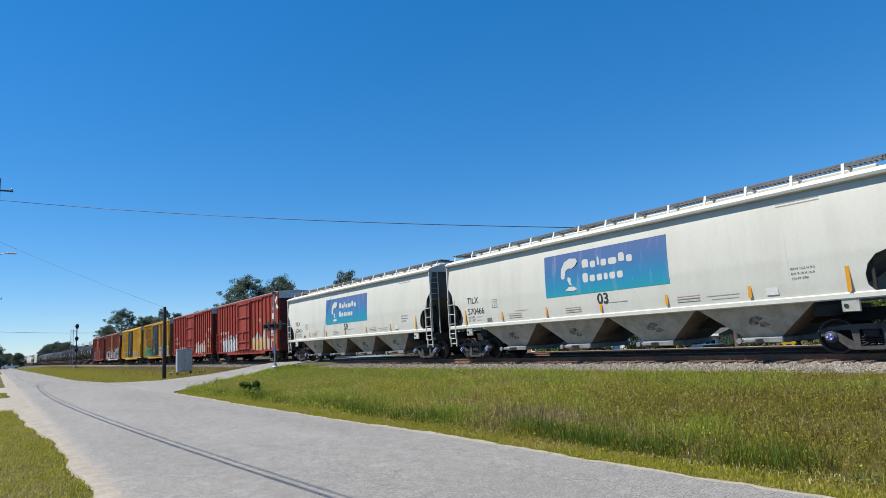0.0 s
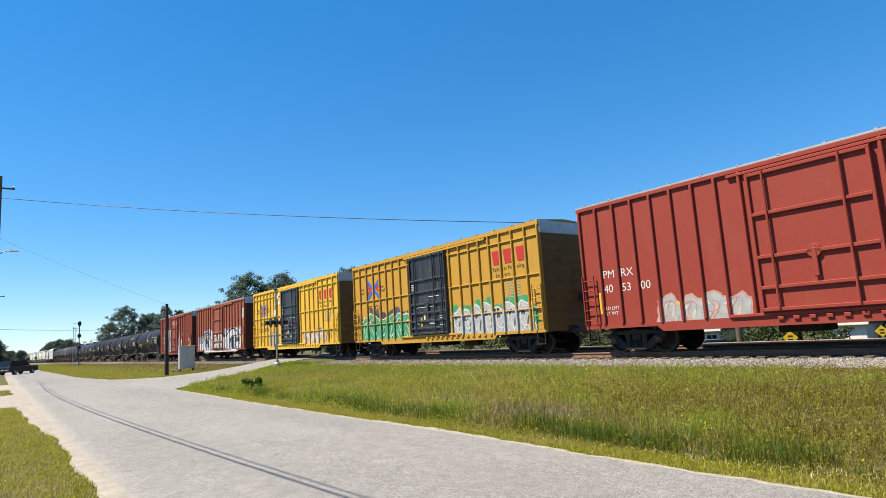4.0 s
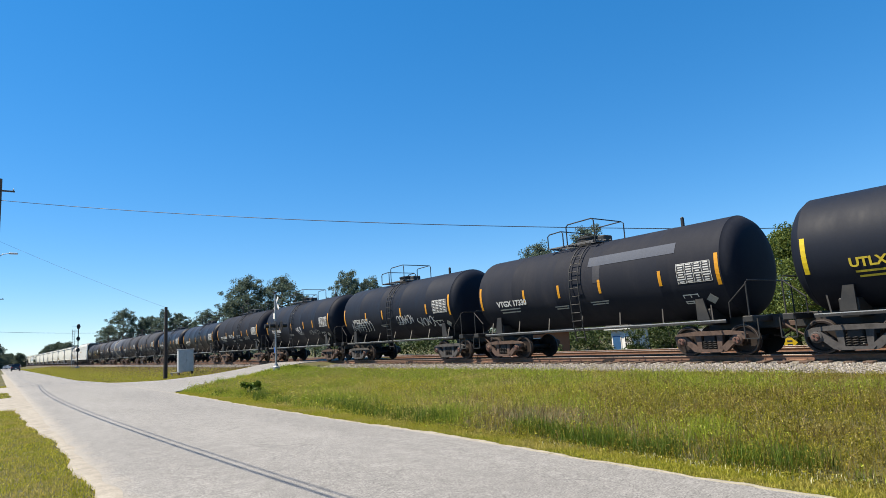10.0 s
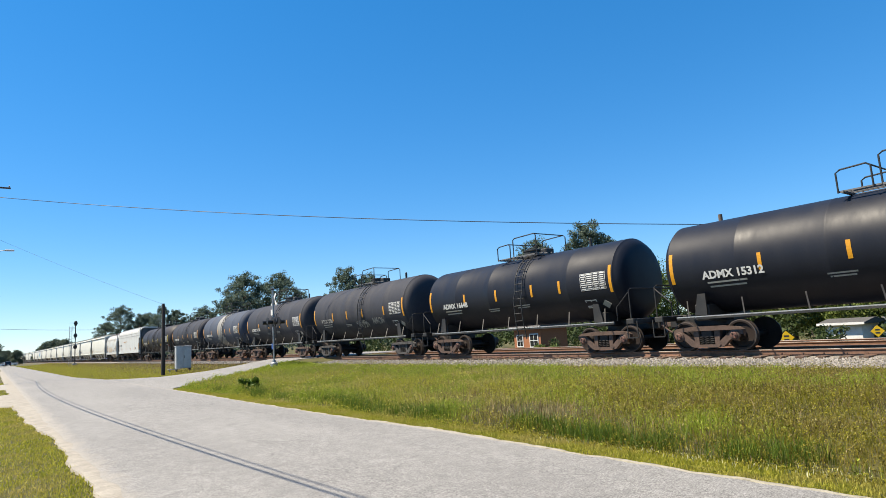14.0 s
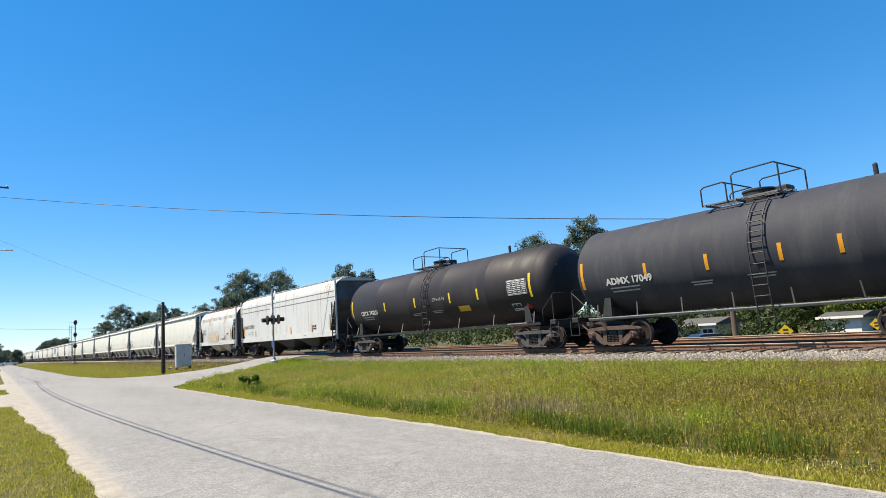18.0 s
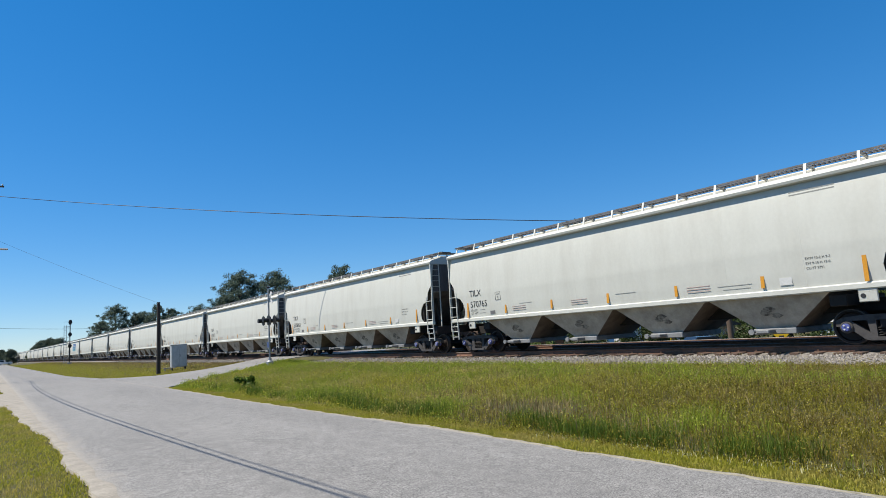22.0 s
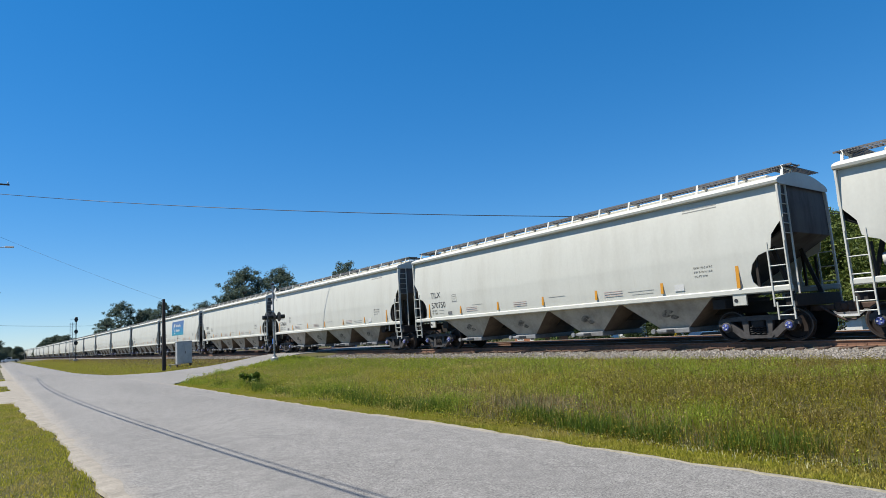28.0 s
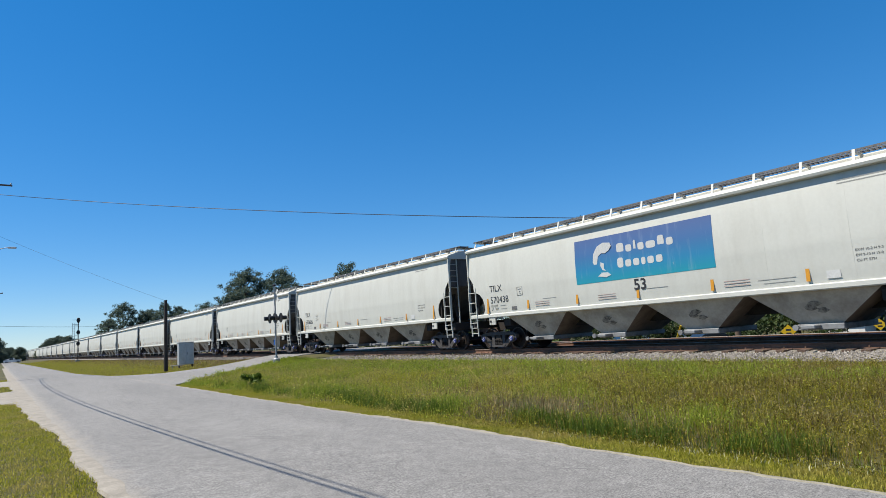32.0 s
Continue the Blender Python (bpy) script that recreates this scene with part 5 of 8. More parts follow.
        yc, zc, x = 5.46, 3.84, SX - 0.006
        for s in (-1, 1):
            f.slab([(yc + s * 0.02, zc + 0.10), (yc + s * 0.75, zc + 0.62), (yc + s * 0.78, zc + 0.38), (yc + s * 0.12, zc - 0.02)], "x", x - 0.004, x)
            f.slab([(yc + s * 0.02, zc - 0.14), (yc + s * 0.55, zc - 0.62), (yc + s * 0.75, zc - 0.52), (yc + s * 0.12, zc + 0.0)], "x", x - 0.004, x)
            g.slab([(yc + s * 0.22, zc + 0.02), (yc + s * 0.80, zc + 0.36), (yc + s * 0.80, zc + 0.12), (yc + s * 0.45, zc - 0.02), (yc + s * 0.80, zc - 0.26), (yc + s * 0.80, zc - 0.48)], "x", x - 0.005, x)
        part("blue_bands", f, BLUE_MARK, c, "blue half of a crossed-band emblem")
        part("red_bands", g, RED_MARK, c, "red half of a crossed-band emblem")
        # red block emblem and the line of print under it
        r = Form()
        for y0, y1 in ((-4.86, -5.37), (-5.58, -6.14), (-6.36, -6.88)):
            r.slab([(y0, 4.42), (y1, 4.42), (y1 + 0.08, 3.82), (y0 - 0.08, 3.82)], "x", x - 0.004, x)
        part("red_emblem", r, RED_MARK, c, "faded red block emblem")
        for w, y, z in (("Railc", -4.85, 3.55), ("ar Po", -5.57, 3.55), ("oling", -6.34, 3.55), ("Exp", -5.02, 3.29), ("erts", -5.57, 3.29)):
            lettering(w, 0.17, INK, c, on_side(y, z, SX - 0.004), "small_letters")
        bars([(SX - 0.004, -6.4 + 0.22 * i, 3.0 - 0.12 * k, 0.16, 0.05) for i in range(4) for k in range(6)], FAINT, c)
        bars([(-BOX_X - 0.062, -1.12, 2.05 - 0.11 * k, 0.4, 0.03) for k in range(8)] + [(-BOX_X - 0.062, 1.25, 3.6 - 0.09 * k, 0.3, 0.04) for k in range(4)] + [(-BOX_X - 0.062, 0.25, 2.42, 1.6, 0.025), (-BOX_X - 0.062, -0.5, 2.9, 0.9, 0.03), (-BOX_X - 0.062, -0.3, 1.62, 0.5, 0.12), (-BOX_X - 0.062, 0.35, 1.95, 0.14, 0.3), (-BOX_X - 0.062, 1.0, 1.62, 0.3, 0.1)], WHITE_INK, c, "door_print")
        part("door_reflector", Form().box((-BOX_X - 0.064, 0.62, 1.7), (0.006, 0.13, 0.45)), AMBER, c)
        part("white_placard", Form().box((SX - 0.003, -4.9, 1.9), (0.008, 0.5, 0.26)), WHITE_INK, c)
        bars([(SX - 0.009, -4.78, 1.9, 0.16, 0.18), (SX - 0.009, -5.02, 1.9, 0.16, 0.18)], INK, c, "placard_print")
        if number == "506710":
            piece(c, SX, 4.2, 1.5, 5.2, 1.35, 6, TAG_GREEN, TAG_WHITE, TAG_CHARCOAL, 21, "green and charcoal sprayed shapes with white outlines", TAG_CHARCOAL)
            piece(c, SX, -4.4, 1.45, 5.2, 1.2, 7, TAG_SILVER, TAG_WHITE, TAG_CHARCOAL, 26, "green and white sprayed shapes", TAG_GREEN)
            cover_posts(c, POST_YEL, 15.55, 1.9, 6.8, 0.95, 1.95, TAG_GREEN, 0.10)
            cover_posts(c, POST_YEL, 15.55, -6.9, -1.9, 0.95, 1.9, TAG_SILVER, 0.10)
        else:
            spray(c, SX, [(TAG_DUST, [blob(131 + k, 3.95 - 0.62 * k, 1.45, 0.75, 1.35, 24, 0.12) for k in range(3)]), (TAG_SILVER, [blob(141 + k, 3.9 - 0.6 * k, 1.3 + 0.1 * k, 0.3, 0.5, 16, 0.2) for k in range(3)] + scribble(145, 3.4, 0.98, 1.7, 0.2, 6, 0.03))], label="faded grey spray paint")
            cover_posts(c, POST_YEL, 15.53, 2.4, 4.2, 0.95, 2.05, TAG_DUST, 0.10)
            zig = [stroke([(-2.3 - 0.55 * k, 1.75), (-2.7 - 0.55 * k, 1.3), (-2.95 - 0.55 * k, 0.98)] if k % 2 else [(-2.9 - 0.55 * k, 1.75), (-2.5 - 0.55 * k, 1.3), (-2.3 - 0.55 * k, 0.98)], 0.34) for k in range(6)]
            spray(c, SX, [(TAG_PINK, scribble(33, -3.9, 1.5, 3.9, 1.0, 9, 0.13)), (TAG_CREAM, zig), (TAG_PINK, scribble(38, -3.8, 1.75, 3.6, 0.5, 8, 0.05))], label="faded pink and cream spray paint")
            cover_posts(c, POST_YEL, 15.53, -5.6, -2.3, 1.0, 1.7, TAG_CREAM, 0.10)
            spray(c, SX, [(TAG_BLACK, scribble(35, -6.2, 1.55, 0.7, 0.7, 3, 0.05))], label="small black tag")
        place(c, front, rear)
    # two brown cars
    b1 = boxcar("brown", 114.0, 129.5, BOX_BROWN, POST_BROWN, "rust-brown boxcar with large white sprayed eyes along its lower side")
    placards(b1, 1)
    x = SX
    def arc(pts, w):
        """A smooth stroke through a few points."""
        out = []
        q = [pts[0]] + pts + [pts[-1]]
        for a, b, c, d in zip(q, q[1:], q[2:], q[3:]):
            for k in range(5):
                u = k / 5
                out.append(tuple(0.5 * (2 * b[i] + (c[i] - a[i]) * u + (2 * a[i] - 5 * b[i] + 4 * c[i] - d[i]) * u * u + (3 * b[i] - a[i] - 3 * c[i] + d[i]) * u ** 3) for i in (0, 1)))
        return stroke(out + [pts[-1]], w)
    spray(b1, x, [
        (TAG_BLUE, [blob(41, 3.0, 2.72, 1.0, 0.6), blob(42, 6.95, 1.75, 0.8, 1.5, 22, 0.15), blob(43, -2.2, 2.6, 0.9, 0.6), blob(44, -6.5, 2.1, 0.9, 1.6), blob(45, 4.4, 2.72, 1.3, 0.45), blob(40, 2.3, 2.5, 0.8, 0.7)]),
        (TAG_WHITE, [blob(46, 3.9, 1.62, 3.2, 1.95, 26, 0.05), blob(39, 6.0, 1.5, 2.0, 1.3, 22, 0.1), blob(47, -4.3, 1.75, 4.8, 2.2, 26, 0.06), blob(48, -2.6, 1.7, 1.2, 1.9, 22, 0.1), blob(49, 2.1, 1.6, 1.0, 1.7, 22, 0.1), blob(38, 2.45, 2.55, 0.8, 0.6, 20, 0.15)]),
        (TAG_BLACK, [arc([(6.9, 1.2), (6.6, 2.0), (5.4, 2.5), (3.9, 2.66), (2.8, 2.35), (2.3, 1.7), (2.4, 1.1)], 0.10), arc([(-1.95, 1.4), (-2.5, 2.1), (-3.3, 2.6), (-4.4, 2.78), (-5.5, 2.5), (-6.3, 1.9)], 0.13), arc([(-2.3, 2.2), (-2.6, 1.7), (-2.35, 1.2), (-2.7, 0.95)], 0.05), arc([(2.9, 1.5), (3.1, 1.2), (2.7, 1.0)], 0.04), arc([(-3.0, 1.9), (-2.8, 1.3), (-3.1, 1.05)], 0.04)]),
        (TAG_CHARCOAL, [blob(51, 4.1, 1.62, 1.7, 0.9, 22, 0.1), blob(52, -4.3, 1.55, 1.7, 1.05, 22, 0.08), blob(37, -5.7, 1.75, 1.1, 0.5, 20, 0.1)]),
        (TAG_WHITE, [blob(36, 4.75, 1.4, 0.75, 0.95, 20, 0.08), blob(35, -5.7, 1.3, 0.9, 0.4, 18, 0.1)]),
        (TAG_BLUE, [blob(34, 3.85, 1.3, 0.95, 0.5, 18, 0.1), blob(33, -3.85, 1.28, 0.8, 0.5, 18, 0.1), blob(32, 6.9, 1.25, 0.5, 0.5)]),
        (TAG_BLACK, [arc([(-3.2, 1.35), (-3.8, 1.85), (-4.7, 2.15), (-5.6, 2.05), (-6.3, 1.4)], 0.08), arc([(-3.2, 1.35), (-4.1, 1.03), (-5.2, 1.05), (-6.3, 1.4)], 0.06), arc([(4.9, 1.9), (4.3, 2.1), (3.5, 1.9), (3.2, 1.3)], 0.06)]),
        (TAG_CREAM, [blob(56, -4.0, 1.6, 0.3, 0.2), blob(57, 5.6, 1.3, 0.9, 0.2)])], label="white and blue sprayed eyes with black outlines")
    for k, (yy, words) in enumerate(((6.42, "TO"), (5.62, "FX"), (4.82, "887"), (3.98, "007"))):
        part("black_data_board", Form().box((x - 0.03, yy - 0.33, 2.28), (0.01, 0.72, 0.36)), TAG_CHARCOAL, b1)
        lettering(words, 0.24, WHITE_INK, b1, on_side(yy - 0.04, 2.17, x - 0.037), "car_number")
    part("class_board", Form().box((x - 0.03, 3.05, 2.25), (0.01, 0.5, 0.42)), INK, b1, "black board with a white square")
    part("class_mark", Form().box((x - 0.037, 3.05, 2.4), (0.004, 0.26, 0.025)).box((x - 0.037, 3.05, 2.12), (0.004, 0.26, 0.025)).box((x - 0.037, 2.92, 2.26), (0.004, 0.025, 0.28)).box((x - 0.037, 3.18, 2.26), (0.004, 0.025, 0.28)).box((x - 0.037, 3.05, 2.26), (0.004, 0.09, 0.16)), WHITE_INK, b1)
    part("stencil_patch", Form().box((x - 0.03, 5.75, 1.85), (0.01, 1.5, 0.32)), BOX_BROWN, b1, "unsprayed brown patch round small stencils")
    for yy, words in ((6.4, ("LD LMT", "LT WT")), (5.62, ("215000", "71000"))):
        for j, w in enumerate(words):
            lettering(w, 0.1, WHITE_INK, b1, on_side(yy, 1.89 - 0.14 * j, x - 0.037), "small_letters")
    part("black_data_board", Form().box((x - 0.03, -4.88, 1.6), (0.01, 0.6, 1.05)), INK, b1)
    bars([(x - 0.037, -4.88 + 0.12 * j, 2.02 - 0.13 * k, 0.16, 0.05) for k in range(7) for j in (-1, 1)], WHITE_INK, b1, "number_bars")
    spray(b1, x, [(TAG_WHITE, [blob(58, -7.3, 3.95, 0.72, 0.85, 26, 0.2)]), (BOX_BROWN, scribble(59, -7.3, 4.12, 0.6, 0.22, 4, 0.03) + scribble(60, -7.3, 3.86, 0.6, 0.2, 4, 0.03) + scribble(61, -7.3, 3.66, 0.5, 0.16, 4, 0.025)), (TAG_CREAM, scribble(62, -7.3, 3.3, 0.5, 0.1, 5, 0.02) + scribble(63, -7.3, 3.15, 0.4, 0.1, 4, 0.02))], label="small white cloud tag")
    d1 = Form()
    for k, (yy, zz, ww, hh) in enumerate(((0.0, 1.55, 3.1, 1.1), (1.0, 1.85, 1.1, 1.2), (-0.3, 1.9, 1.2, 1.3), (-1.2, 1.8, 0.8, 1.2))):
        d1.slab(blob(60 + k, yy, zz, ww, hh, 26, 0.1), "x", -BOX_X - 0.047 - 0.0004 * k, -BOX_X - 0.03)
    part("door_spray", d1, TAG_WHITE, b1, "white spray paint over the door")
    d2 = Form()
    for o in scribble(66, 0.2, 1.95, 2.6, 0.7, 7, 0.07) + scribble(67, -0.6, 1.3, 1.4, 0.5, 4, 0.05):
        lay(d2, o, -BOX_X - 0.052)
    part("door_spray", d2, TAG_CHARCOAL, b1)
    for z in (1.13, 1.73, 2.58):
        part("rusty_bar", Form().box((-BOX_X - 0.125, -0.1, z), (0.03, 2.9, 0.07), 0.012), RUST_STAIN, b1, "rusty white-sprayed lock rail")
    for y in (-0.85, 0.2, 1.05):
        part("rusty_hinge", Form().box((-BOX_X - 0.15, y, 1.3), (0.05, 0.14, 0.3), 0.02), RUSTY, b1)
    cover_posts(b1, POST_BROWN, 15.5, 2.4, 6.6, 1.0, 2.3, TAG_WHITE)
    for y0, y1, z1 in ((-2.7, -1.6, 2.1), (-3.5, -2.7, 2.55), (-5.2, -3.5, 2.7), (-6.5, -5.2, 2.15)):
        cover_posts(b1, POST_BROWN, 15.5, y0, y1, 1.0, z1, TAG_WHITE)
    # the sprayed lines run on over the posts
    for yy, bands in ((-2.605, ((2.16, 0.16),)), (-3.415, ((2.58, 0.15),)), (-4.225, ((2.74, 0.14), (1.58, 0.95))), (-5.07, ((2.62, 0.15), (2.1, 0.1))), (-5.94, ((2.2, 0.16), (1.75, 0.3))), (4.225, ((2.62, 0.11), (1.62, 0.8))), (5.07, ((2.56, 0.11),)), (5.94, ((2.33, 0.12),)), (3.415, ((2.6, 0.11), (1.6, 0.7)))):
        for zz, hh in bands:
            part("sprayed_line", Form().box((-BOX_X - 0.006, yy, zz), (0.098, 0.122, hh)), TAG_BLACK if hh < 0.2 else TAG_CHARCOAL, b1)
    sill = Form().box((-BOX_X - 0.001, -0.3, 0.83), (0.012, 10.2, 0.2))
    part("painted_sill", sill, TAG_WHITE, b1)
    place(b1, 114.0, 129.5)
    b2 = boxcar("brown", 131.4, 147.05, BOX_RUST, POST_BROWN, "rust-red boxcar with grey sprayed figures beside the door")
    data_marks(b2, 6.78, WHITE_INK, "PMRR", "4054", 0.3, 0.87)
    lettering("WORK", 0.13, WHITE_INK, b2, on_side(7.5, 3.3, SX - 0.004), "small_letters")
    lettering("SAFELY", 0.13, WHITE_INK, b2, on_side(7.5, 3.1, SX - 0.004), "small_letters")
    placards(b2, -1)
    piece(b2, SX, 3.4, 1.75, 3.6, 2.1, 4, TAG_SILVER, TAG_BLACK, TAG_WHITE, 72, "grey and white sprayed figure", TAG_CREAM)
    piece(b2, SX - 0.02, 2.7, 3.0, 1.5, 1.3, 2, TAG_SILVER, TAG_BLACK, TAG_WHITE, 73, "grey sprayed tip")
    spray(b2, SX, [
        (TAG_CREAM, [blob(82, -2.95, 2.05, 0.7, 0.75, 20, 0.12), blob(86, -2.6, 2.75, 0.3, 0.3, 14, 0.1)]),
        (TAG_SILVER, [blob(83, -2.15, 1.95, 0.72, 1.9, 24, 0.1), blob(84, -1.95, 3.0, 0.36, 0.95, 20, 0.1)]),
        (TAG_BLUE, [blob(85, -2.4, 1.08, 0.9, 0.28, 20, 0.2), stroke([(-2.42, 1.3), (-2.5, 1.6), (-2.45, 2.0), (-2.2, 2.3)], 0.09)]),
        (TAG_WHITE, [stroke([(-1.85, 1.2), (-2.0, 1.6), (-1.9, 2.1), (-2.05, 2.6), (-1.92, 3.2)], 0.12), stroke([(-2.2, 1.25), (-2.32, 1.7), (-2.2, 2.1)], 0.1)]),
        (TAG_BLACK, [stroke([(-2.5, 1.25), (-2.56, 1.8), (-2.45, 2.3), (-2.15, 2.75), (-2.1, 3.3), (-1.9, 3.5), (-1.78, 3.2)], 0.06), stroke([(-1.8, 1.1), (-2.1, 1.5), (-2.0, 2.0), (-2.2, 2.5)], 0.05)])], label="white and blue sprayed figure")
    d3 = Form()
    for o in scribble(86, -0.1, 4.35, 2.3, 0.6, 5, 0.09):
        lay(d3, o, -BOX_X - 0.064)
    part("door_spray", d3, TAG_CREAM, b2)
    for k, (yy, zz) in enumerate(((-3.6, 3.0), (5.6, 3.5), (4.9, 3.9), (-3.4, 3.6), (6.0, 3.0))):
        part("paint_spot", Form().slab(blob(90 + k, yy, zz, 0.2, 0.22), "x", SX - 0.004, SX), TAG_CREAM, b2)
    cover_posts(b2, POST_BROWN, 15.7, 1.9, 5.2, 1.0, 2.5, TAG_SILVER)
    cover_posts(b2, POST_BROWN, 15.7, -2.0, -1.8, 1.1, 2.6, TAG_SILVER)
    place(b2, 131.4, 147.05)


# -- tank cars --
def tank_paint(name, col, worn, amount=0.5, rough=0.42, gloss=0.16):
    m = paint(name, col, worn, rough + 0.12, scale=0.9, streak=(1, 2.0, 0.35), low=0.48, high=0.8, grain=16, bump=0.05, amount=amount, spread=0.15)
    m.node_tree.nodes["Principled BSDF"].inputs["Specular IOR Level"].default_value = gloss
    return m


TANK_BLACK = tank_paint("tank_black", (0.010, 0.0135, 0.0235), (0.019, 0.021, 0.029))
TANK_GLOSS = tank_paint("tank_glossy_black", (0.0105, 0.0125, 0.020), (0.017, 0.019, 0.027), 0.4, 0.3, 0.24)
TANK_WORN = tank_paint("tank_black_worn", (0.013, 0.0155, 0.0245), (0.036, 0.036, 0.042), 0.7, 0.55)
TANK_GREY = tank_paint("tank_grey", (0.040, 0.042, 0.052), (0.092, 0.090, 0.092), 0.6, 0.5)
TANK_BLUE = tank_paint("tank_blue_grey", (0.066, 0.077, 0.103), (0.105, 0.112, 0.130), 0.6, 0.5)
TANK_BROWN = tank_paint("tank_brown_black", (0.022, 0.019, 0.022), (0.046, 0.037, 0.036), 0.6, 0.4, 0.28)
STAIN_BAND = paint("tan_stained_band", (0.074, 0.063, 0.052), (0.022, 0.022, 0.022), 0.6, scale=1.4, streak=(1, 4, 0.3), low=0.4, high=0.62, grain=12)
TANK_BAND = paint("bleached_band", (0.248, 0.242, 0.229), (0.136, 0.13, 0.124), 0.7, scale=1.5, streak=(1, 3, 0.3), grain=12)
TANK_R, TANK_Z = 1.58, 2.70


def tank_pt(y, z, out=0.0):
    dz = max(-0.99, min(0.99, (z - TANK_Z) / TANK_R))
    return -(TANK_R + out) * math.sqrt(1 - dz * dz)


def curved_patch(y, z, w, h, out=0.006, n=6):
    """A patch that lies on the shell: (y, z) its middle as seen from the side."""
    a0, a1 = (math.asin(max(-1, min(1, (q - TANK_Z) / TANK_R))) for q in (z - h / 2, z + h / 2))
    f = Form()
    rows, back = [], []
    for k in range(n + 1):
        a = a0 + (a1 - a0) * k / n
        r = TANK_R + out
        rows.append([(-r * math.cos(a), y - w / 2, TANK_Z + r * math.sin(a)), (-r * math.cos(a), y + w / 2, TANK_Z + r * math.sin(a))])
    return f.grid(rows)


def shell_text(text, h, mat, car, y, z, name="reporting_mark"):
    a = math.asin((z + h / 2 - TANK_Z) / TANK_R)
    ob = lettering(text, h, mat, car, bold=0.011 if h > 0.2 else 0.004, name=name, at=Matrix.Translation((-(TANK_R + 0.012) * math.cos(a), y, TANK_Z + (TANK_R + 0.012) * math.sin(a))) @ Matrix.Rotation(a, 4, "Y") @ on_side(0, -h / 2, 0))
    return ob


def tank_car(front, rear, paint_mat, letters, number, label, ink, frame="rust", band=None, tags=(), strip=None, lad=-0.7, half=0.0, head=0.42):
    car = thing("tank_car", label, "tank car", group="freight train")
    L = rear - front
    half = half or L / 2 - 1.1         # straight shell
    prof = [(-half - head * q, r) for q, r in ((q, r * TANK_R / 1.58) for q, r in ((1, 0.02), (0.97, 0.55), (0.88, 0.98), (0.72, 1.28), (0.50, 1.42), (0.25, 1.505), (0.06, 1.548), (0, 1.58)))]
    seams = [-half * 0.62, -half * 0.2, half * 0.2, half * 0.62]
    mid = []
    for s in seams:
        mid += [(s - 0.03, TANK_R), (s, TANK_R + 0.008), (s + 0.03, TANK_R)]
    prof = prof + mid + [(-a, r) for a, r in prof[::-1]]
    part("tank_shell", Form().lathe(prof, 48, "y", (0, 0, TANK_Z)), paint_mat, car, smooth=35)
    # walkway sills, draft sills, bolsters
    fr = Form()
    for s in (-1, 1):
        fr.box((s * 1.42, 0, 1.02), (0.05, L - 2.4, 0.07))
        for k in range(7):
            y = -L / 2 + 1.6 + k * (L - 3.2) / 6
            fr.beam((s * 1.42, y, 1.02), (s * 1.15, y + 0.16, 1.55), 0.035)
    for e in (-1, 1):
        fr.box((0, e * (L / 2 - 1.3), 0.95), (0.55, 2.2, 0.4), 0.02)
        fr.box((0, e * (L / 2 - 0.55), 1.05), (2.9, 0.3, 0.18), 0.02)
        fr.box((0, e * (L / 2 - 1.95), 1.18), (2.5, 0.45, 0.5), 0.03)
        for s in (-1, 1):
            fr.slab([(e * (L / 2 - 1.75), 1.1), (e * (L / 2 - 2.15), 1.1), (e * (L / 2 - 2.15), 1.75), (e * (L / 2 - 1.9), 1.75)], "x", s * 1.25, s * 1.32)
    part("underframe", fr, BLACK, car)
    part("running_sill", Form().box((-1.43, 0, 1.06), (0.03, L - 2.4, 0.035)), GALV if letters != "CBTX" else BLACK, car)
    for e in (-1, 1):
        h = Form()
        y = e * (L / 2 - 0.5)
        h.tube([(-1.42, y, 1.1), (-1.42, y, 2.1), (-1.3, y, 2.16), (1.3, y, 2.16), (1.42, y, 2.1), (1.42, y, 1.1)], 0.022, 7)
        h.tube([(-1.42, y - e * 0.55, 1.1), (-1.42, y - e * 0.55, 1.55), (-1.42, y, 2.05)], 0.02, 6)
        part("end_handrail", h, BLACK, car, smooth=40)
        st = Form()
        for q in (-0.2, 0.2):
            st.beam((-1.4, y + q, 1.05), (-1.4, y + q, 0.5), 0.03)
        st.beam((-1.4, y - 0.2, 0.5), (-1.4, y + 0.2, 0.5), 0.05, 0.03)
        part("stirrup_step", st, BLACK, car)
    # top platform, fittings, ladder
    top = TANK_Z + TANK_R
    pl = Form()
    for k in range(7):
        pl.box((-0.85 + 0.28 * k, lad + 0.6, top + 0.02 - 0.0 + 0.05 * (1 - abs(k - 3) / 3)), (0.06, 2.4, 0.04))
    for y in (lad - 0.45, lad + 0.75, lad + 1.7):
        pl.box((0, y, top + 0.0), (1.9, 0.07, 0.06))
    tagged(part("top_platform", pl, GRATE, car, "open-grid platform on the tank top"), kind="stuff")
    ra = Form()
    for y0, y1, hh in ((lad + 1.0, lad + 1.8, 0.62), (lad - 0.55, lad + 0.8, 0.85)):
        for x in (-0.9, 0.9):
            ra.tube([(x, y0, top - 0.02), (x, y0, top + hh - 0.08), (x, y0 + 0.1, top + hh), (x, y1 - 0.1, top + hh - 0.03), (x, y1, top + hh - 0.1), (x, y1, top - 0.02)], 0.024, 7)
        ra.tube([(-0.9, y0 + 0.1, top + hh), (0.9, y0 + 0.1, top + hh)], 0.022, 7)
    part("safety_rail", ra, BLACK, car, smooth=40)
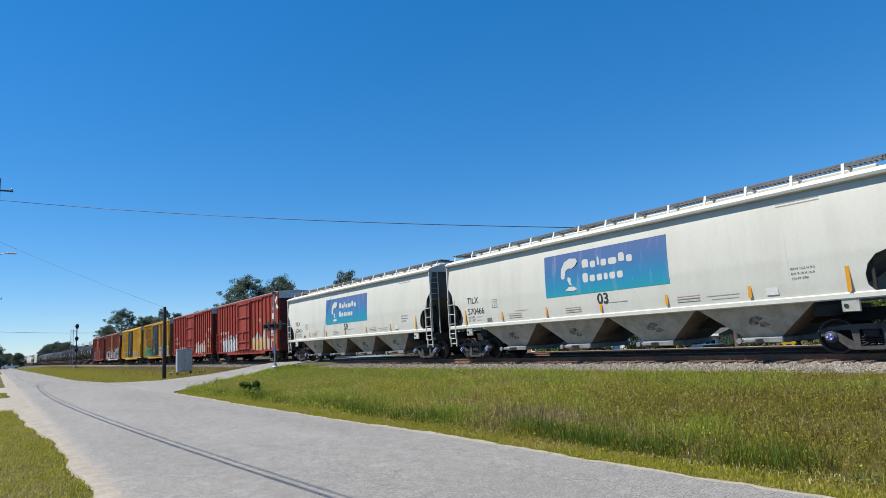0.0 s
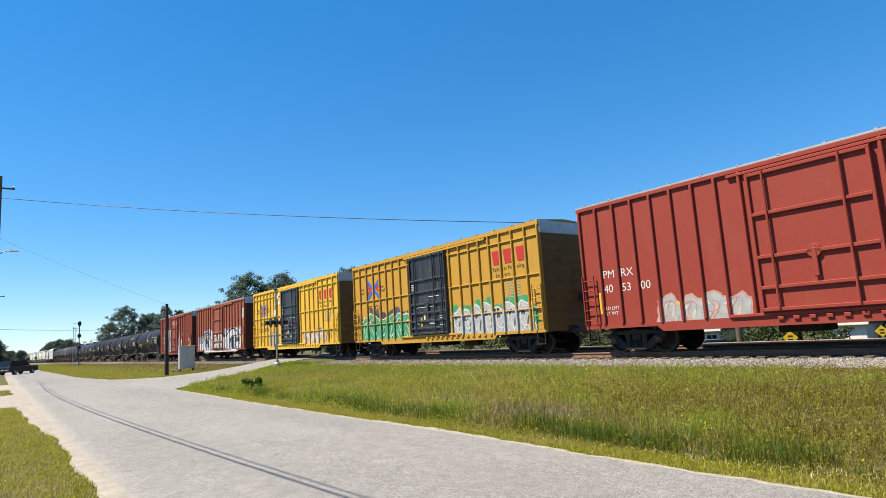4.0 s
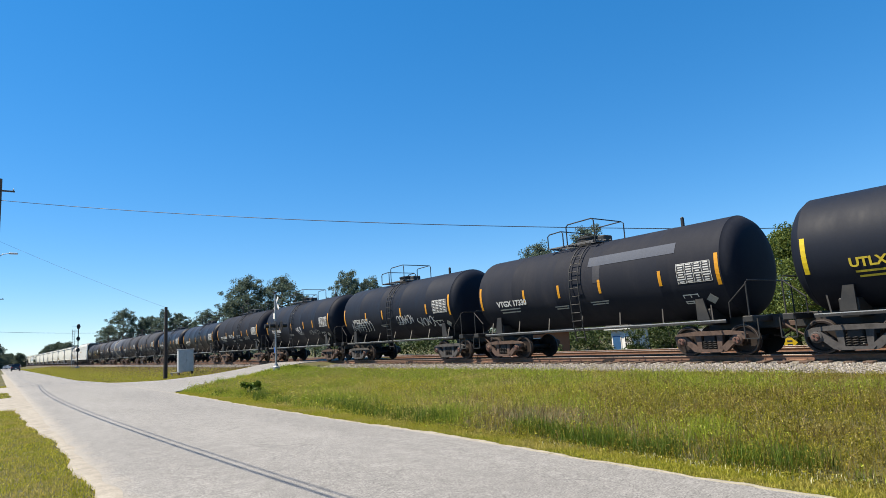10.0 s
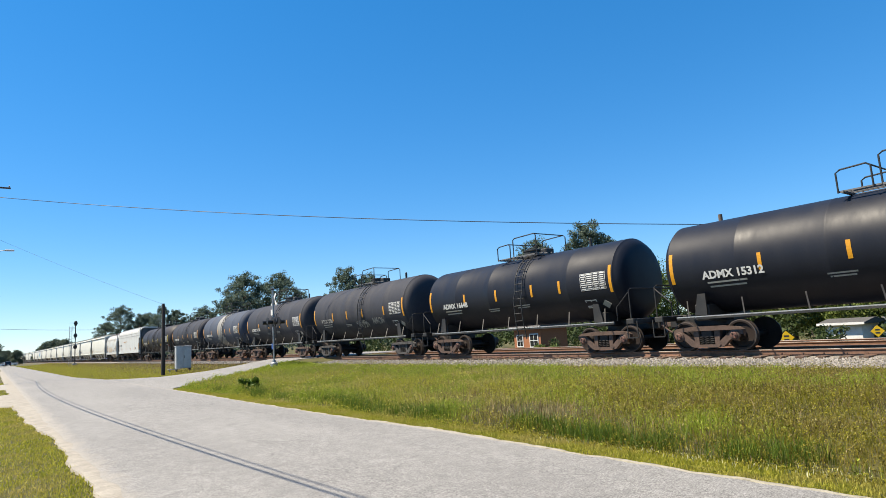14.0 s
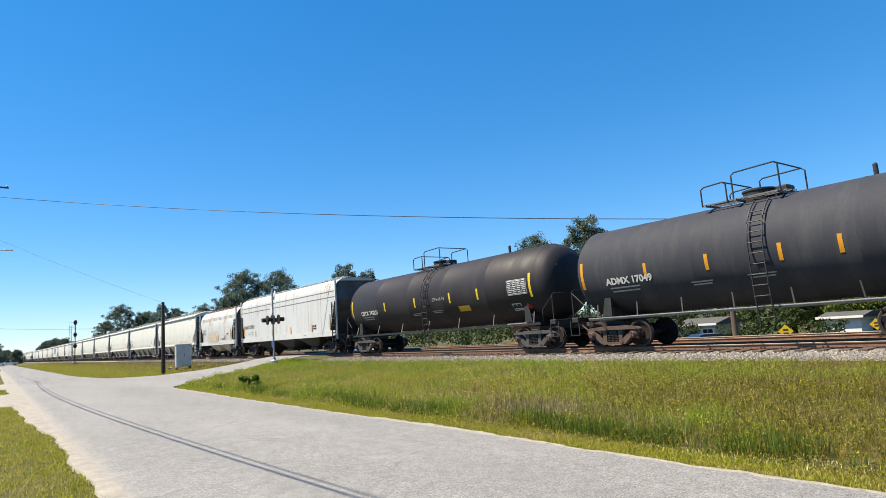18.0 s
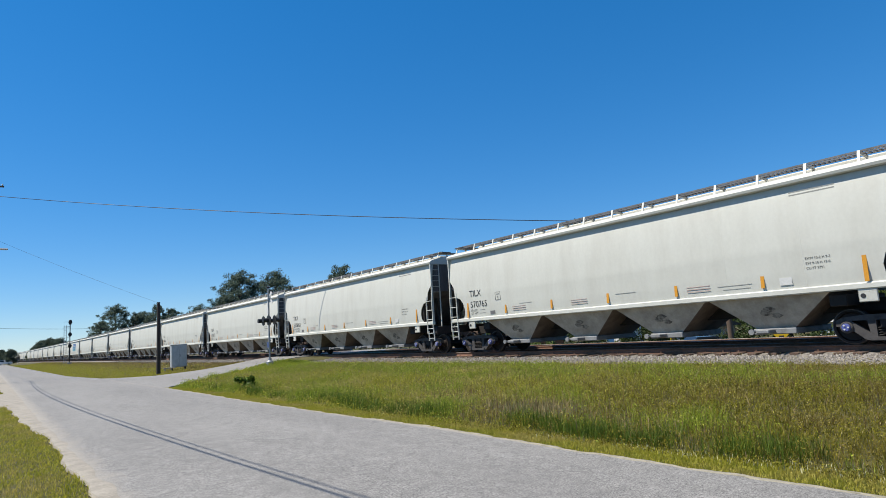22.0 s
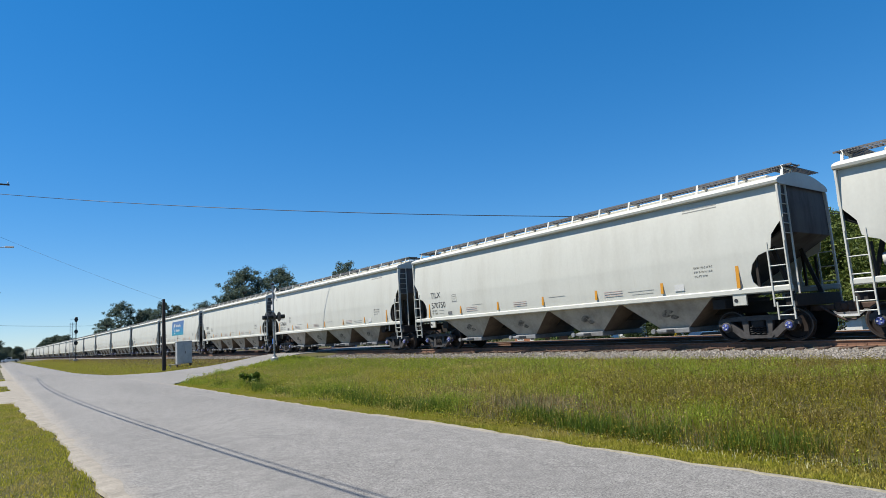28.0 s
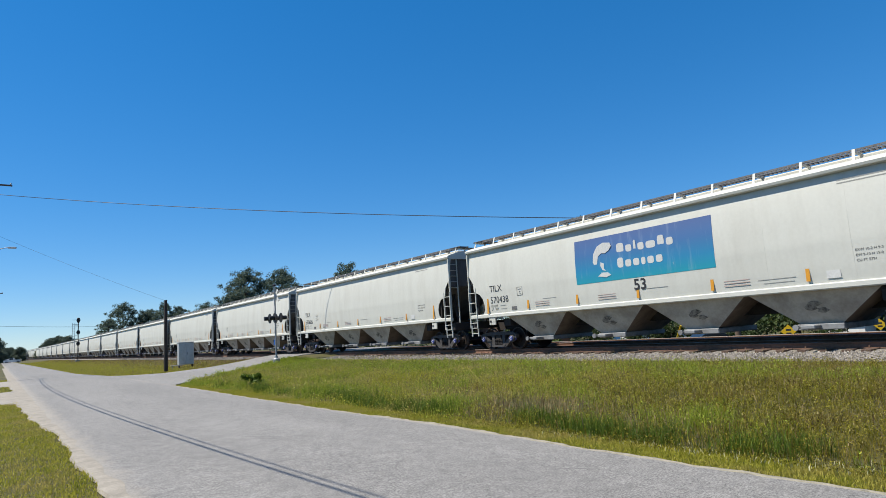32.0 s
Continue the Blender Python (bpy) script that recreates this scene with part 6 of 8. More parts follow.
    dome = Form().lathe([(top - 0.05, 0.45), (top + 0.22, 0.45), (top + 0.25, 0.48), (top + 0.30, 0.48), (top + 0.34, 0.3)], 20, "z", (0, lad + 0.45, 0))
    dome.box((0, lad - 0.3, top + 0.12), (0.5, 0.35, 0.3), 0.04)
    part("manway", dome, BLACK if letters != "CBTX" else TANK_BROWN, car, smooth=35)
    part("vent", Form().lathe([(top, 0.06), (top + 0.3, 0.06), (top + 0.34, 0.03)], 10, "z", (0, -L * 0.27, 0)), BLACK, car, smooth=35)
    la = Form()
    ang = [(-0.05 + 0.12 * k) for k in range(10)]
    for y in (0.0, 0.42):
        pts = [(-1.5, y, 0.62), (-1.62, y, 1.2), (-1.68, y, 2.2)] + [(-(TANK_R + 0.1) * math.cos(a), y, TANK_Z + (TANK_R + 0.1) * math.sin(a)) for a in ang]
        la.tube(pts, 0.024, 6)
    for k in range(11):
        z = 0.75 + 0.30 * k
        a = math.asin(max(-1, min(1, (z - TANK_Z) / (TANK_R + 0.1)))) if z > 2.2 else None
        x = -(TANK_R + 0.1) * math.cos(a) if a is not None else -1.68 + (0.15 if z < 1.1 else 0)
        la.tube([(x, 0, z), (x, 0.42, z)], 0.016, 6)
    part("ladder", la, BLACK, car, at=pose(0, lad - 0.2, 0), smooth=40)
    if frame:
        truck(car, -L / 2 + 1.95, frame, "rust")
        truck(car, L / 2 - 1.95, frame, "rust")
    couplers(car, -L / 2 - 0.2, L / 2 + 0.2)
    # air reservoir on the front platform
    if letters == "UTLX":
        part("air_reservoir", Form().lathe([(-0.5, 0.1), (-0.46, 0.2), (0.46, 0.2), (0.5, 0.1)], 16, "y"), BLACK, car, at=pose(-1.15, -L / 2 + 1.6, 1.42), smooth=40)
    # strips: tall at both shell ends, short between
    st_mat = strip or AMBER
    for y in (-half + 0.1, half - 0.1):
        part("reflective_strip", curved_patch(y, 2.58, 0.12, 0.95), st_mat, car)
    for y in (half * q for q in ((-0.63, -0.19, 0.16, 0.5) if letters == "VTGX" else (-0.55, -0.28, 0.11, 0.5))):
        part("reflective_strip", curved_patch(y, 2.5, 0.11, 0.48, 0.007), st_mat, car)
    # marks
    shell_text(letters + " " + number, 0.23, ink, car, half - 1.1, 2.17)
    rows = Form()
    for yy, zz, w, h in [(half - 1.8, 2.05, 1.2, 0.05), (half - 1.8, 1.93, 1.1, 0.05), (0.9, 1.95, 0.7, 0.04), (0.9, 1.87, 0.6, 0.04), (-0.9, 1.98, 0.8, 0.04), (-0.9, 1.90, 0.7, 0.04)]:
        rows.add(*[(g.v, g.f) for g in [curved_patch(yy, zz, w, h, 0.005, 1)]][0])
    tagged(part("small_print", rows, FAINT if ink is not YELLOW_INK else YELLOW_INK, car), kind="stuff")
    py = -half + 0.86
    pan = part("data_panel", curved_patch(py, 2.56, 1.15, 0.62, 0.006), PANEL_DARK, car, "dark panel of tabled white print")
    cells = Form()
    rng = random.Random(number)
    for r in range(8):
        for c in range(4):
            g = curved_patch(py + 0.42 - 0.28 * c, 2.825 - 0.074 * r, 0.235 * rng.uniform(0.55, 1), 0.034, 0.009, 1)
            cells.add(g.v, g.f)
    for c in range(5):
        g = curved_patch(py + 0.56 - 0.28 * c, 2.56, 0.014, 0.6, 0.009, 3)
        cells.add(g.v, g.f)
    for z in (2.262, 2.862):
        g = curved_patch(py, z, 1.13, 0.014, 0.009, 1)
        cells.add(g.v, g.f)
    tagged(part("tabled_print", cells, WHITE_INK, pan), kind="stuff")
    fr2 = Form()
    for yy, zz, w, h in [(py + 0.3, 1.78 + 0.12, 0.5, 0.03), (py + 0.3, 1.78 - 0.14, 0.5, 0.03), (py + 0.06, 1.78, 0.03, 0.28), (py + 0.54, 1.78, 0.03, 0.28), (py + 0.3, 1.78, 0.03, 0.28), (py + 0.3, 1.7, 0.46, 0.03)]:
        g = curved_patch(yy, zz, w, h, 0.006, 1)
        fr2.add(g.v, g.f)
    tagged(part("framed_stencil", fr2, WHITE_INK, car), kind="stuff")
    di = Form().slab([(0, 0.19), (0.19, 0), (0, -0.19), (-0.19, 0)], "x", -0.006, 0.0)
    part("diamond_placard", di, RED_MARK if letters == "CBTX" else FAINT, car, "diamond hazard placard in a holder", pose(tank_pt(0, 1.72, 0.03), py - 0.35, 1.72, 0, -35, 0))
    e2 = Form()
    for k in range(4):
        e2.box((0, -half - head + 0.02, 3.3 - 0.11 * k), (0.55 - 0.1 * (k % 2), 0.02, 0.05))
    tagged(part("end_print", e2, FAINT, car, at=pose(-0.55, 0.1, 0)), kind="stuff")
    if band:
        b = Form().lathe([(band[0], TANK_R + 0.003), (band[1], TANK_R + 0.003)], 48, "y", (0, 0, TANK_Z))
        b.f = b.f[:-2]
        b.m = b.m[:-2]
        part("bleached_band", b, TANK_BAND if letters == "ADMX" else STAIN_BAND, car, "pale bleached band round the tank", smooth=35)
    for mat, seed, y, z, w, h, n, width in tags:
        f = Form()
        for o in scribble(seed, y, z, w, h, n, width):
            verts = [(tank_pt(u, v, 0.010), u, v) for u, v in o]
            k = len(verts) // 2
            f.add(verts, [(i, i + 1, 2 * k - 2 - i, 2 * k - 1 - i) for i in range(k - 1)])
        part("spray_tag", f, mat, car, "loose spray-painted strokes")
    return place(car, front, rear)


def build_tanks():
    ends = [148.4, 163.6, 176.85, 189.8, 203.0, 216.1, 229.7, 242.9, 256.0, 269.2, 282.3, 295.4, 313.2]
    ladders = {0: 0.5, 1: 0.0, 2: 0.0, 3: 0.42, 11: -0.15}
    spec = [
        (TANK_BLACK, "UTLX", "671023", "black tank car with yellow lettering and a stained middle", YELLOW_INK, "grey", (-0.35, 0.35), (), YELLOW_STRIP),
        (TANK_WORN, "VTGX", "17330", "worn black tank car with white lettering", WHITE_INK, "rust", None, (), None),
        (TANK_BLACK, "VTGX", "17157", "black tank car with white spray-painted tags", WHITE_INK, "grey", None, ((TAG_WHITE, 101, 3.4, 1.95, 2.4, 0.6, 8, 0.05), (TAG_WHITE, 102, -1.3, 2.1, 1.5, 0.5, 6, 0.06), (TAG_WHITE, 103, -3.2, 1.9, 1.6, 0.5, 6, 0.06)), None),
        (TANK_BLACK, "TILX", "170652", "black tank car with small scratched tags", WHITE_INK, "rust", None, ((TAG_WHITE, 105, -0.6, 2.2, 0.8, 0.4, 3, 0.08), (FAINT, 106, -3.0, 1.95, 1.6, 0.3, 6, 0.04)), None),
        (TANK_WORN, "TILX", "170676", "black tank car with white spray-painted tags beside the ladder", WHITE_INK, "rust", None, ((TAG_WHITE, 107, 1.3, 2.3, 1.4, 0.36, 6, 0.055), (TAG_WHITE, 108, -0.6, 2.25, 0.8, 0.28, 4, 0.05), (FAINT, 109, -2.6, 2.05, 1.3, 0.3, 6, 0.05)), None),
        (TANK_GLOSS, "ADMX", "15312", "clean glossy black tank car", WHITE_INK, "rust", None, (), None),
        (TANK_GLOSS, "ADMX", "16648", "clean glossy black tank car with white lettering", WHITE_INK, "rust", None, (), None),
        (TANK_GREY, "VTGX", "2786", "sooty grey tank car with faint lettering", FAINT, "grey", None, ((FAINT, 111, -0.8, 1.9, 1.3, 0.5, 5, 0.06), (FAINT, 112, -2.6, 2.0, 1.2, 0.4, 5, 0.06)), None),
        (TANK_GREY, "ADMX", "16150", "dull grey-black tank car", WHITE_INK, "rust", None, (), None),
        (TANK_BLUE, "ADMX", "19134", "blue-grey tank car with a bleached white band", WHITE_INK, "rust", (-0.9, 0.85), (), None),
        (TANK_GREY, "ADMX", "17049", "dull grey-black tank car with a stained shell", WHITE_INK, "rust", None, (), None),
        (TANK_BROWN, "CBTX", "743221", "long brown-black tank car with yellow strips", WHITE_INK, "grey", None, (), YELLOW_STRIP)]
    global TANK_R, TANK_Z
    for k, (mat, a, b, lab, ink, frame_kind, band, tags, strip) in enumerate(spec):
        TANK_R, TANK_Z = (1.45, 2.60) if k in (5, 6) else (1.58, 2.70)
        car = tank_car(ends[k], ends[k + 1], mat, a, b, lab, ink, frame_kind, band, tags, strip, ladders.get(k, -0.95), 7.5 if k == 11 else 0.0, 0.85 if k == 11 else 0.34 if k in (5, 6) else 0.42)
        if b == "17330":
            part("repainted_patch", curved_patch(-2.3, 3.42, 3.5, 0.34, 0.007), TANK_BLUE, car, "long grey repainted patch")
            part("repainted_patch", curved_patch(-0.95, 2.95, 0.32, 0.6, 0.007), TANK_GREY, car)
        if a == "UTLX":
            part("yellow_placard", curved_patch(-0.95, 2.78, 0.62, 0.26, 0.008), YELLOW_STRIP, car)
            shell_text("PHTHALIC ANHYDRIDE", 0.15, YELLOW_INK, car, -3.75, 3.02, "commodity_name")
        if a == "CBTX":
            part("orange_placard", curved_patch(-3.0, 1.95, 0.8, 0.24, 0.008), ORANGE_INK, car)
            shell_text("CP 6-11-14", 0.15, FAINT, car, -0.72, 2.45, "chalk_mark")


RUST_PALE = paint("pale_rust_wash", (0.43, 0.34, 0.215), (0.46, 0.43, 0.37), 0.8, scale=4, streak=(1, 1, 0.3), low=0.35, high=0.65)
RUST_DARK = paint("dark_rust", (0.20, 0.085, 0.04), (0.30, 0.15, 0.08), 0.85, scale=6, low=0.4, high=0.6)
SEAM_GREY = plain("grey_seam", (0.207, 0.2, 0.185), 0.7)


# -- two older white hoppers --
LONG_SIDE = [(1.4, 1.55), (3.95, 1.55), (4.2, 1.53), (4.4, 1.47), (4.55, 1.36), (4.62, 1.25)]
SHORT_SIDE = [(1.4, 1.52), (2.0, 1.58), (2.9, 1.60), (3.4, 1.55), (3.8, 1.43), (4.05, 1.30), (4.3, 1.08)]
LONG_CUT = [(1.5, 0.98), (3.7, 0.03), (4.7, 0.03)]
SHORT_CUT = [(1.5, 1.15), (1.7, 1.27), (2.0, 1.29), (2.3, 1.17), (2.7, 0.92), (3.1, 0.62), (3.5, 0.3), (3.8, 0.12), (4.4, 0.08)]


def old_hopper(front, rear, long_car):
    L = rear - front
    car = thing("covered_hopper_car", "long old white hopper with rust streaks and ribs" if long_car else "short old white hopper with rust streaks and spray paint", "hopper car", group="freight train")
    hx, top = 1.55, 4.62 if long_car else 4.30
    low = 1.16
    zs = [1.5, 1.7, 1.9, 2.1, 2.3, 2.5, 2.7, 2.9, 3.1, 3.3, 3.5, 3.7, 3.9, 4.05, 4.2, top - 0.12, top]
    for s in (-1, 1):
        f, rows, inner = Form(), [], []
        for z in zs:
            c = step(z, LONG_CUT if long_car else SHORT_CUT)
            x = step(z, LONG_SIDE if long_car else SHORT_SIDE)
            rows.append([(s * x, -L / 2 + c + (L - 2 * c) * k / 12, z) for k in range(13)])
            inner.append([(s * (x - 0.03), -L / 2 + c + (L - 2 * c) * k / 12, z) for k in range(13)])
        f.grid(rows).grid([r[::-1] for r in inner])
        for k in (0, 12):
            m = len(zs)
            f.add([r[k] for r in rows] + [r[k] for r in inner], [(i, i + 1, m + i + 1, m + i) for i in range(m - 1)])
        part("side_sheet", f, HOPPER_OLD, car, smooth=50)
        part("side_sill", Form().slab([(-L / 2, low + 0.1), (-L / 2 + 0.6, low), (L / 2 - 0.6, low), (L / 2, low + 0.1), (L / 2, low + 0.36), (-L / 2, low + 0.36)], "x", s * (hx - 0.07), s * (hx + 0.03)), HOPPER_OLD, car)
        for z in ((3.98, 3.62) if long_car else (3.72, 3.62, 3.52)):
            part("side_rib", Form().box((s * (step(z, LONG_SIDE if long_car else SHORT_SIDE) + 0.002), 0, z), (0.03, L - 0.1, 0.03)), SEAM_GREY, car)
        for k in range(8 if long_car else 4):
            y = -L / 2 + 2.2 + k * (L - 4.4) / (7 if long_car else 3)
            part("panel_seam", Form().grid([[(s * (step(z, LONG_SIDE if long_car else SHORT_SIDE) + 0.002), y + q, z) for q in (-0.012, 0.012)] for z in zs]), SEAM_GREY, car)
    rx = step(top, LONG_SIDE if long_car else SHORT_SIDE)
    prof = [(-rx, top - 0.02), (-rx + 0.2, top + 0.1), (0, top + 0.2), (rx - 0.2, top + 0.1), (rx, top - 0.02)]
    part("roof", Form().slab(prof, "y", -L / 2, L / 2), HOPPER_OLD, car)
    wk = Form()
    for x in (-0.85, -0.45):
        wk.box((x, 0, top + 0.24), (0.03, L, 0.04))
    for k in range(int(L / 0.14)):
        wk.box((-0.65, -L / 2 + 0.1 + k * 0.14, top + 0.24), (0.42, 0.04, 0.03))
    part("roof_walkway", wk, RUST_DARK if not long_car else GALV, car)
    br = Form().beam((-rx + 0.06, 0, top + 0.02), (-0.85, 0, top + 0.25), 0.07, 0.03, up=(1, 0, 0)).mesh("walkway_bracket", HOPPER_OLD)
    for k in range(12):
        part("walkway_bracket", br, None, car, at=pose(0, -L / 2 + 0.2 + k * (L - 0.4) / 11, 0))
    for e in (-1, 1):
        f = Form()
        a = [(-rx, 0.15, top), (rx, 0.15, top), (1.48, 0.15, 3.4), (-1.48, 0.15, 3.4), (1.45, 2.3, 1.3), (-1.45, 2.3, 1.3)]
        f.add(a, [(0, 1, 2, 3), (3, 2, 4, 5)])
        f.add([(x, y + 0.05, z) for x, y, z in a], [(3, 2, 1, 0), (5, 4, 2, 3)])
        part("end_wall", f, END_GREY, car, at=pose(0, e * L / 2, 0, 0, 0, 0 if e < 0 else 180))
        for s in (-1, 1):
            part("corner_post", Form().beam((s * (hx - 0.03), e * (L / 2 - 0.06), 0.95), (s * (hx - 0.03), e * (L / 2 - 0.06), top), 0.10), HOPPER_OLD, car)
            part("ladder", ladder_form(0.45, 0.75, 3.3, 6), HOPPER_OLD if not long_car else BLACK, car, at=pose(s * (hx + 0.05), e * (L / 2 - 0.3) - 0.22, 0))
    un = Form().box((0, 0, 0.98), (0.5, L - 0.3, 0.3))
    for e in (-1, 1):
        un.box((0, e * (L / 2 - 0.2), 1.1), (2.9, 0.3, 0.3), 0.02).box((0, e * (L / 2 - 1.9), 1.15), (2.7, 0.4, 0.3), 0.02)
    part("underframe", un, GRIME, car)
    n = 3 if long_car else 2
    w = (L - 5.2) / n
    for k in range(n):
        y = -L / 2 + 2.6 + w * (k + 0.5)
        f = Form()
        t = [(-1.45, -w / 2), (1.45, -w / 2), (1.45, w / 2), (-1.45, w / 2)]
        lo = [(-0.8, -0.45), (0.8, -0.45), (0.8, 0.45), (-0.8, 0.45)]
        f.add([(x, y + q, 1.3) for x, q in t] + [(x, y + q, 0.5) for x, q in lo], [(0, 1, 5, 4), (1, 2, 6, 5), (2, 3, 7, 6), (3, 0, 4, 7), (4, 5, 6, 7)])
        b = part("hopper_bay", f, GRIME if long_car else HOPPER_UNDER, car)
        part("outlet_gate", Form().box((0, y, 0.42), (1.9, 1.1, 0.18), 0.02), GRIME, b)
    truck(car, -L / 2 + 1.75, "dark", "rust")
    truck(car, L / 2 - 1.75, "dark", "rust")
    couplers(car, -L / 2 - 0.4, L / 2 + 0.4)
    x = -hx - (0.032 if not long_car else 0.001)
    tall = Form().box((0, 0, 0), (0.008, 0.13, 0.9), 0.002).mesh("reflective_strip", AMBER)
    short = Form().box((0, 0, 0), (0.008, 0.12, 0.5), 0.002).mesh("reflective_strip", AMBER)
    for y in ((-L / 2 + 0.9, L / 2 - 0.87) if long_car else (-L / 2 + 1.46, L / 2 - 1.4)):
        part("reflective_strip", tall, None, car, at=pose(x - 0.03, y, 2.1))
    for k in range(4 if long_car else 3):
        part("reflective_strip", short, None, car, at=pose(x - 0.03, -L / 2 + L / 5 * (k + 1) if long_car else (-2.85, -0.1, 2.0)[k], 1.78))
    rng = random.Random(5 + long_car)
    for k in range(26 if long_car else 18):
        y, h = rng.uniform(-L / 2 + 0.6, L / 2 - 0.6), rng.uniform(0.25, 1.7)
        streak = Form()
        side = LONG_SIDE if long_car else SHORT_SIDE
        wd = rng.uniform(0.008, 0.04)
        streak.grid([[(-step(z, side) - 0.004, y + q * wd * (1 - 0.7 * k2 / 8), z) for q in (-1, 1)] for k2, z in ((j, top - 0.01 - h * j / 8) for j in range(9))])
        part("rust_streak", streak, RUST_STAIN if k % 3 == 0 else RUST_PALE, car)
    # broad washes of rust under the roof seams, and rust along the sill
    for y, h, wd in ((L / 2 - 0.5, 1.2, 0.05), (L / 2 - 2.6, 0.9, 0.06), (-1.0, 0.8, 0.05), (-L / 2 + 1.2, 1.0, 0.06)) if long_car else ((4.55, 1.7, 0.10), (2.35, 2.0, 0.12), (1.95, 1.3, 0.20), (-2.5, 2.6, 0.09), (-2.75, 1.1, 0.16), (0.2, 0.9, 0.14)):
        side = LONG_SIDE if long_car else SHORT_SIDE
        for q, mat in ((1.3, RUST_PALE), (0.22, RUST_STAIN)):
            f = Form().grid([[(-step(z, side) - 0.006 - 0.003 * (q < 1), y + e * wd * q * (1 - 0.6 * j / 10) * (1 + 0.35 * math.sin(5 * j + 9 * e * y)), z) for e in (-1, 1)] for j, z in ((j, top - 0.01 - h * (1 if q > 1 else 0.8) * j / 10) for j in range(11))])
            part("rust_streak", f, mat, car)
    for k in range(14):
        y = rng.uniform(-L / 2 + 0.3, L / 2 - 0.3)
        part("rust_spot", Form().slab(blob(300 + k, y, low + rng.uniform(0.06, 0.34), rng.uniform(0.06, 0.3), rng.uniform(0.03, 0.08)), "x", -hx - 0.034, -hx - 0.03), RUST_PALE if k % 3 else RUST_STAIN, car)
    if long_car:
        part("rust_line", Form().slab([(4.1, 2.96), (1.5, 3.02), (1.5, 2.93), (2.6, 2.92), (4.1, 2.84)], "x", x - 0.012, x), RUST_STAIN, car, "long rust-edged scratch")
        for k in range(12):
            y0, h = 4.0 - 0.205 * k, 0.12 + 0.28 * rng.random()
            part("rust_streak", Form().add([(x - 0.006, y0 - 0.05, 2.93), (x - 0.006, y0 + 0.05, 2.93), (x - 0.006, y0 + 0.012, 2.93 - h), (x - 0.006, y0 - 0.012, 2.93 - h)], [(0, 1, 2, 3)]), RUST_PALE, car)
        lettering("NAHX", 0.3, INK, car, on_side(L / 2 - 0.98, 2.26, x - 0.01), "reporting_mark")
        lettering("58731", 0.3, INK, car, on_side(L / 2 - 2.3, 2.26, x - 0.01), "car_number")
        bars([(x - 0.006, L / 2 - 2.4, 1.95, 1.4, 0.025), (x - 0.006, L / 2 - 2.4, 1.83, 1.4, 0.025)], FAINT, car)
        part("stencil_board", Form().box((x - 0.006, -L / 2 + 3.2, 1.85), (0.008, 0.5, 0.36)), WHITE_INK, car, "white-framed black board")
        bars([(x - 0.012, -L / 2 + 3.2 + a, 1.85 + b, w, h) for a, b, w, h in ((0.12, 0.06, 0.2, 0.16), (-0.12, 0.06, 0.2, 0.16), (0, -0.1, 0.44, 0.1))], INK, car, "board_print")
    else:
        part("mark_board", Form().box((x - 0.008, L / 2 - 1.85, 2.62), (0.008, 0.85, 0.24)), FAINT, car)
        lettering("ACRX", 0.2, INK, car, on_side(L / 2 - 1.5, 2.54, x - 0.014), "reporting_mark")
        lettering("750042", 0.25, INK, car, on_side(L / 2 - 1.4, 2.2, x - 0.01), "car_number")
        piece(car, x - 0.012, 1.2, 1.95, 3.2, 0.95, 4, TAG_CREAM, TAG_SILVER, TAG_GOLD, 131, "washed-out tan and grey sprayed shapes")
        part("green_board", Form().box((x - 0.03, -1.9, 1.85), (0.01, 1.0, 0.26)), TAG_CREAM, car)
        bars([(x - 0.006, -3.2 - 0.18 * k, 2.1, 0.15, 0.12) for k in range(3)], INK, car)
    return place(car, front, rear)


POINTS = [(346.07 + 19.32 * k) for k in range(29)]
NUMBERS = {0: "570765", 1: "570803", 2: "570572", 3: "570612", 4: "570614", 5: "570750", 6: "570604", 7: "570756", 8: "570438", 9: "570605"}
DECALS = {8: "53"}


def build_train():
    for k, front in enumerate(POINTS):
        hopper_at(front, NUMBERS.get(k, ""), DECALS.get(k))
    hopper_at(23.77, "570431", "59")
    mark_hopper(hopper, "570466", "03")
    hopper.matrix_basis = pose(track_x(0), 4.45 + H_LEN / 2, RAIL_Z)
    HOPPERS.append((hopper, 4.45 + H_LEN / 2))
    build_boxcars()
    build_tanks()
    old_hopper(313.87, 331.85, True)
    old_hopper(333.17, 344.7, False)


build_train()


# ---- beside the line ----
POLE_WOOD = paint("weathered_pole_wood", (0.118, 0.085, 0.063), (0.067, 0.052, 0.041), 0.85, scale=4, streak=(4, 4, 0.3), grain=50, bump=0.4)
DARK_WOOD = paint("dark_pole_wood", (0.041, 0.031, 0.026), (0.022, 0.018, 0.016), 0.85, scale=4, streak=(4, 4, 0.3), grain=50, bump=0.4)
CABLE = plain("black_cable", (0.015, 0.015, 0.015), 0.6)
STEEL = paint("galvanised_pole", (0.333, 0.34, 0.348), (0.244, 0.244, 0.244), 0.45, 0.6, scale=6)
CABINET = paint("cabinet_aluminium", (0.459, 0.466, 0.474), (0.37, 0.37, 0.37), 0.4, 0.3, scale=3)
SIGN_YELLOW = plain("sign_yellow", (0.629, 0.407, 0.015), 0.4)
SIGNAL_BLACK = plain("signal_black", (0.009, 0.009, 0.011), 0.6)
LENS_RED = plain("red_lens", (0.222, 0.007, 0.007), 0.2)
GLASS = plain("dark_window_glass", (0.015, 0.018, 0.022), 0.08)
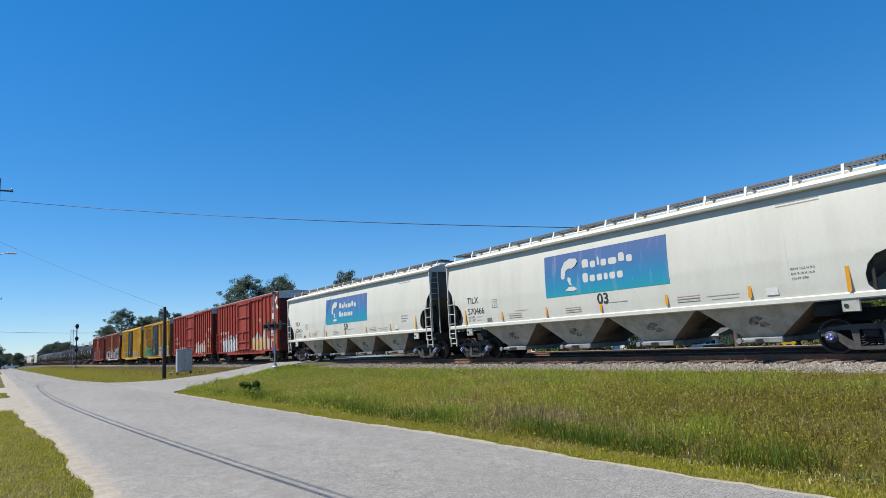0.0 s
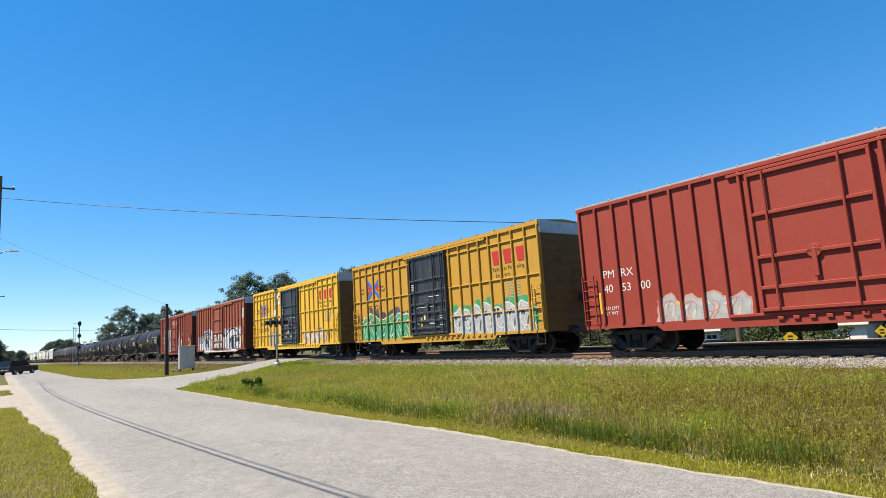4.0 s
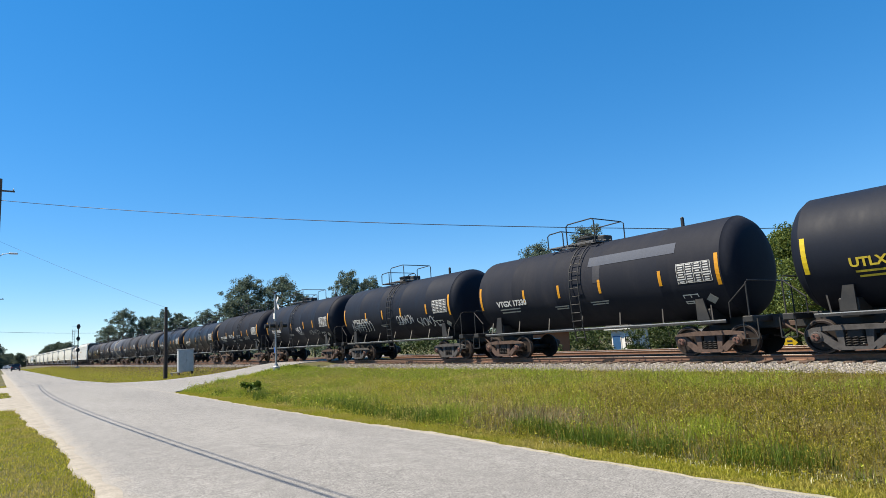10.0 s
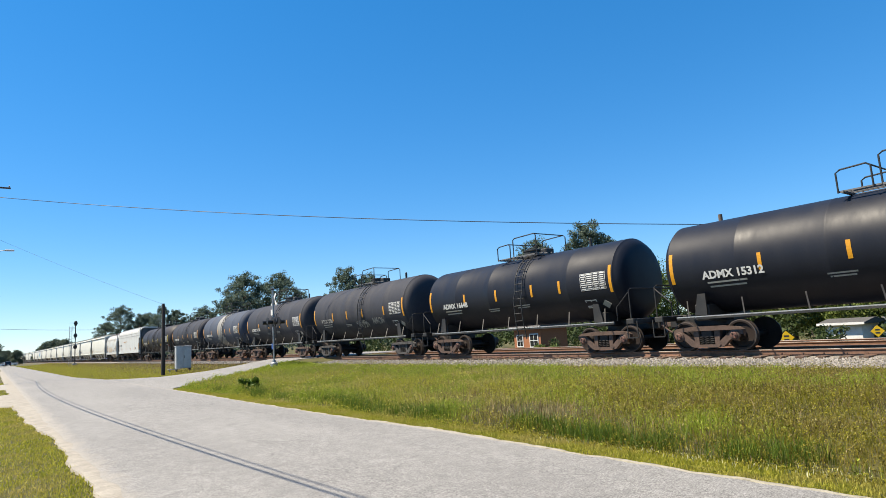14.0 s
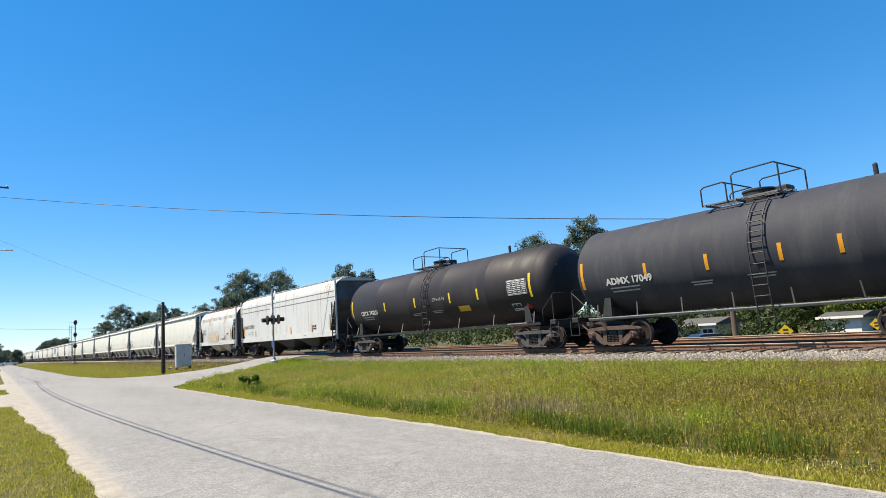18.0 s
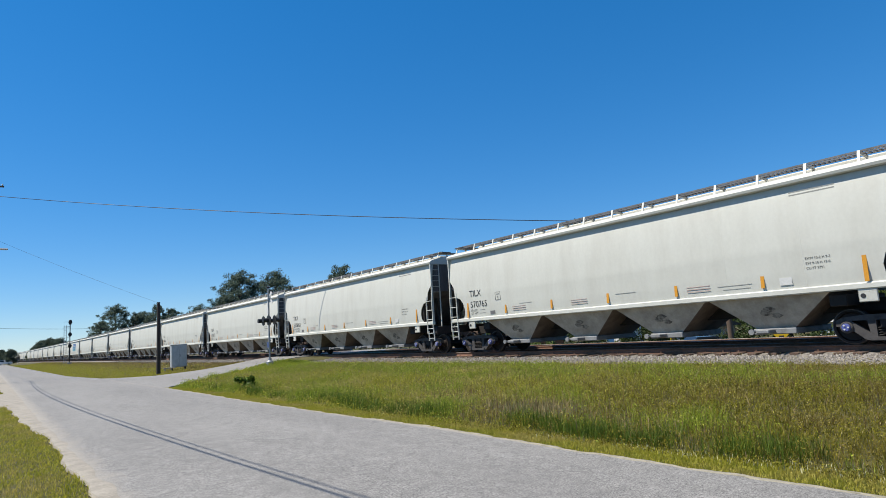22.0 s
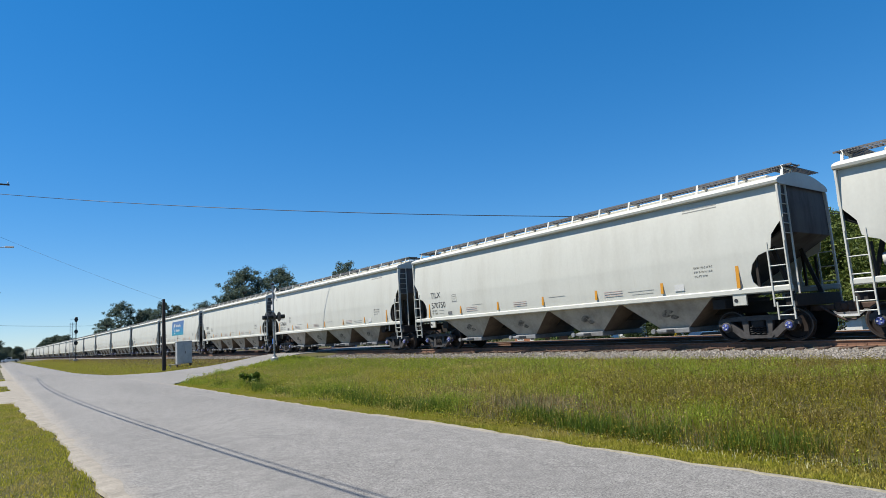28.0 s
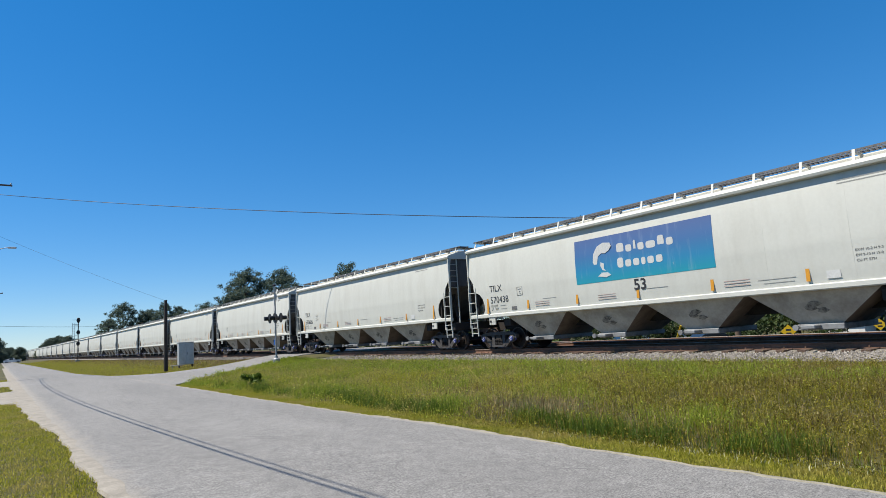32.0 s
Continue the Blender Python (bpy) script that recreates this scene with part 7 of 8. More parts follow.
BRICK = paint("orange_brick", (0.311, 0.126, 0.059), (0.252, 0.096, 0.052), 0.85, scale=8, streak=(1, 1, 4), grain=20)
WHITE_PAINT = paint("white_house_paint", (0.648, 0.648, 0.63), (0.522, 0.513, 0.486), 0.6, scale=2)
SHINGLE = paint("grey_shingle", (0.089, 0.085, 0.081), (0.052, 0.05, 0.048), 0.9, scale=5, grain=25, bump=0.4)
CAR_GREY = plain("slate_car_paint", (0.032, 0.041, 0.054), 0.25, 0.4)
CAR_WHITE = plain("white_car_paint", (0.675, 0.675, 0.666), 0.3)
CAR_BLUE = plain("blue_car_paint", (0.045, 0.126, 0.27), 0.3, 0.3)
TYRE = plain("tyre_rubber", (0.015, 0.015, 0.015), 0.9)
BARK = paint("pine_bark", (0.111, 0.074, 0.056), (0.059, 0.044, 0.037), 0.95, scale=3, streak=(3, 3, 0.6), grain=20, bump=0.6)
PINE_LEAF = foliage("pine_needles", (0.040, 0.066, 0.052), (0.16, 0.205, 0.145), 0.4)
OAK_LEAF = foliage("broad_leaves", (0.05, 0.08, 0.018), (0.17, 0.21, 0.045), 0.3)
WOODS_LEAF = foliage("far_wood_leaves", (0.022, 0.037, 0.011), (0.059, 0.085, 0.022), 0.2)
# Paler leaves for far trees: the haze of distance is put into the colour.
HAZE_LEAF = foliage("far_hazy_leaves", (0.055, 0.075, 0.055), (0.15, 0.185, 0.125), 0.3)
BANK_GRASS = foliage("bank_grass", (0.055, 0.053, 0.004), (0.31, 0.28, 0.02), 0.22, 0.45, (0.205, 0.15, 0.035))
SUNNY_GRASS = foliage("sunny_grass", (0.20, 0.20, 0.015), (0.52, 0.49, 0.06), 0.35, 0.4, (0.46, 0.39, 0.13))
BROWN_STEM = foliage("brown_stems", (0.045, 0.026, 0.010), (0.20, 0.125, 0.045), 0.2)
LUSH_GRASS = foliage("lush_grass", (0.12, 0.17, 0.012), (0.40, 0.46, 0.05), 0.35)
DRY_GRASS = foliage("dry_grass", (0.16, 0.105, 0.045), (0.31, 0.23, 0.12), 0.25)
LAWN_GRASS = foliage("lawn_grass", (0.24, 0.25, 0.02), (0.46, 0.42, 0.06), 0.45, 0.8, (0.42, 0.34, 0.10))
WEED_LEAF = foliage("weed_leaves", (0.045, 0.08, 0.008), (0.15, 0.22, 0.025), 0.35)
SEED = foliage("seed_heads", (0.10, 0.07, 0.035), (0.50, 0.42, 0.16), 0.3)
FLOWER = plain("pale_wild_flowers", (0.481, 0.459, 0.259), 0.7)


def blades(name, x, y, height, width, material, label, seed, lean=0.45):
    """Upright grass blades, one long triangle each, rooted on the ground."""
    rng = np.random.default_rng(seed)
    n = len(x)
    z = np.array([ground_z(a, b) for a, b in zip(x, y)]) - 0.025
    a, tilt, ta = rng.uniform(0, 2 * np.pi, n), rng.uniform(0, lean, n), rng.uniform(0, 2 * np.pi, n)
    dx, dy = np.cos(a) * width / 2, np.sin(a) * width / 2
    tx, ty = np.cos(ta) * tilt * height, np.sin(ta) * tilt * height
    mid = 0.55
    p = np.zeros((n, 5, 3))
    p[:, 0] = np.stack([x - dx, y - dy, z], -1)
    p[:, 1] = np.stack([x + dx, y + dy, z], -1)
    p[:, 2] = np.stack([x + dx * 0.75 + tx * 0.35, y + dy * 0.75 + ty * 0.35, z + height * mid], -1)
    p[:, 3] = np.stack([x + tx, y + ty, z + height * (1 - 0.4 * tilt)], -1)
    p[:, 4] = np.stack([x - dx * 0.75 + tx * 0.35, y - dy * 0.75 + ty * 0.35, z + height * mid], -1)
    me = bpy.data.meshes.new(name)
    me.vertices.add(n * 5)
    me.vertices.foreach_set("co", p.reshape(-1).astype(np.float32))
    corner = (np.arange(n)[:, None] * 5 + np.array([0, 1, 2, 4, 4, 2, 3])).astype(np.int32)
    me.loops.add(n * 7)
    me.loops.foreach_set("vertex_index", corner.reshape(-1))
    me.polygons.add(n * 2)
    me.polygons.foreach_set("loop_start", (np.arange(n)[:, None] * 7 + np.array([0, 4])).astype(np.int32).reshape(-1))
    me.polygons.foreach_set("loop_total", np.tile(np.array([4, 3], dtype=np.int32), n))
    me.materials.append(material)
    me.update(calc_edges=True)
    return tagged(new(name, me), label, "grass", kind="stuff")


def bank_points(rng, n, x0, x1, y0, y1, near=1.0):
    """Points on the bank, denser near the camera, clear of the side road."""
    y = y0 + (y1 - y0) * rng.random(n) ** near
    x = rng.uniform(x0, x1, n)
    edge = np.array([step(a, CROSS_NEAR) for a in x])
    keep = (y < edge - 0.25) & (x > np.array([road_right(b) for b in y]) + 0.12)
    return x[keep], y[keep]


def build_grass():
    rng = np.random.default_rng(11)
    x, y = bank_points(rng, 230000, 6.8, 15.55, -1.5, 38, 1.35)
    patch = np.array([noise.noise(Vector((a * 0.55, b * 0.45, 0))) for a, b in zip(x, y)])
    fine = np.array([noise.noise(Vector((a * 1.9, b * 1.9, 5))) for a, b in zip(x, y)])
    bare = np.exp(-(((x - 8.6) / 0.9) ** 2 + ((y - 8.7) / 1.5) ** 2)) + 0.6 * np.exp(-(((x - 9.3) / 0.6) ** 2 + ((y - 12.0) / 0.9) ** 2)) + 0.5 * np.exp(-(((x - 8.2) / 0.5) ** 2 + ((y - 6.6) / 0.8) ** 2))
    tuft = np.array([noise.noise(Vector((a * 5.5, b * 5.5, 9))) for a, b in zip(x, y)])
    keep = (rng.random(len(x)) > 1.25 * bare) & (tuft + 0.5 * fine + rng.normal(0, 0.22, len(x)) > -0.36)
    x, y, patch, fine, tuft = x[keep], y[keep], patch[keep], fine[keep], tuft[keep]
    h = np.clip(0.16 + 0.11 * patch + 0.15 * fine + 0.17 * tuft, 0.04, 0.5) * rng.uniform(0.5, 1.25, len(x)) * np.interp(x, [6.8, 7.05, 7.4, 9, 14.6, 15.55], [0.2, 0.75, 1.25, 1.05, 0.85, 0.55])
    lush = (patch + 0.5 * fine + 0.12 * np.sin(x) + 0.45 * np.exp(-((x - 13.8) / 1.6) ** 2) + rng.normal(0, 0.22, len(x))) > np.interp(y, [0, 8, 16, 30], [0.62, 0.45, 0.22, 0.0])
    w = rng.uniform(0.004, 0.009, len(x)) * np.interp(y, [0, 12, 38], [0.75, 1.1, 2.0])
    sunny = ~lush & (y + rng.normal(0, 2.5, len(y)) > 8.5)
    weedy = ~lush & ~sunny
    kinds = (("bank_grass", BANK_GRASS, weedy, 12, "yellow-green weeds and grass on the railway bank"), ("sunny_grass", SUNNY_GRASS, sunny, 14, "bright yellow-green grass on the railway bank"), ("lush_grass", LUSH_GRASS, lush, 13, "fresh green grass on the railway bank"))
    for name, mat, pick, seed, lab in kinds:
        blades(name, x[pick], y[pick], h[pick], w[pick], mat, lab, seed - 10, 0.7)
    # leaves in small tufts among the blades, lighter at the top
    for name, mat, pick, seed, lab in kinds:
        r2 = np.random.default_rng(seed)
        pick = pick & (r2.random(len(x)) < (np.interp(y, [0, 4, 8], [0.45, 0.6, 0.8]) if mat is BANK_GRASS else 0.4))
        bx, by, bh = x[pick], y[pick], h[pick]
        per = 3 if mat is BANK_GRASS else 2
        z = np.array([ground_z(a, b) for a, b in zip(bx, by)]) + bh * r2.uniform(0.35, 1.0, len(bx))
        c = np.stack([bx + r2.normal(0, 0.03, len(bx)), by + r2.normal(0, 0.03, len(bx)), z], -1)
        lv = leaves_of(c, np.full(len(bx), 0.035), per, 0.0165, r2)
        grow = np.repeat(np.interp(by, [0, 12, 38], [0.8, 1.2, 2.0]), per)[:, None, None]
        lv = lv.mean(1, keepdims=True) + (lv - lv.mean(1, keepdims=True)) * grow
        tagged(new(name.replace("grass", "leaves"), scatter_mesh("leaves", lv, mat)), "small leaves of the " + lab.split(" on ")[0], "grass", kind="stuff")
    # brown dock and sorrel stems in drifts
    x, y = bank_points(rng, 14000, 7.2, 15.2, -1.5, 16, 1.5)
    drift = np.array([noise.noise(Vector((a * 0.8, b * 0.6, 21))) for a, b in zip(x, y)]) + rng.normal(0, 0.12, len(x))
    x, y = x[drift > 0.08], y[drift > 0.08]
    blades("brown_stems", x, y, rng.uniform(0.12, 0.30, len(x)), rng.uniform(0.005, 0.009, len(x)), BROWN_STEM, "brown seeding stems among the weeds", 15, 0.5)
    # dry straw in the thin patches and scattered seed stalks
    x, y = bank_points(rng, 26000, 7.1, 15.4, -1.5, 36, 1.4)
    bare = np.exp(-(((x - 8.6) / 1.0) ** 2 + ((y - 8.7) / 1.7) ** 2)) + 0.7 * np.exp(-(((x - 9.3) / 0.8) ** 2 + ((y - 12.0) / 1.1) ** 2)) + 0.7 * np.exp(-(((x - 8.2) / 0.6) ** 2 + ((y - 6.6) / 0.9) ** 2))
    keep = rng.random(len(x)) < 0.10 + 0.9 * bare
    x, y = x[keep], y[keep]
    blades("dry_grass", x, y, rng.uniform(0.1, 0.34, len(x)), rng.uniform(0.008, 0.016, len(x)), DRY_GRASS, "dry straw-coloured stalks in the grass", 3, 0.9)
    # seed heads among the blades
    x, y = bank_points(rng, 42000, 7.5, 15.8, -1.5, 30, 1.5)
    n = len(x)
    z = np.array([ground_z(a, b) for a, b in zip(x, y)]) + rng.uniform(0.06, 0.30, n)
    a, s = rng.uniform(0, 6.283, n), rng.uniform(0.006, 0.012, n) * np.interp(y, [0, 12, 30], [0.8, 1.1, 1.8])
    p = np.zeros((n, 4, 3))
    dx, dy = np.cos(a) * s * 0.55, np.sin(a) * s * 0.55
    for k, (e, up) in enumerate(((0, -1.5), (1, 0), (0, 1.7), (-1, 0))):
        p[:, k] = np.stack([x + dx * e + dy * up * 0.5, y + dy * e - dx * up * 0.5, z + s * up], -1)
    tagged(new("seed_heads", scatter_mesh("seed_heads", p, SEED)), "tan and yellow seed heads in the bank grass", "grass", kind="stuff")
    # darker broad weeds along the foot of the bank
    n = 640
    cy = -1 + 27 * rng.random(n) ** 1.3
    cx = 7.35 + 0.2 * np.sin(cy * 0.9) + rng.normal(0, 0.25, n) ** 2 * 2 + rng.normal(0, 0.1, n)
    k = 30
    x = (cx[:, None] + rng.normal(0, 0.10, (n, k))).ravel()
    y = (cy[:, None] + rng.normal(0, 0.12, (n, k))).ravel()
    keep = (x > 6.95) & (np.repeat(np.array([noise.noise(Vector((b * 0.6, 3, 0))) for b in cy]), k) > -0.1)
    x, y = x[keep], y[keep]
    blades("ditch_weeds", x, y, rng.uniform(0.10, 0.38, len(x)), rng.uniform(0.005, 0.010, len(x)), WEED_LEAF, "dark green weeds and reeds along the foot of the bank", 4, 0.7)
    # mown verge between bank and road
    y = -1.5 + 31 * rng.random(90000) ** 1.5
    x = np.array([road_right(b) for b in y]) + 0.03 + 0.9 * rng.random(len(y)) ** 0.85
    blades("verge_grass", x, y, rng.uniform(0.02, 0.06, len(x)), rng.uniform(0.006, 0.012, len(x)) * np.interp(y, [0, 30], [0.9, 1.8]), LAWN_GRASS, "short mown grass along the road", 5, 0.9)
    # lawn on the camera's side of the road
    y = np.concatenate([5 + 23 * rng.random(70000) ** 1.5, rng.uniform(-9, 28, 40000)])
    x = np.where(np.arange(len(y)) < 70000, rng.uniform(-2.2, 1.08, len(y)), 1.08 - 8 * rng.random(len(y)) ** 1.5)
    lim = 1.0 - 0.42 * np.array([ease(13, 25, b) for b in y]) + 0.05 * np.sin(y * 2.1) + rng.normal(0, 0.02, len(y)) + 0.06 * rng.exponential(1, len(y)) * (rng.random(len(y)) < 0.35)
    x, y = x[x < lim], y[x < lim]
    blades("lawn_grass", x, y, rng.uniform(0.02, 0.07, len(x)), rng.uniform(0.006, 0.013, len(x)) * np.interp(y, [5, 28], [0.9, 2.0]), LAWN_GRASS, "short lawn grass beside the sandy road edge", 6, 1.0)
    y = 38 + 22 * rng.random(9000)
    x = rng.uniform(-3, 0.9, len(y))
    keep = (y < 45.5) | (y > 55.5)
    blades("far_lawn_grass", x[keep], y[keep], rng.uniform(0.03, 0.09, int(keep.sum())), np.full(int(keep.sum()), 0.03), LAWN_GRASS, "short lawn grass by the side street", 9, 1.0)
    # field beyond the side road
    y = 46 + 190 * rng.random(60000) ** 1.8
    x = np.array([rng.uniform(road_right(b) + 0.1, 15.6 - BEND * b * b) for b in y])
    far_edge = np.array([step(a, CROSS_FAR) for a in x])
    keep = y > far_edge + 0.3
    x, y = x[keep], y[keep]
    dry = rng.random(len(x)) < np.interp(x, [10, 12.5, 15.5], [0.02, 0.25, 0.75])
    blades("field_grass", x[~dry], y[~dry], rng.uniform(0.06, 0.18, int((~dry).sum())), np.interp(y[~dry], [46, 230], [0.03, 0.14]), LAWN_GRASS, "mown yellow-green grass beyond the side road", 7, 0.8)
    blades("field_dry_grass", x[dry], y[dry], rng.uniform(0.08, 0.22, int(dry.sum())), np.interp(y[dry], [46, 230], [0.03, 0.12]), DRY_GRASS, "dry tan grass along the track", 8, 0.8)
    # pale small flowers
    x, y = bank_points(rng, 900, 6.75, 7.4, 0.5, 7, 1.6)
    blades("wild_flowers", x, y, rng.uniform(0.05, 0.09, len(x)), rng.uniform(0.008, 0.014, len(x)), FLOWER, "small pale wild flowers at the grass edge", 10, 0.6)


def leaves_of(centres, radii, per, size, rng, flat=0.7):
    """Leaf faces in uneven clumps about the centres."""
    n = len(centres) * per
    d = rng.normal(0, 1, (n, 3))
    d /= np.linalg.norm(d, axis=1)[:, None]
    r = rng.random(n) ** 0.45
    c = np.repeat(centres, per, 0) + d * (r * np.repeat(radii, per))[:, None] * np.array([1, 1, flat])
    a, b = rng.normal(0, 1, (n, 3)), rng.normal(0, 1, (n, 3))
    a /= np.linalg.norm(a, axis=1)[:, None]
    b -= (a * b).sum(1)[:, None] * a
    b /= np.linalg.norm(b, axis=1)[:, None]
    s = size * rng.uniform(0.5, 1.3, n)[:, None]
    return np.stack([c - a * s, c + b * s * 0.45, c + a * s, c - b * s * 0.4], 1)


def tree_meshes(seed, height, base, spread, leaf, pine=True, clumps=46, per=120, size=0.2):
    rng = np.random.default_rng(seed)
    f = Form()
    lean = rng.normal(0, 0.02, 2)
    top = np.array([lean[0] * height, lean[1] * height, height * 0.93])
    f.tube([(top[0] * k / 6 + 0.08 * math.sin(k + seed), top[1] * k / 6 + 0.06 * math.cos(k * 1.3 + seed), height * 0.93 * k / 6 - 0.3) for k in range(7)], height * 0.016 + 0.06, 8, r1=0.05)
    cs, rs = [], []
    for k in range(clumps):
        u = (k + rng.random()) / clumps
        z = height * (base + (1 - base) * u)
        w = spread * (math.sin(math.pi * min(1, 0.18 + 0.82 * u) ** (0.8 if pine else 1.0)) ** 0.7) * rng.uniform(0.35, 1.05)
        a = k * 2.4 + rng.random()
        tip = np.array([w * math.cos(a) + top[0] * z / height, w * math.sin(a) + top[1] * z / height, z - 0.02 * height + rng.normal(0, 0.02 * height)])
        root = np.array([top[0] * z / height * 0.9, top[1] * z / height * 0.9, z - 0.10 * height * rng.uniform(0.4, 1.0)])
        if k % 2 == 0:
            f.tube([root, (root + tip) / 2 + np.array([0, 0, 0.02 * height]), tip], 0.012 * height * 0.5 + 0.02, 5, r1=0.02)
        for _ in range(3):
            cs.append(tip + rng.normal(0, 0.10 * spread, 3) * np.array([1, 1, 0.8]))
            rs.append(spread * (rng.uniform(0.09, 0.19) if pine else rng.uniform(0.2, 0.34)))
    lv = leaves_of(np.array(cs), np.array(rs), per, size, rng, 0.78 if pine else 0.85)
    return f.mesh("trunk", BARK, 60), scatter_mesh("crown", lv, leaf)


def tree(meshes, x, y, scale, turn, name="pine_tree", label="tall pine with a clumped dark green crown", group="pines beyond the track"):
    ob = thing(name, label, "tree", pose(x, y, ground_z(x, min(y, 620)) - 0.1, 0, 0, turn), group)
    for me, nm in zip(meshes, ("trunk", "crown")):
        p = part(nm, me, None, ob)
        p.scale = scale if isinstance(scale, tuple) else (scale, scale, scale)
    return ob


def build_trees():
    pines = [tree_meshes(s, 18, b, sp, PINE_LEAF, clumps=c, per=105, size=0.17) for s, b, sp, c in ((1, 0.42, 5.8, 64), (2, 0.38, 6.2, 74), (3, 0.5, 5.4, 58), (4, 0.32, 5.6, 66), (5, 0.52, 4.8, 50))]
    oaks = [tree_meshes(20 + s, 13, 0.22, 5.2, OAK_LEAF, False, 64, 190, 0.17) for s in range(2)]
    for k, (x, y, s, t) in enumerate(((43.5, 131, 1.0, 20), (51.5, 131, 1.02, 140), (39.0, 128, 0.72, 60), (57, 134, 0.83, 200), (47, 140, 0.82, 310), (35.5, 133, 0.62, 33), (61.5, 136, 0.7, 120),
                              (62.5, 118, 0.98, 250), (67.5, 119, 0.93, 77), (58.5, 116, 0.62, 10), (72, 122, 0.72, 190),
                              (72.0, 70, 0.945, 100), (75.5, 63, 1.02, 40), (79, 61, 0.9, 220), (69, 73, 0.72, 300),
                              (35, 236, 1.02, 30), (30, 232, 0.72, 170), (41, 236, 0.88, 90), (47, 228, 0.98, 260), (50.5, 226, 0.92, 130), (54, 230, 0.78, 70), (56, 226, 0.75, 200), (44, 240, 0.9, 10))):
        tree(pines[k % 5], x, y, s * 1.06, t)
    for x, y, s, t in ((62, 22.3, 0.88, 0), (68, 21.5, 0.92, 80), (60, 16, 0.9, 150), (70, 30, 1.0, 210), (64, 8, 1.1, 33), (66, 46, 0.9, 99)):
        tree(oaks[int(t) % 2], x, y, s, t, "oak_tree", "broad light green tree behind the houses", "broad trees behind the houses")
    # the wood at the far end of the line: separate low trees, haze painted into their leaves
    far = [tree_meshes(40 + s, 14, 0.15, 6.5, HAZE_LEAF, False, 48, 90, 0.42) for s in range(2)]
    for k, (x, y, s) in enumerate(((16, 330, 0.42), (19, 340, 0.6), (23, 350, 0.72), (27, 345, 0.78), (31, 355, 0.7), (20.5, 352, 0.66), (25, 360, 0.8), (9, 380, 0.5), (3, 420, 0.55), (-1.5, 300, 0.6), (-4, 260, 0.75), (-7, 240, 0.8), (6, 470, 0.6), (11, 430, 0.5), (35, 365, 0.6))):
        tree(far[k % 2], x, y, s, k * 47, "woodland_tree", "distant green tree with haze-tinted leaves at the end of the road", "distant trees")
    # undergrowth and hedge behind the second track
    rng = np.random.default_rng(9)
    n = 620
    x = rng.uniform(53, 90, n)
    y = rng.uniform(-30, 120, n)
    x = np.where((y < 45) & (y > 34), x + 8, x)
    c = np.stack([x, y, -0.8 + rng.uniform(0.3, 3.2, n)], -1)
    tagged(new("undergrowth", scatter_mesh("undergrowth", leaves_of(c, rng.uniform(1.0, 2.4, n), 60, 0.3, rng), WOODS_LEAF)), "dense dark undergrowth behind the houses", "bushes", kind="stuff")
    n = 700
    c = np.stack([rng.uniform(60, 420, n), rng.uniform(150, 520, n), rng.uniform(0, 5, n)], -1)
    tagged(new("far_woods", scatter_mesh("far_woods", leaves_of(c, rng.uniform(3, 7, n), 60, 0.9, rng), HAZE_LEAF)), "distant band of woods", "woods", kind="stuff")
    # dark hedges between the railway and the houses
    for hx, y0, y1, hh in ((39.5, 31.6, 34.6, 3.0), (38.5, 22.6, 28.6, 3.1), (40.5, 19.4, 21.8, 2.6), (42, 38.9, 40.2, 2.2), (40, 14.8, 16.4, 2.4)):
        m = int((y1 - y0) * 14)
        cc = np.stack([rng.normal(0, 0.5, m), rng.uniform(y0, y1, m) - y0, rng.uniform(0.2, 1, m) ** 0.8 * hh * rng.uniform(0.55, 1.0, m)], -1)
        ob = thing("hedge", "dark leafy hedge between the railway and the houses", "hedge", pose(hx, y0, ground_z(hx, y0) - 0.03), "hedges beyond the railway")
        f = Form()
        for k in range(max(2, int((y1 - y0) * 1.5))):
            q = (k + 0.5) / max(2, int((y1 - y0) * 1.5)) * (y1 - y0)
            f.tube([(0, q, -0.05), (0.1, q + 0.1, hh * 0.5), (0.0, q + 0.2, hh * 0.8)], 0.05, 5, r1=0.015)
        part("stems", f, BARK, ob)
        part("leaves", scatter_mesh("leaves", leaves_of(cc, rng.uniform(0.3, 0.6, m), 60, 0.11, rng), WOODS_LEAF), None, ob)
    # shrubs
    for sx, sy, sr, lab in ((7.9, 23.2, 0.34, "small dark green shrub at the edge of the bank"), (38.0, 36.5, 1.0, "round green shrub before the brick house"), (39.5, 38.5, 0.8, "low shrub before the brick house"), (41, 31.5, 0.9, "leafy green shrub beyond the railway"), (36.5, 22.5, 0.7, "leafy green shrub beyond the railway"), (35.5, 15.2, 0.5, "pale green weed clump")):
        m = 16
        cc = np.stack([rng.normal(0, sr * 0.45, m), rng.normal(0, sr * 0.45, m), rng.uniform(0.15, 1.3, m) * sr], -1)
        ob = thing("shrub", lab, "shrub", pose(sx, sy, ground_z(sx, sy) - 0.03))
        part("stems", Form().tube([(0, 0, -0.05), (0.02, 0.02, sr)], 0.03, 5, r1=0.01).tube([(0, 0, 0), (0.2 * sr, 0.3 * sr, sr)], 0.02, 5, r1=0.01), BARK, ob)
        part("leaves", scatter_mesh("leaves", leaves_of(cc, np.full(m, sr * 0.42), 70, 0.05 + sr * 0.09, rng), WEED_LEAF if sr < 0.4 else OAK_LEAF), None, ob)


def sag_path(a, b, sag, n=24):
    a, b = Vector(a), Vector(b)
    return [a.lerp(b, k / n) - Vector((0, 0, sag * 4 * (k / n) * (1 - k / n))) for k in range(n + 1)]


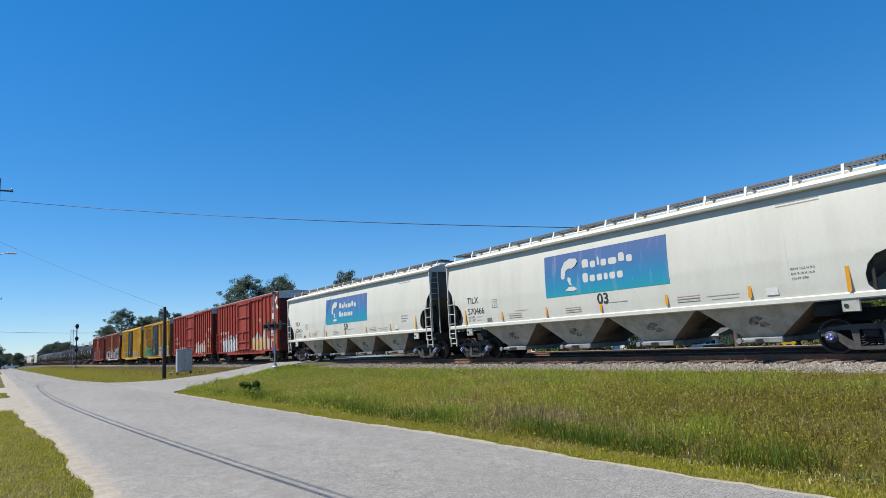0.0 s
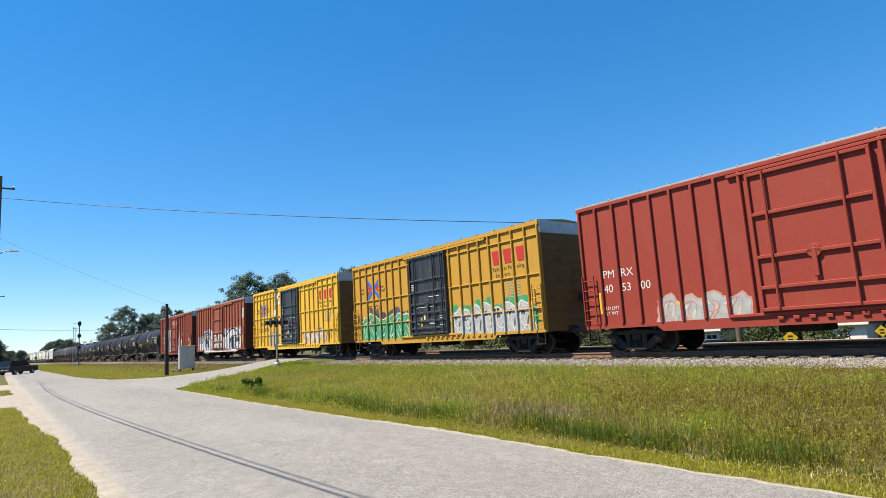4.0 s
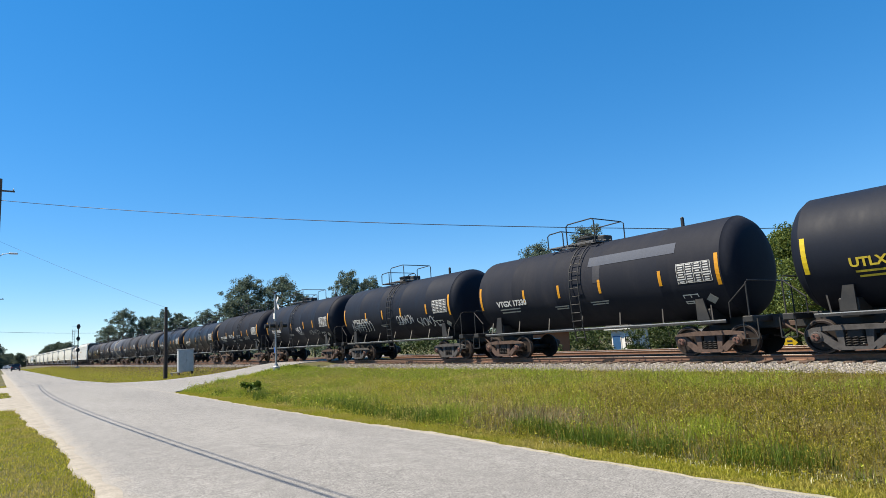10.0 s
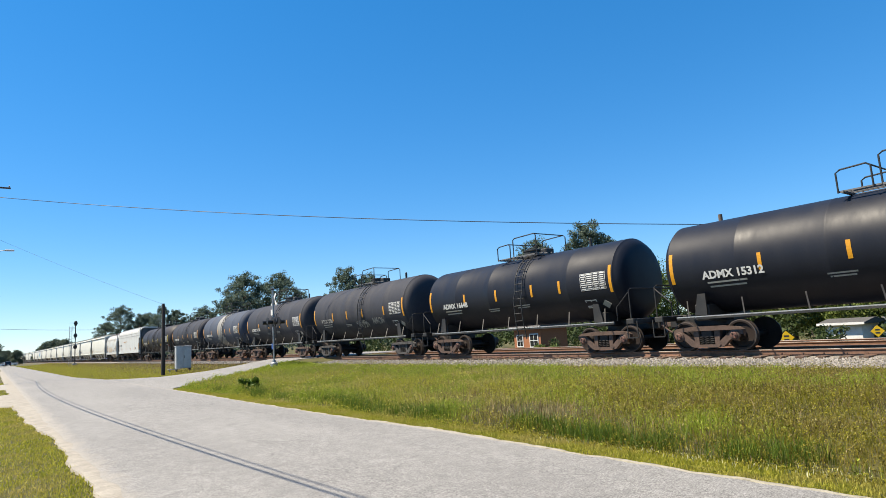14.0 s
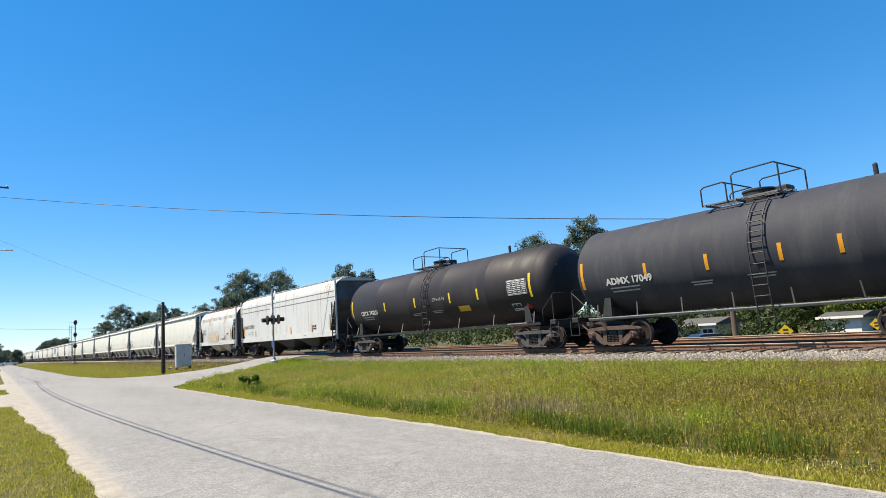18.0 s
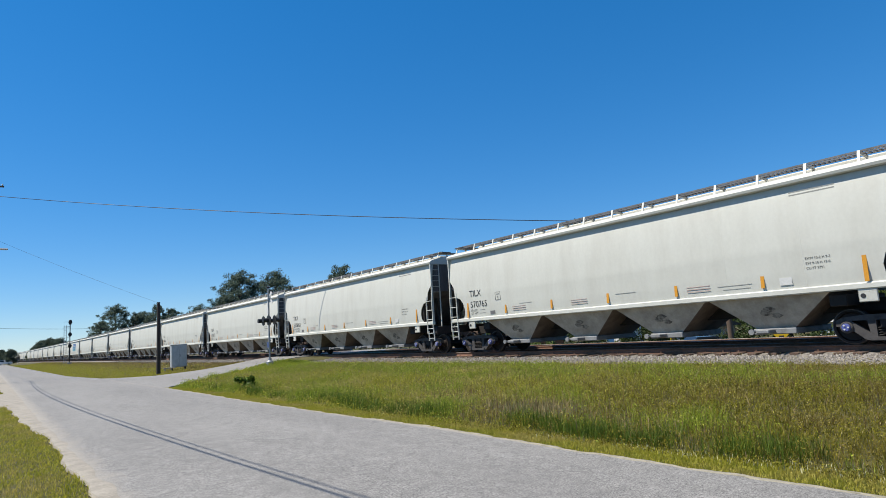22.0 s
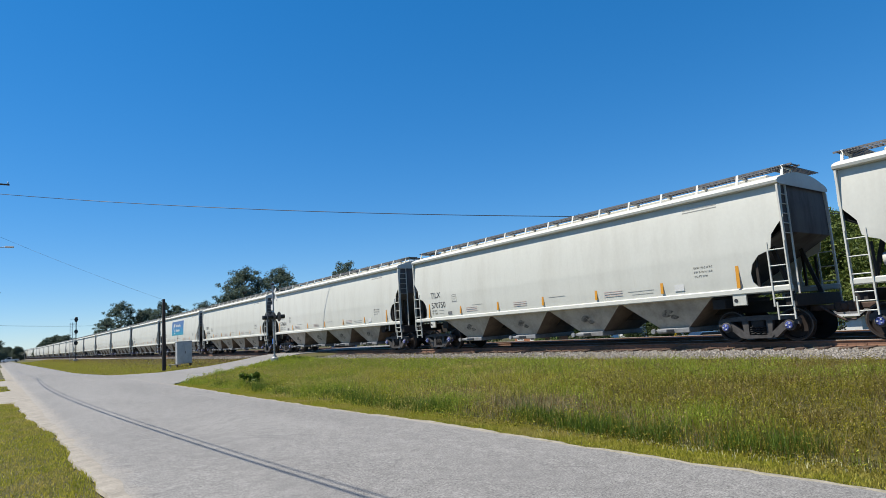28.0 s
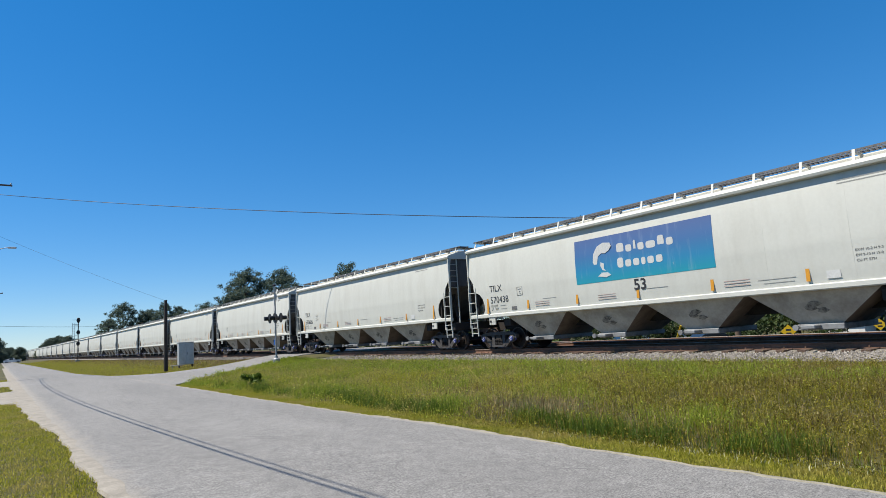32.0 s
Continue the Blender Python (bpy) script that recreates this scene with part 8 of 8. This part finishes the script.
def wire(name, a, b, sag, r, label):
    return thing(name, label, "overhead wire", form=Form().tube(sag_path(a, b, sag), r, 6), material=CABLE, smooth=60)


def utility_pole(x, y, top, r, mat=POLE_WOOD, label="tall wooden utility pole", arm=True):
    g = ground_z(x, y)
    ob = thing("utility_pole", label, "utility pole", pose(x, y, g))
    part("pole", Form().tube([(0, 0, -0.4), (0, 0, (top - g) * 0.5), (0, 0, top - g)], r, 14, r1=r * 0.68), mat, ob, smooth=50)
    if arm:
        part("crossarm", Form().box((0, 0.12, top - g - 0.9), (1.9, 0.1, 0.12), 0.01), POLE_WOOD, ob)
        for q in (-0.85, 0.85):
            part("insulator", Form().lathe([(0, 0.03), (0.06, 0.05), (0.12, 0.05), (0.16, 0.02)], 10, "z", (q, 0.12, top - g - 0.84)), STEEL, ob)
    return ob


CAB1, CAB2 = (6.15, 8.78, 2.25), (6.39, 8.86, 2.07)   # heights at both poles, and sag


def build_lines():
    b = utility_pole(-0.41, 56, 15.9, 0.2)
    arm = Form().tube([(0, 0, 9.67), (0.38, 0, 10.02), (0.8, 0, 10.1)], 0.03, 8)
    part("lamp_arm", arm, STEEL, b, smooth=50)
    part("lamp_head", Form().box((1.05, 0, 10.1), (0.58, 0.25, 0.12), 0.04), CABINET, b, "street light head on a short arm")
    utility_pole(-0.38, -7.5, 12.0, 0.19)
    utility_pole(-0.6, 113, 12.5, 0.18)
    x = -0.64
    wire("telephone_cable", (x, 56, CAB1[0]), (-0.3, -7.5, CAB1[1]), CAB1[2], 0.02, "thick black telephone cable along the road")
    wire("telephone_cable", (x, 56, CAB2[0]), (-0.3, -7.5, CAB2[1]), CAB2[2], 0.013, "thinner black telephone cable along the road")
    wire("telephone_cable", (x, 56, 6.3), (-0.7, 113, 6.3), 0.85, 0.016, "thick black telephone cable along the road")
    wire("power_wire", (-0.41, 56, 14.2), (30, 15.7, 6.42), 0.5, 0.022, "black wire crossing over the railway")
    wire("power_wire", (30, 15.7, 6.42), (62, -14, 6.0), 0.6, 0.02, "black wire going on beyond the railway")
    wire("guy_wire", (-0.41, 56, 11.07), (9.9, 47.9, 5.15), 0.12, 0.007, "thin grey guy wire to a short pole")
    wire("power_wire", (-3, 150, 8.5), (26, 150, 7.2), 0.3, 0.03, "far wire across the road and railway")
    utility_pole(-3.1, 150, 9.0, 0.17, arm=False, label="far wooden utility pole beside the road")
    utility_pole(26.1, 150, 7.9, 0.17, arm=False, label="far wooden utility pole beyond the railway")
    utility_pole(30, 15.7, 6.95, 0.15, label="wooden utility pole beyond the railway", arm=False)
    utility_pole(9.9, 47.9, 5.2, 0.15, DARK_WOOD, "short dark wooden pole at the side road", False)


def crossing_signal(x, y, turn=0.0):
    """Mast with crossed boards seen edge-on, back-to-back flashing lights and a small sign."""
    g = ground_z(x, min(y, 600))
    ob = thing("crossing_signal", "grey crossing signal mast with black flashing lights and crossed boards", "crossing signal", pose(x, y, g, 0, 0, turn), "crossing signals")
    part("base", Form().lathe([(-0.05, 0.24), (0.22, 0.22), (0.3, 0.12), (0.42, 0.1)], 12, "z"), STEEL, ob, smooth=40)
    part("mast", Form().tube([(0, 0, 0.1), (0, 0, 4.75)], 0.055, 12), STEEL, ob, smooth=50)
    for s in (-1, 1):
        bd = part("crossed_board", Form().box((0, 0, 0), (0.03, 1.0, 0.17), 0.005, Matrix.Rotation(radians(s * 45), 3, "X")), WHITE_PAINT, ob, "white board of the railway crossing sign", pose(0.08 + 0.02 * s, 0, 4.15))
    part("bell", Form().lathe([(4.75, 0.03), (4.78, 0.13), (4.84, 0.13), (4.9, 0.03)], 14, "z"), SIGNAL_BLACK, ob, smooth=40)
    part("count_sign", Form().box((-0.08, 0, 3.35), (0.02, 0.3, 0.36), 0.005), WHITE_PAINT, ob, "small white plate")
    part("light_bar", Form().tube([(0, -0.42, 2.75), (0, 0.42, 2.75)], 0.035, 8).tube([(-0.3, 0, 2.75), (0.3, 0, 2.75)], 0.035, 8), SIGNAL_BLACK, ob, smooth=50)
    for dx in (-1, 1):
        for dy in (-1, 1):
            u = part("flasher", Form().lathe([(0.06 * dx, 0.30), (0.09 * dx, 0.30)], 20, "x").lathe([(0.05 * dx, 0.11), (0.16 * dx, 0.13), (0.42 * dx, 0.13)], 14, "x"), SIGNAL_BLACK, ob, "round black flashing light unit", pose(0.12 * dx, 0.42 * dy, 2.75), 40)
            part("lens", Form().lathe([(0.2 * dx, 0.10), (0.22 * dx, 0.08)], 14, "x"), LENS_RED, u)
    part("junction_box", Form().box((0.0, 0.1, 1.25), (0.14, 0.12, 0.34), 0.01), BLUE_MARK, ob, "small blue plate on the mast")
    return ob


def build_signals():
    crossing_signal(13.9, 36.5)
    crossing_signal(track_x(345) - 4.2, 345, 0)
    crossing_signal(track_x(356) + 8.0, 356, 180)
    # equipment cabinet
    g = ground_z(12.35, 52.5)
    cab = thing("equipment_cabinet", "silver-grey railway equipment cabinet on a raised frame", "cabinet", pose(12.35, 52.5, g, 0, 0, -6))
    part("body", Form().box((0, 0, 1.12), (1.15, 0.9, 1.75), 0.02), CABINET, cab)
    part("roof", Form().box((0, 0, 2.02), (1.22, 0.98, 0.07), 0.015), CABINET, cab)
    for s in (-1, 1):
        part("door", Form().box((s * 0.28, -0.46, 1.12), (0.52, 0.03, 1.62), 0.008), CABINET, cab, "flat metal door")
        part("leg", Form().box((s * 0.5, 0, 0.12), (0.08, 0.85, 0.26), 0.01), GRIME, cab)
    part("handle", Form().box((0.06, -0.49, 1.15), (0.03, 0.04, 0.22), 0.008), GRIME, cab)
    part("vent", Form().box((0.585, 0, 1.6), (0.02, 0.4, 0.25), 0.005), GRIME, cab)
    part("step_plank", Form().box((-0.75, -0.55, 0.22), (0.9, 0.35, 0.06), 0.01).box((-1.05, -0.55, 0.1), (0.06, 0.3, 0.2)), CONCRETE, cab)
    # block signal mast with a ladder
    x, y = 13.2, 145
    g = ground_z(x, y)
    sg = thing("railway_signal", "tall railway signal mast with three black heads and a ladder", "railway signal", pose(x, y, g))
    part("mast", Form().tube([(0, 0, -0.1), (0, 0, 8.6)], 0.09, 10), SIGNAL_BLACK, sg, smooth=50)
    part("base", Form().box((0, 0, 0.15), (0.8, 0.8, 0.5), 0.03), CONCRETE, sg)
    la = Form()
    for q in (-1.05, -0.62):
        la.beam((q, 0, 0), (q, 0, 7.9), 0.07)
    for k in range(22):
        la.beam((-1.05, 0, 0.4 + 0.34 * k), (-0.62, 0, 0.4 + 0.34 * k), 0.035)
    for k in range(4):
        la.beam((-0.62, 0, 1.4 + 2 * k), (0, 0, 1.4 + 2 * k), 0.05)
    la.box((-0.6, 0, 7.6), (1.1, 0.7, 0.06)).beam((-1.1, 0, 8.6), (-0.1, 0, 8.6), 0.05)
    part("ladder", la, STEEL, sg)
    for z, h in ((8.5, 1.0), (6.0, 0.85), (3.7, 0.85)):
        hd = part("signal_head", Form().lathe([(-0.1, 0.34), (0.05, 0.36), (0.08, 0.32)], 18, "y").box((0, 0.05, 0), (0.5, 0.25, h), 0.1), SIGNAL_BLACK, sg, "oval black signal head", pose(0, -0.15, z), 40)
    # yellow diamond signs beyond the track
    for sx, sy in ((36.5, 16.15), (47, 15.0)):
        zc = 1.65 - (0.0854 if sx < 40 else 0.1019) * sy
        g = ground_z(sx, sy)
        s = thing("warning_sign", "yellow diamond road sign on a thin post", "road sign", pose(sx, sy, g, 0, 0, 24), "yellow diamond signs")
        part("post", Form().beam((0, 0, -0.1), (0, 0, zc - g), 0.06, 0.04), STEEL, s)
        part("plate", Form().box((-0.03, 0, zc - g), (0.012, 0.56, 0.56), 0.003, Matrix.Rotation(radians(45), 3, "X")), SIGN_YELLOW, s, "yellow diamond plate")
        f = Form()
        for k in range(2):
            f.box((-0.04, 0, zc - g + 0.09 - 0.2 * k), (0.004, 0.26, 0.10))
        part("sign_print", f, INK, s)
    gm = thing("guy_marker", "slanting yellow guy-wire guard", "guy wire", form=Form().tube([(31.2, 20.4, -0.75), (29.9, 18.75, 1.05)], 0.05, 8), material=SIGN_YELLOW)


def vehicle(name, label, kind, paint_mat, at, category="car"):
    """Car, van or pickup along +y, built of body, cabin, windows, lights and wheels."""
    ob = thing(name, label, category, at)
    L, W = {"suv": (4.6, 1.85), "car": (4.5, 1.8), "pickup": (5.6, 2.0), "van": (5.6, 2.0)}[kind]
    hood, roof, belt = {"suv": (1.0, 1.7, 1.05), "car": (0.85, 1.43, 0.9), "pickup": (1.1, 1.85, 1.15), "van": (1.15, 2.4, 1.3)}[kind]
    low = 0.32
    body = [(-L / 2, low), (L / 2, low), (L / 2, hood - 0.1), (L / 2 - 0.12, hood), (-L / 2 + 0.08, belt), (-L / 2, belt - 0.15)]
    part("body", Form().slab(body, "x", -W / 2, W / 2), paint_mat, ob)
    c0, c1, r0, r1 = {"suv": (-2.2, 1.15, -1.95, 0.35), "car": (-1.7, 1.0, -1.0, 0.2), "pickup": (-0.6, 1.35, -0.45, 0.75), "van": (-2.75, 1.9, -2.65, 1.2)}[kind]
    cab = [(c0, belt - 0.02), (c1, belt - 0.02), (r1, roof), (r0, roof)]
    part("cabin", Form().slab(cab, "x", -W / 2 + 0.1, W / 2 - 0.1), paint_mat, ob)
    for s in (-1, 1):
        win = [(c0 + 0.25, belt + 0.05), (c1 - 0.3, belt + 0.05), (r1 - 0.08, roof - 0.1), (r0 + 0.18, roof - 0.1)]
        if kind == "van":
            win = [(0.6, belt + 0.05), (c1 - 0.3, belt + 0.05), (r1 - 0.05, roof - 0.25), (0.6, roof - 0.25)]
        part("side_window", Form().slab(win, "x", s * (W / 2 - 0.1), s * (W / 2 - 0.085)), GLASS, ob)
        part("tail_light", Form().box((s * (W / 2 - 0.14), -L / 2 - 0.01, belt - 0.12), (0.22, 0.03, 0.2), 0.01), RED_MARK, ob)
        part("headlight", Form().box((s * (W / 2 - 0.25), L / 2, hood - 0.22), (0.36, 0.03, 0.15), 0.01), STEEL, ob)
        for y in (-L / 2 + 0.9, L / 2 - 0.9):
            w = part("wheel", Form().lathe([(-0.11, 0.2), (-0.11, 0.33), (0.11, 0.33), (0.11, 0.2)], 18), TYRE, ob, at=pose(s * (W / 2 - 0.1), y, 0.33), smooth=40)
            part("rim", Form().lathe([(0.112 * s, 0.2), (0.118 * s, 0.19)], 14), STEEL, w)
    part("rear_window", Form().add([(-W / 2 + 0.22, c0 - 0.012 + (r0 - c0) * 0.12, belt + 0.06), (W / 2 - 0.22, c0 - 0.012 + (r0 - c0) * 0.12, belt + 0.06), (W / 2 - 0.25, r0 - 0.012 - (r0 - c0) * 0.15, roof - 0.1), (-W / 2 + 0.25, r0 - 0.012 - (r0 - c0) * 0.15, roof - 0.1)], [(0, 1, 2, 3)]), GLASS, ob)
    part("windscreen", Form().add([(-W / 2 + 0.18, c1 + 0.012 - (c1 - r1) * 0.1, belt + 0.06), (W / 2 - 0.18, c1 + 0.012 - (c1 - r1) * 0.1, belt + 0.06), (W / 2 - 0.25, r1 + 0.012 + (c1 - r1) * 0.1, roof - 0.08), (-W / 2 + 0.25, r1 + 0.012 + (c1 - r1) * 0.1, roof - 0.08)], [(0, 1, 2, 3)]), GLASS, ob)
    part("bumper", Form().box((0, -L / 2 - 0.02, 0.5), (W - 0.1, 0.12, 0.2), 0.03), paint_mat if kind != "pickup" else STEEL, ob)
    part("number_plate", Form().box((0, -L / 2 - 0.09, 0.62), (0.3, 0.01, 0.15)), WHITE_PAINT, ob)
    return ob


ROAD_CARS = []


def build_vehicles():
    suv = vehicle("suv_car", "dark slate-grey car driving away on the road", "suv", CAR_GREY, pose(-30, 50.4, 0.03, 0, 0, -90))
    ROAD_CARS.append((suv, [(t, pose(x, y, 0.04 if x > 1 else 0.055, 0, 0, a)) for t, x, y, a in ((0, -22, 93, -90), (2.0, -7.5, 93.2, -89), (2.9, -1.8, 93.6, -82), (3.5, 0.3, 94.4, -68), (4.1, 2.3, 96.8, -38), (4.7, 3.5, 103, -14), (5.5, 4.1, 117, -2), (6, 4.1, 126, 1), (7, 3.8, 139, 1), (8, 3.6, 151, 1), (9, 3.5, 166, 0), (10, 3.6, 182, 0), (12, 3.8, 220, 0), (14, 3.8, 260, 0), (20, 3.8, 380, 0), (32, 3.8, 620, 0))]))
    vehicle("pickup_truck", "white pickup waiting across the far road", "pickup", CAR_WHITE, pose(4.6, 290, 0.02, 0, 0, 80), "pickup")
    vehicle("parked_car", "white car beyond the pickup", "car", CAR_WHITE, pose(2.6, 312, 0.03, 0, 0, 60))
    vehicle("parked_van", "white van parked beyond the railway", "van", CAR_WHITE, pose(61, 20.2, ground_z(61, 20.2), 0, 0, -60), "van")
    vehicle("parked_car", "blue car parked beyond the railway", "suv", CAR_BLUE, pose(32.5, 65.0, ground_z(32.5, 65), 0, 0, 70))
    vehicle("parked_car", "dark blue car parked beyond the railway", "car", CAR_GREY, pose(34.5, 20.3, ground_z(34.5, 20.3) + 0.0, 0, 0, 55))


def house(name, label, x, y, turn, w, d, h, wall, openings, roof_h=1.4):
    g = ground_z(x, y)
    ob = thing(name, label, "house", pose(x, y, g, 0, 0, turn))
    part("wall", Form().box((0, 0, h / 2 - 0.1), (d, w, h + 0.2), 0.01), wall, ob)
    part("roof", Form().slab([(-d / 2 - 0.45, h), (0, h + roof_h), (d / 2 + 0.45, h), (d / 2 + 0.4, h - 0.12), (-d / 2 - 0.4, h - 0.12)], "y", -w / 2 - 0.4, w / 2 + 0.4), SHINGLE, ob)
    part("fascia", Form().box((-d / 2 - 0.43, 0, h - 0.06), (0.04, w + 0.8, 0.18), 0.005), WHITE_PAINT, ob)
    for kind, q, z, ww, hh in openings:
        o = part("door" if kind == "door" else "window", Form().box((-d / 2 - 0.02, q, z), (0.07, ww + 0.16, hh + 0.16), 0.01), WHITE_PAINT, ob, "white window frame" if kind != "door" else "white-framed door")
        if kind == "door":
            part("door_leaf", Form().box((-d / 2 - 0.05, q, z), (0.05, ww, hh), 0.008), CAR_BLUE, o, "pale blue door leaf")
        else:
            for a in (-1, 1):
                for b in (-1, 1):
                    part("pane", Form().box((-d / 2 - 0.05, q + a * ww / 4, z + b * hh / 4), (0.02, ww / 2 - 0.05, hh / 2 - 0.05), 0.003), GLASS, o)
    return ob


def build_houses():
    house("brick_house", "low orange brick house with white windows", 44.2, 43.2, -6, 4.2, 3.4, 3.3, BRICK, [("window", -1.1, 2.0, 1.2, 1.2), ("window", 1.1, 2.0, 0.9, 1.1)])
    house("white_house", "white house with a blue door and a porch post", 46.5, 34.4, -8, 2.4, 2.2, 3.2, WHITE_PAINT, [("door", 0.5, 1.35, 0.95, 2.3), ("window", -0.75, 1.9, 0.5, 1.1)])
    house("mobile_home", "pale grey mobile home with small windows", 54, 18.9, -4, 2.6, 3.0, 2.15, WHITE_PAINT, [("window", 0.3, 1.35, 0.6, 0.7)], 0.35)
    house("shed", "pale grey outbuilding among the trees", 52, 29.5, 4, 3.2, 5, 2.2, CABINET, [("window", -1.0, 1.35, 0.9, 0.8)], 0.5)


build_trees()
build_lines()
build_signals()
build_houses()
build_vehicles()
build_grass()


# ---- what moves ----
def motions():
    times = [2 * k for k in range(17)]
    for car, y0 in CARS + HOPPERS:
        walk(car, [(t, pose(track_x(y0 - SPEED * t), y0 - SPEED * t, RAIL_Z, 0, 0, track_turn(y0 - SPEED * t))) for t in times])
    # the wheels roll: all leading wheelsets turn alike, and all trailing ones
    for name, y in (("front_wheelset", -0.889), ("rear_wheelset", 0.889)):
        sets = [o for o in scene.objects if o.name.split(".")[0] == name]
        turn = math.degrees(SPEED / FPS / WHEEL)
        walk(sets[0], [(k / FPS, pose(0, y, 0, turn * k % 360, 0, 0)) for k in range(32 * FPS + 1)])
        act, slot = sets[0].animation_data.action, sets[0].animation_data.action_slot
        for o in sets[1:]:
            o.rotation_mode = "QUATERNION"
            o.animation_data_create()
            o.animation_data.action, o.animation_data.action_slot = act, slot
    for car, rows in ROAD_CARS:
        walk(car, rows)


motions()
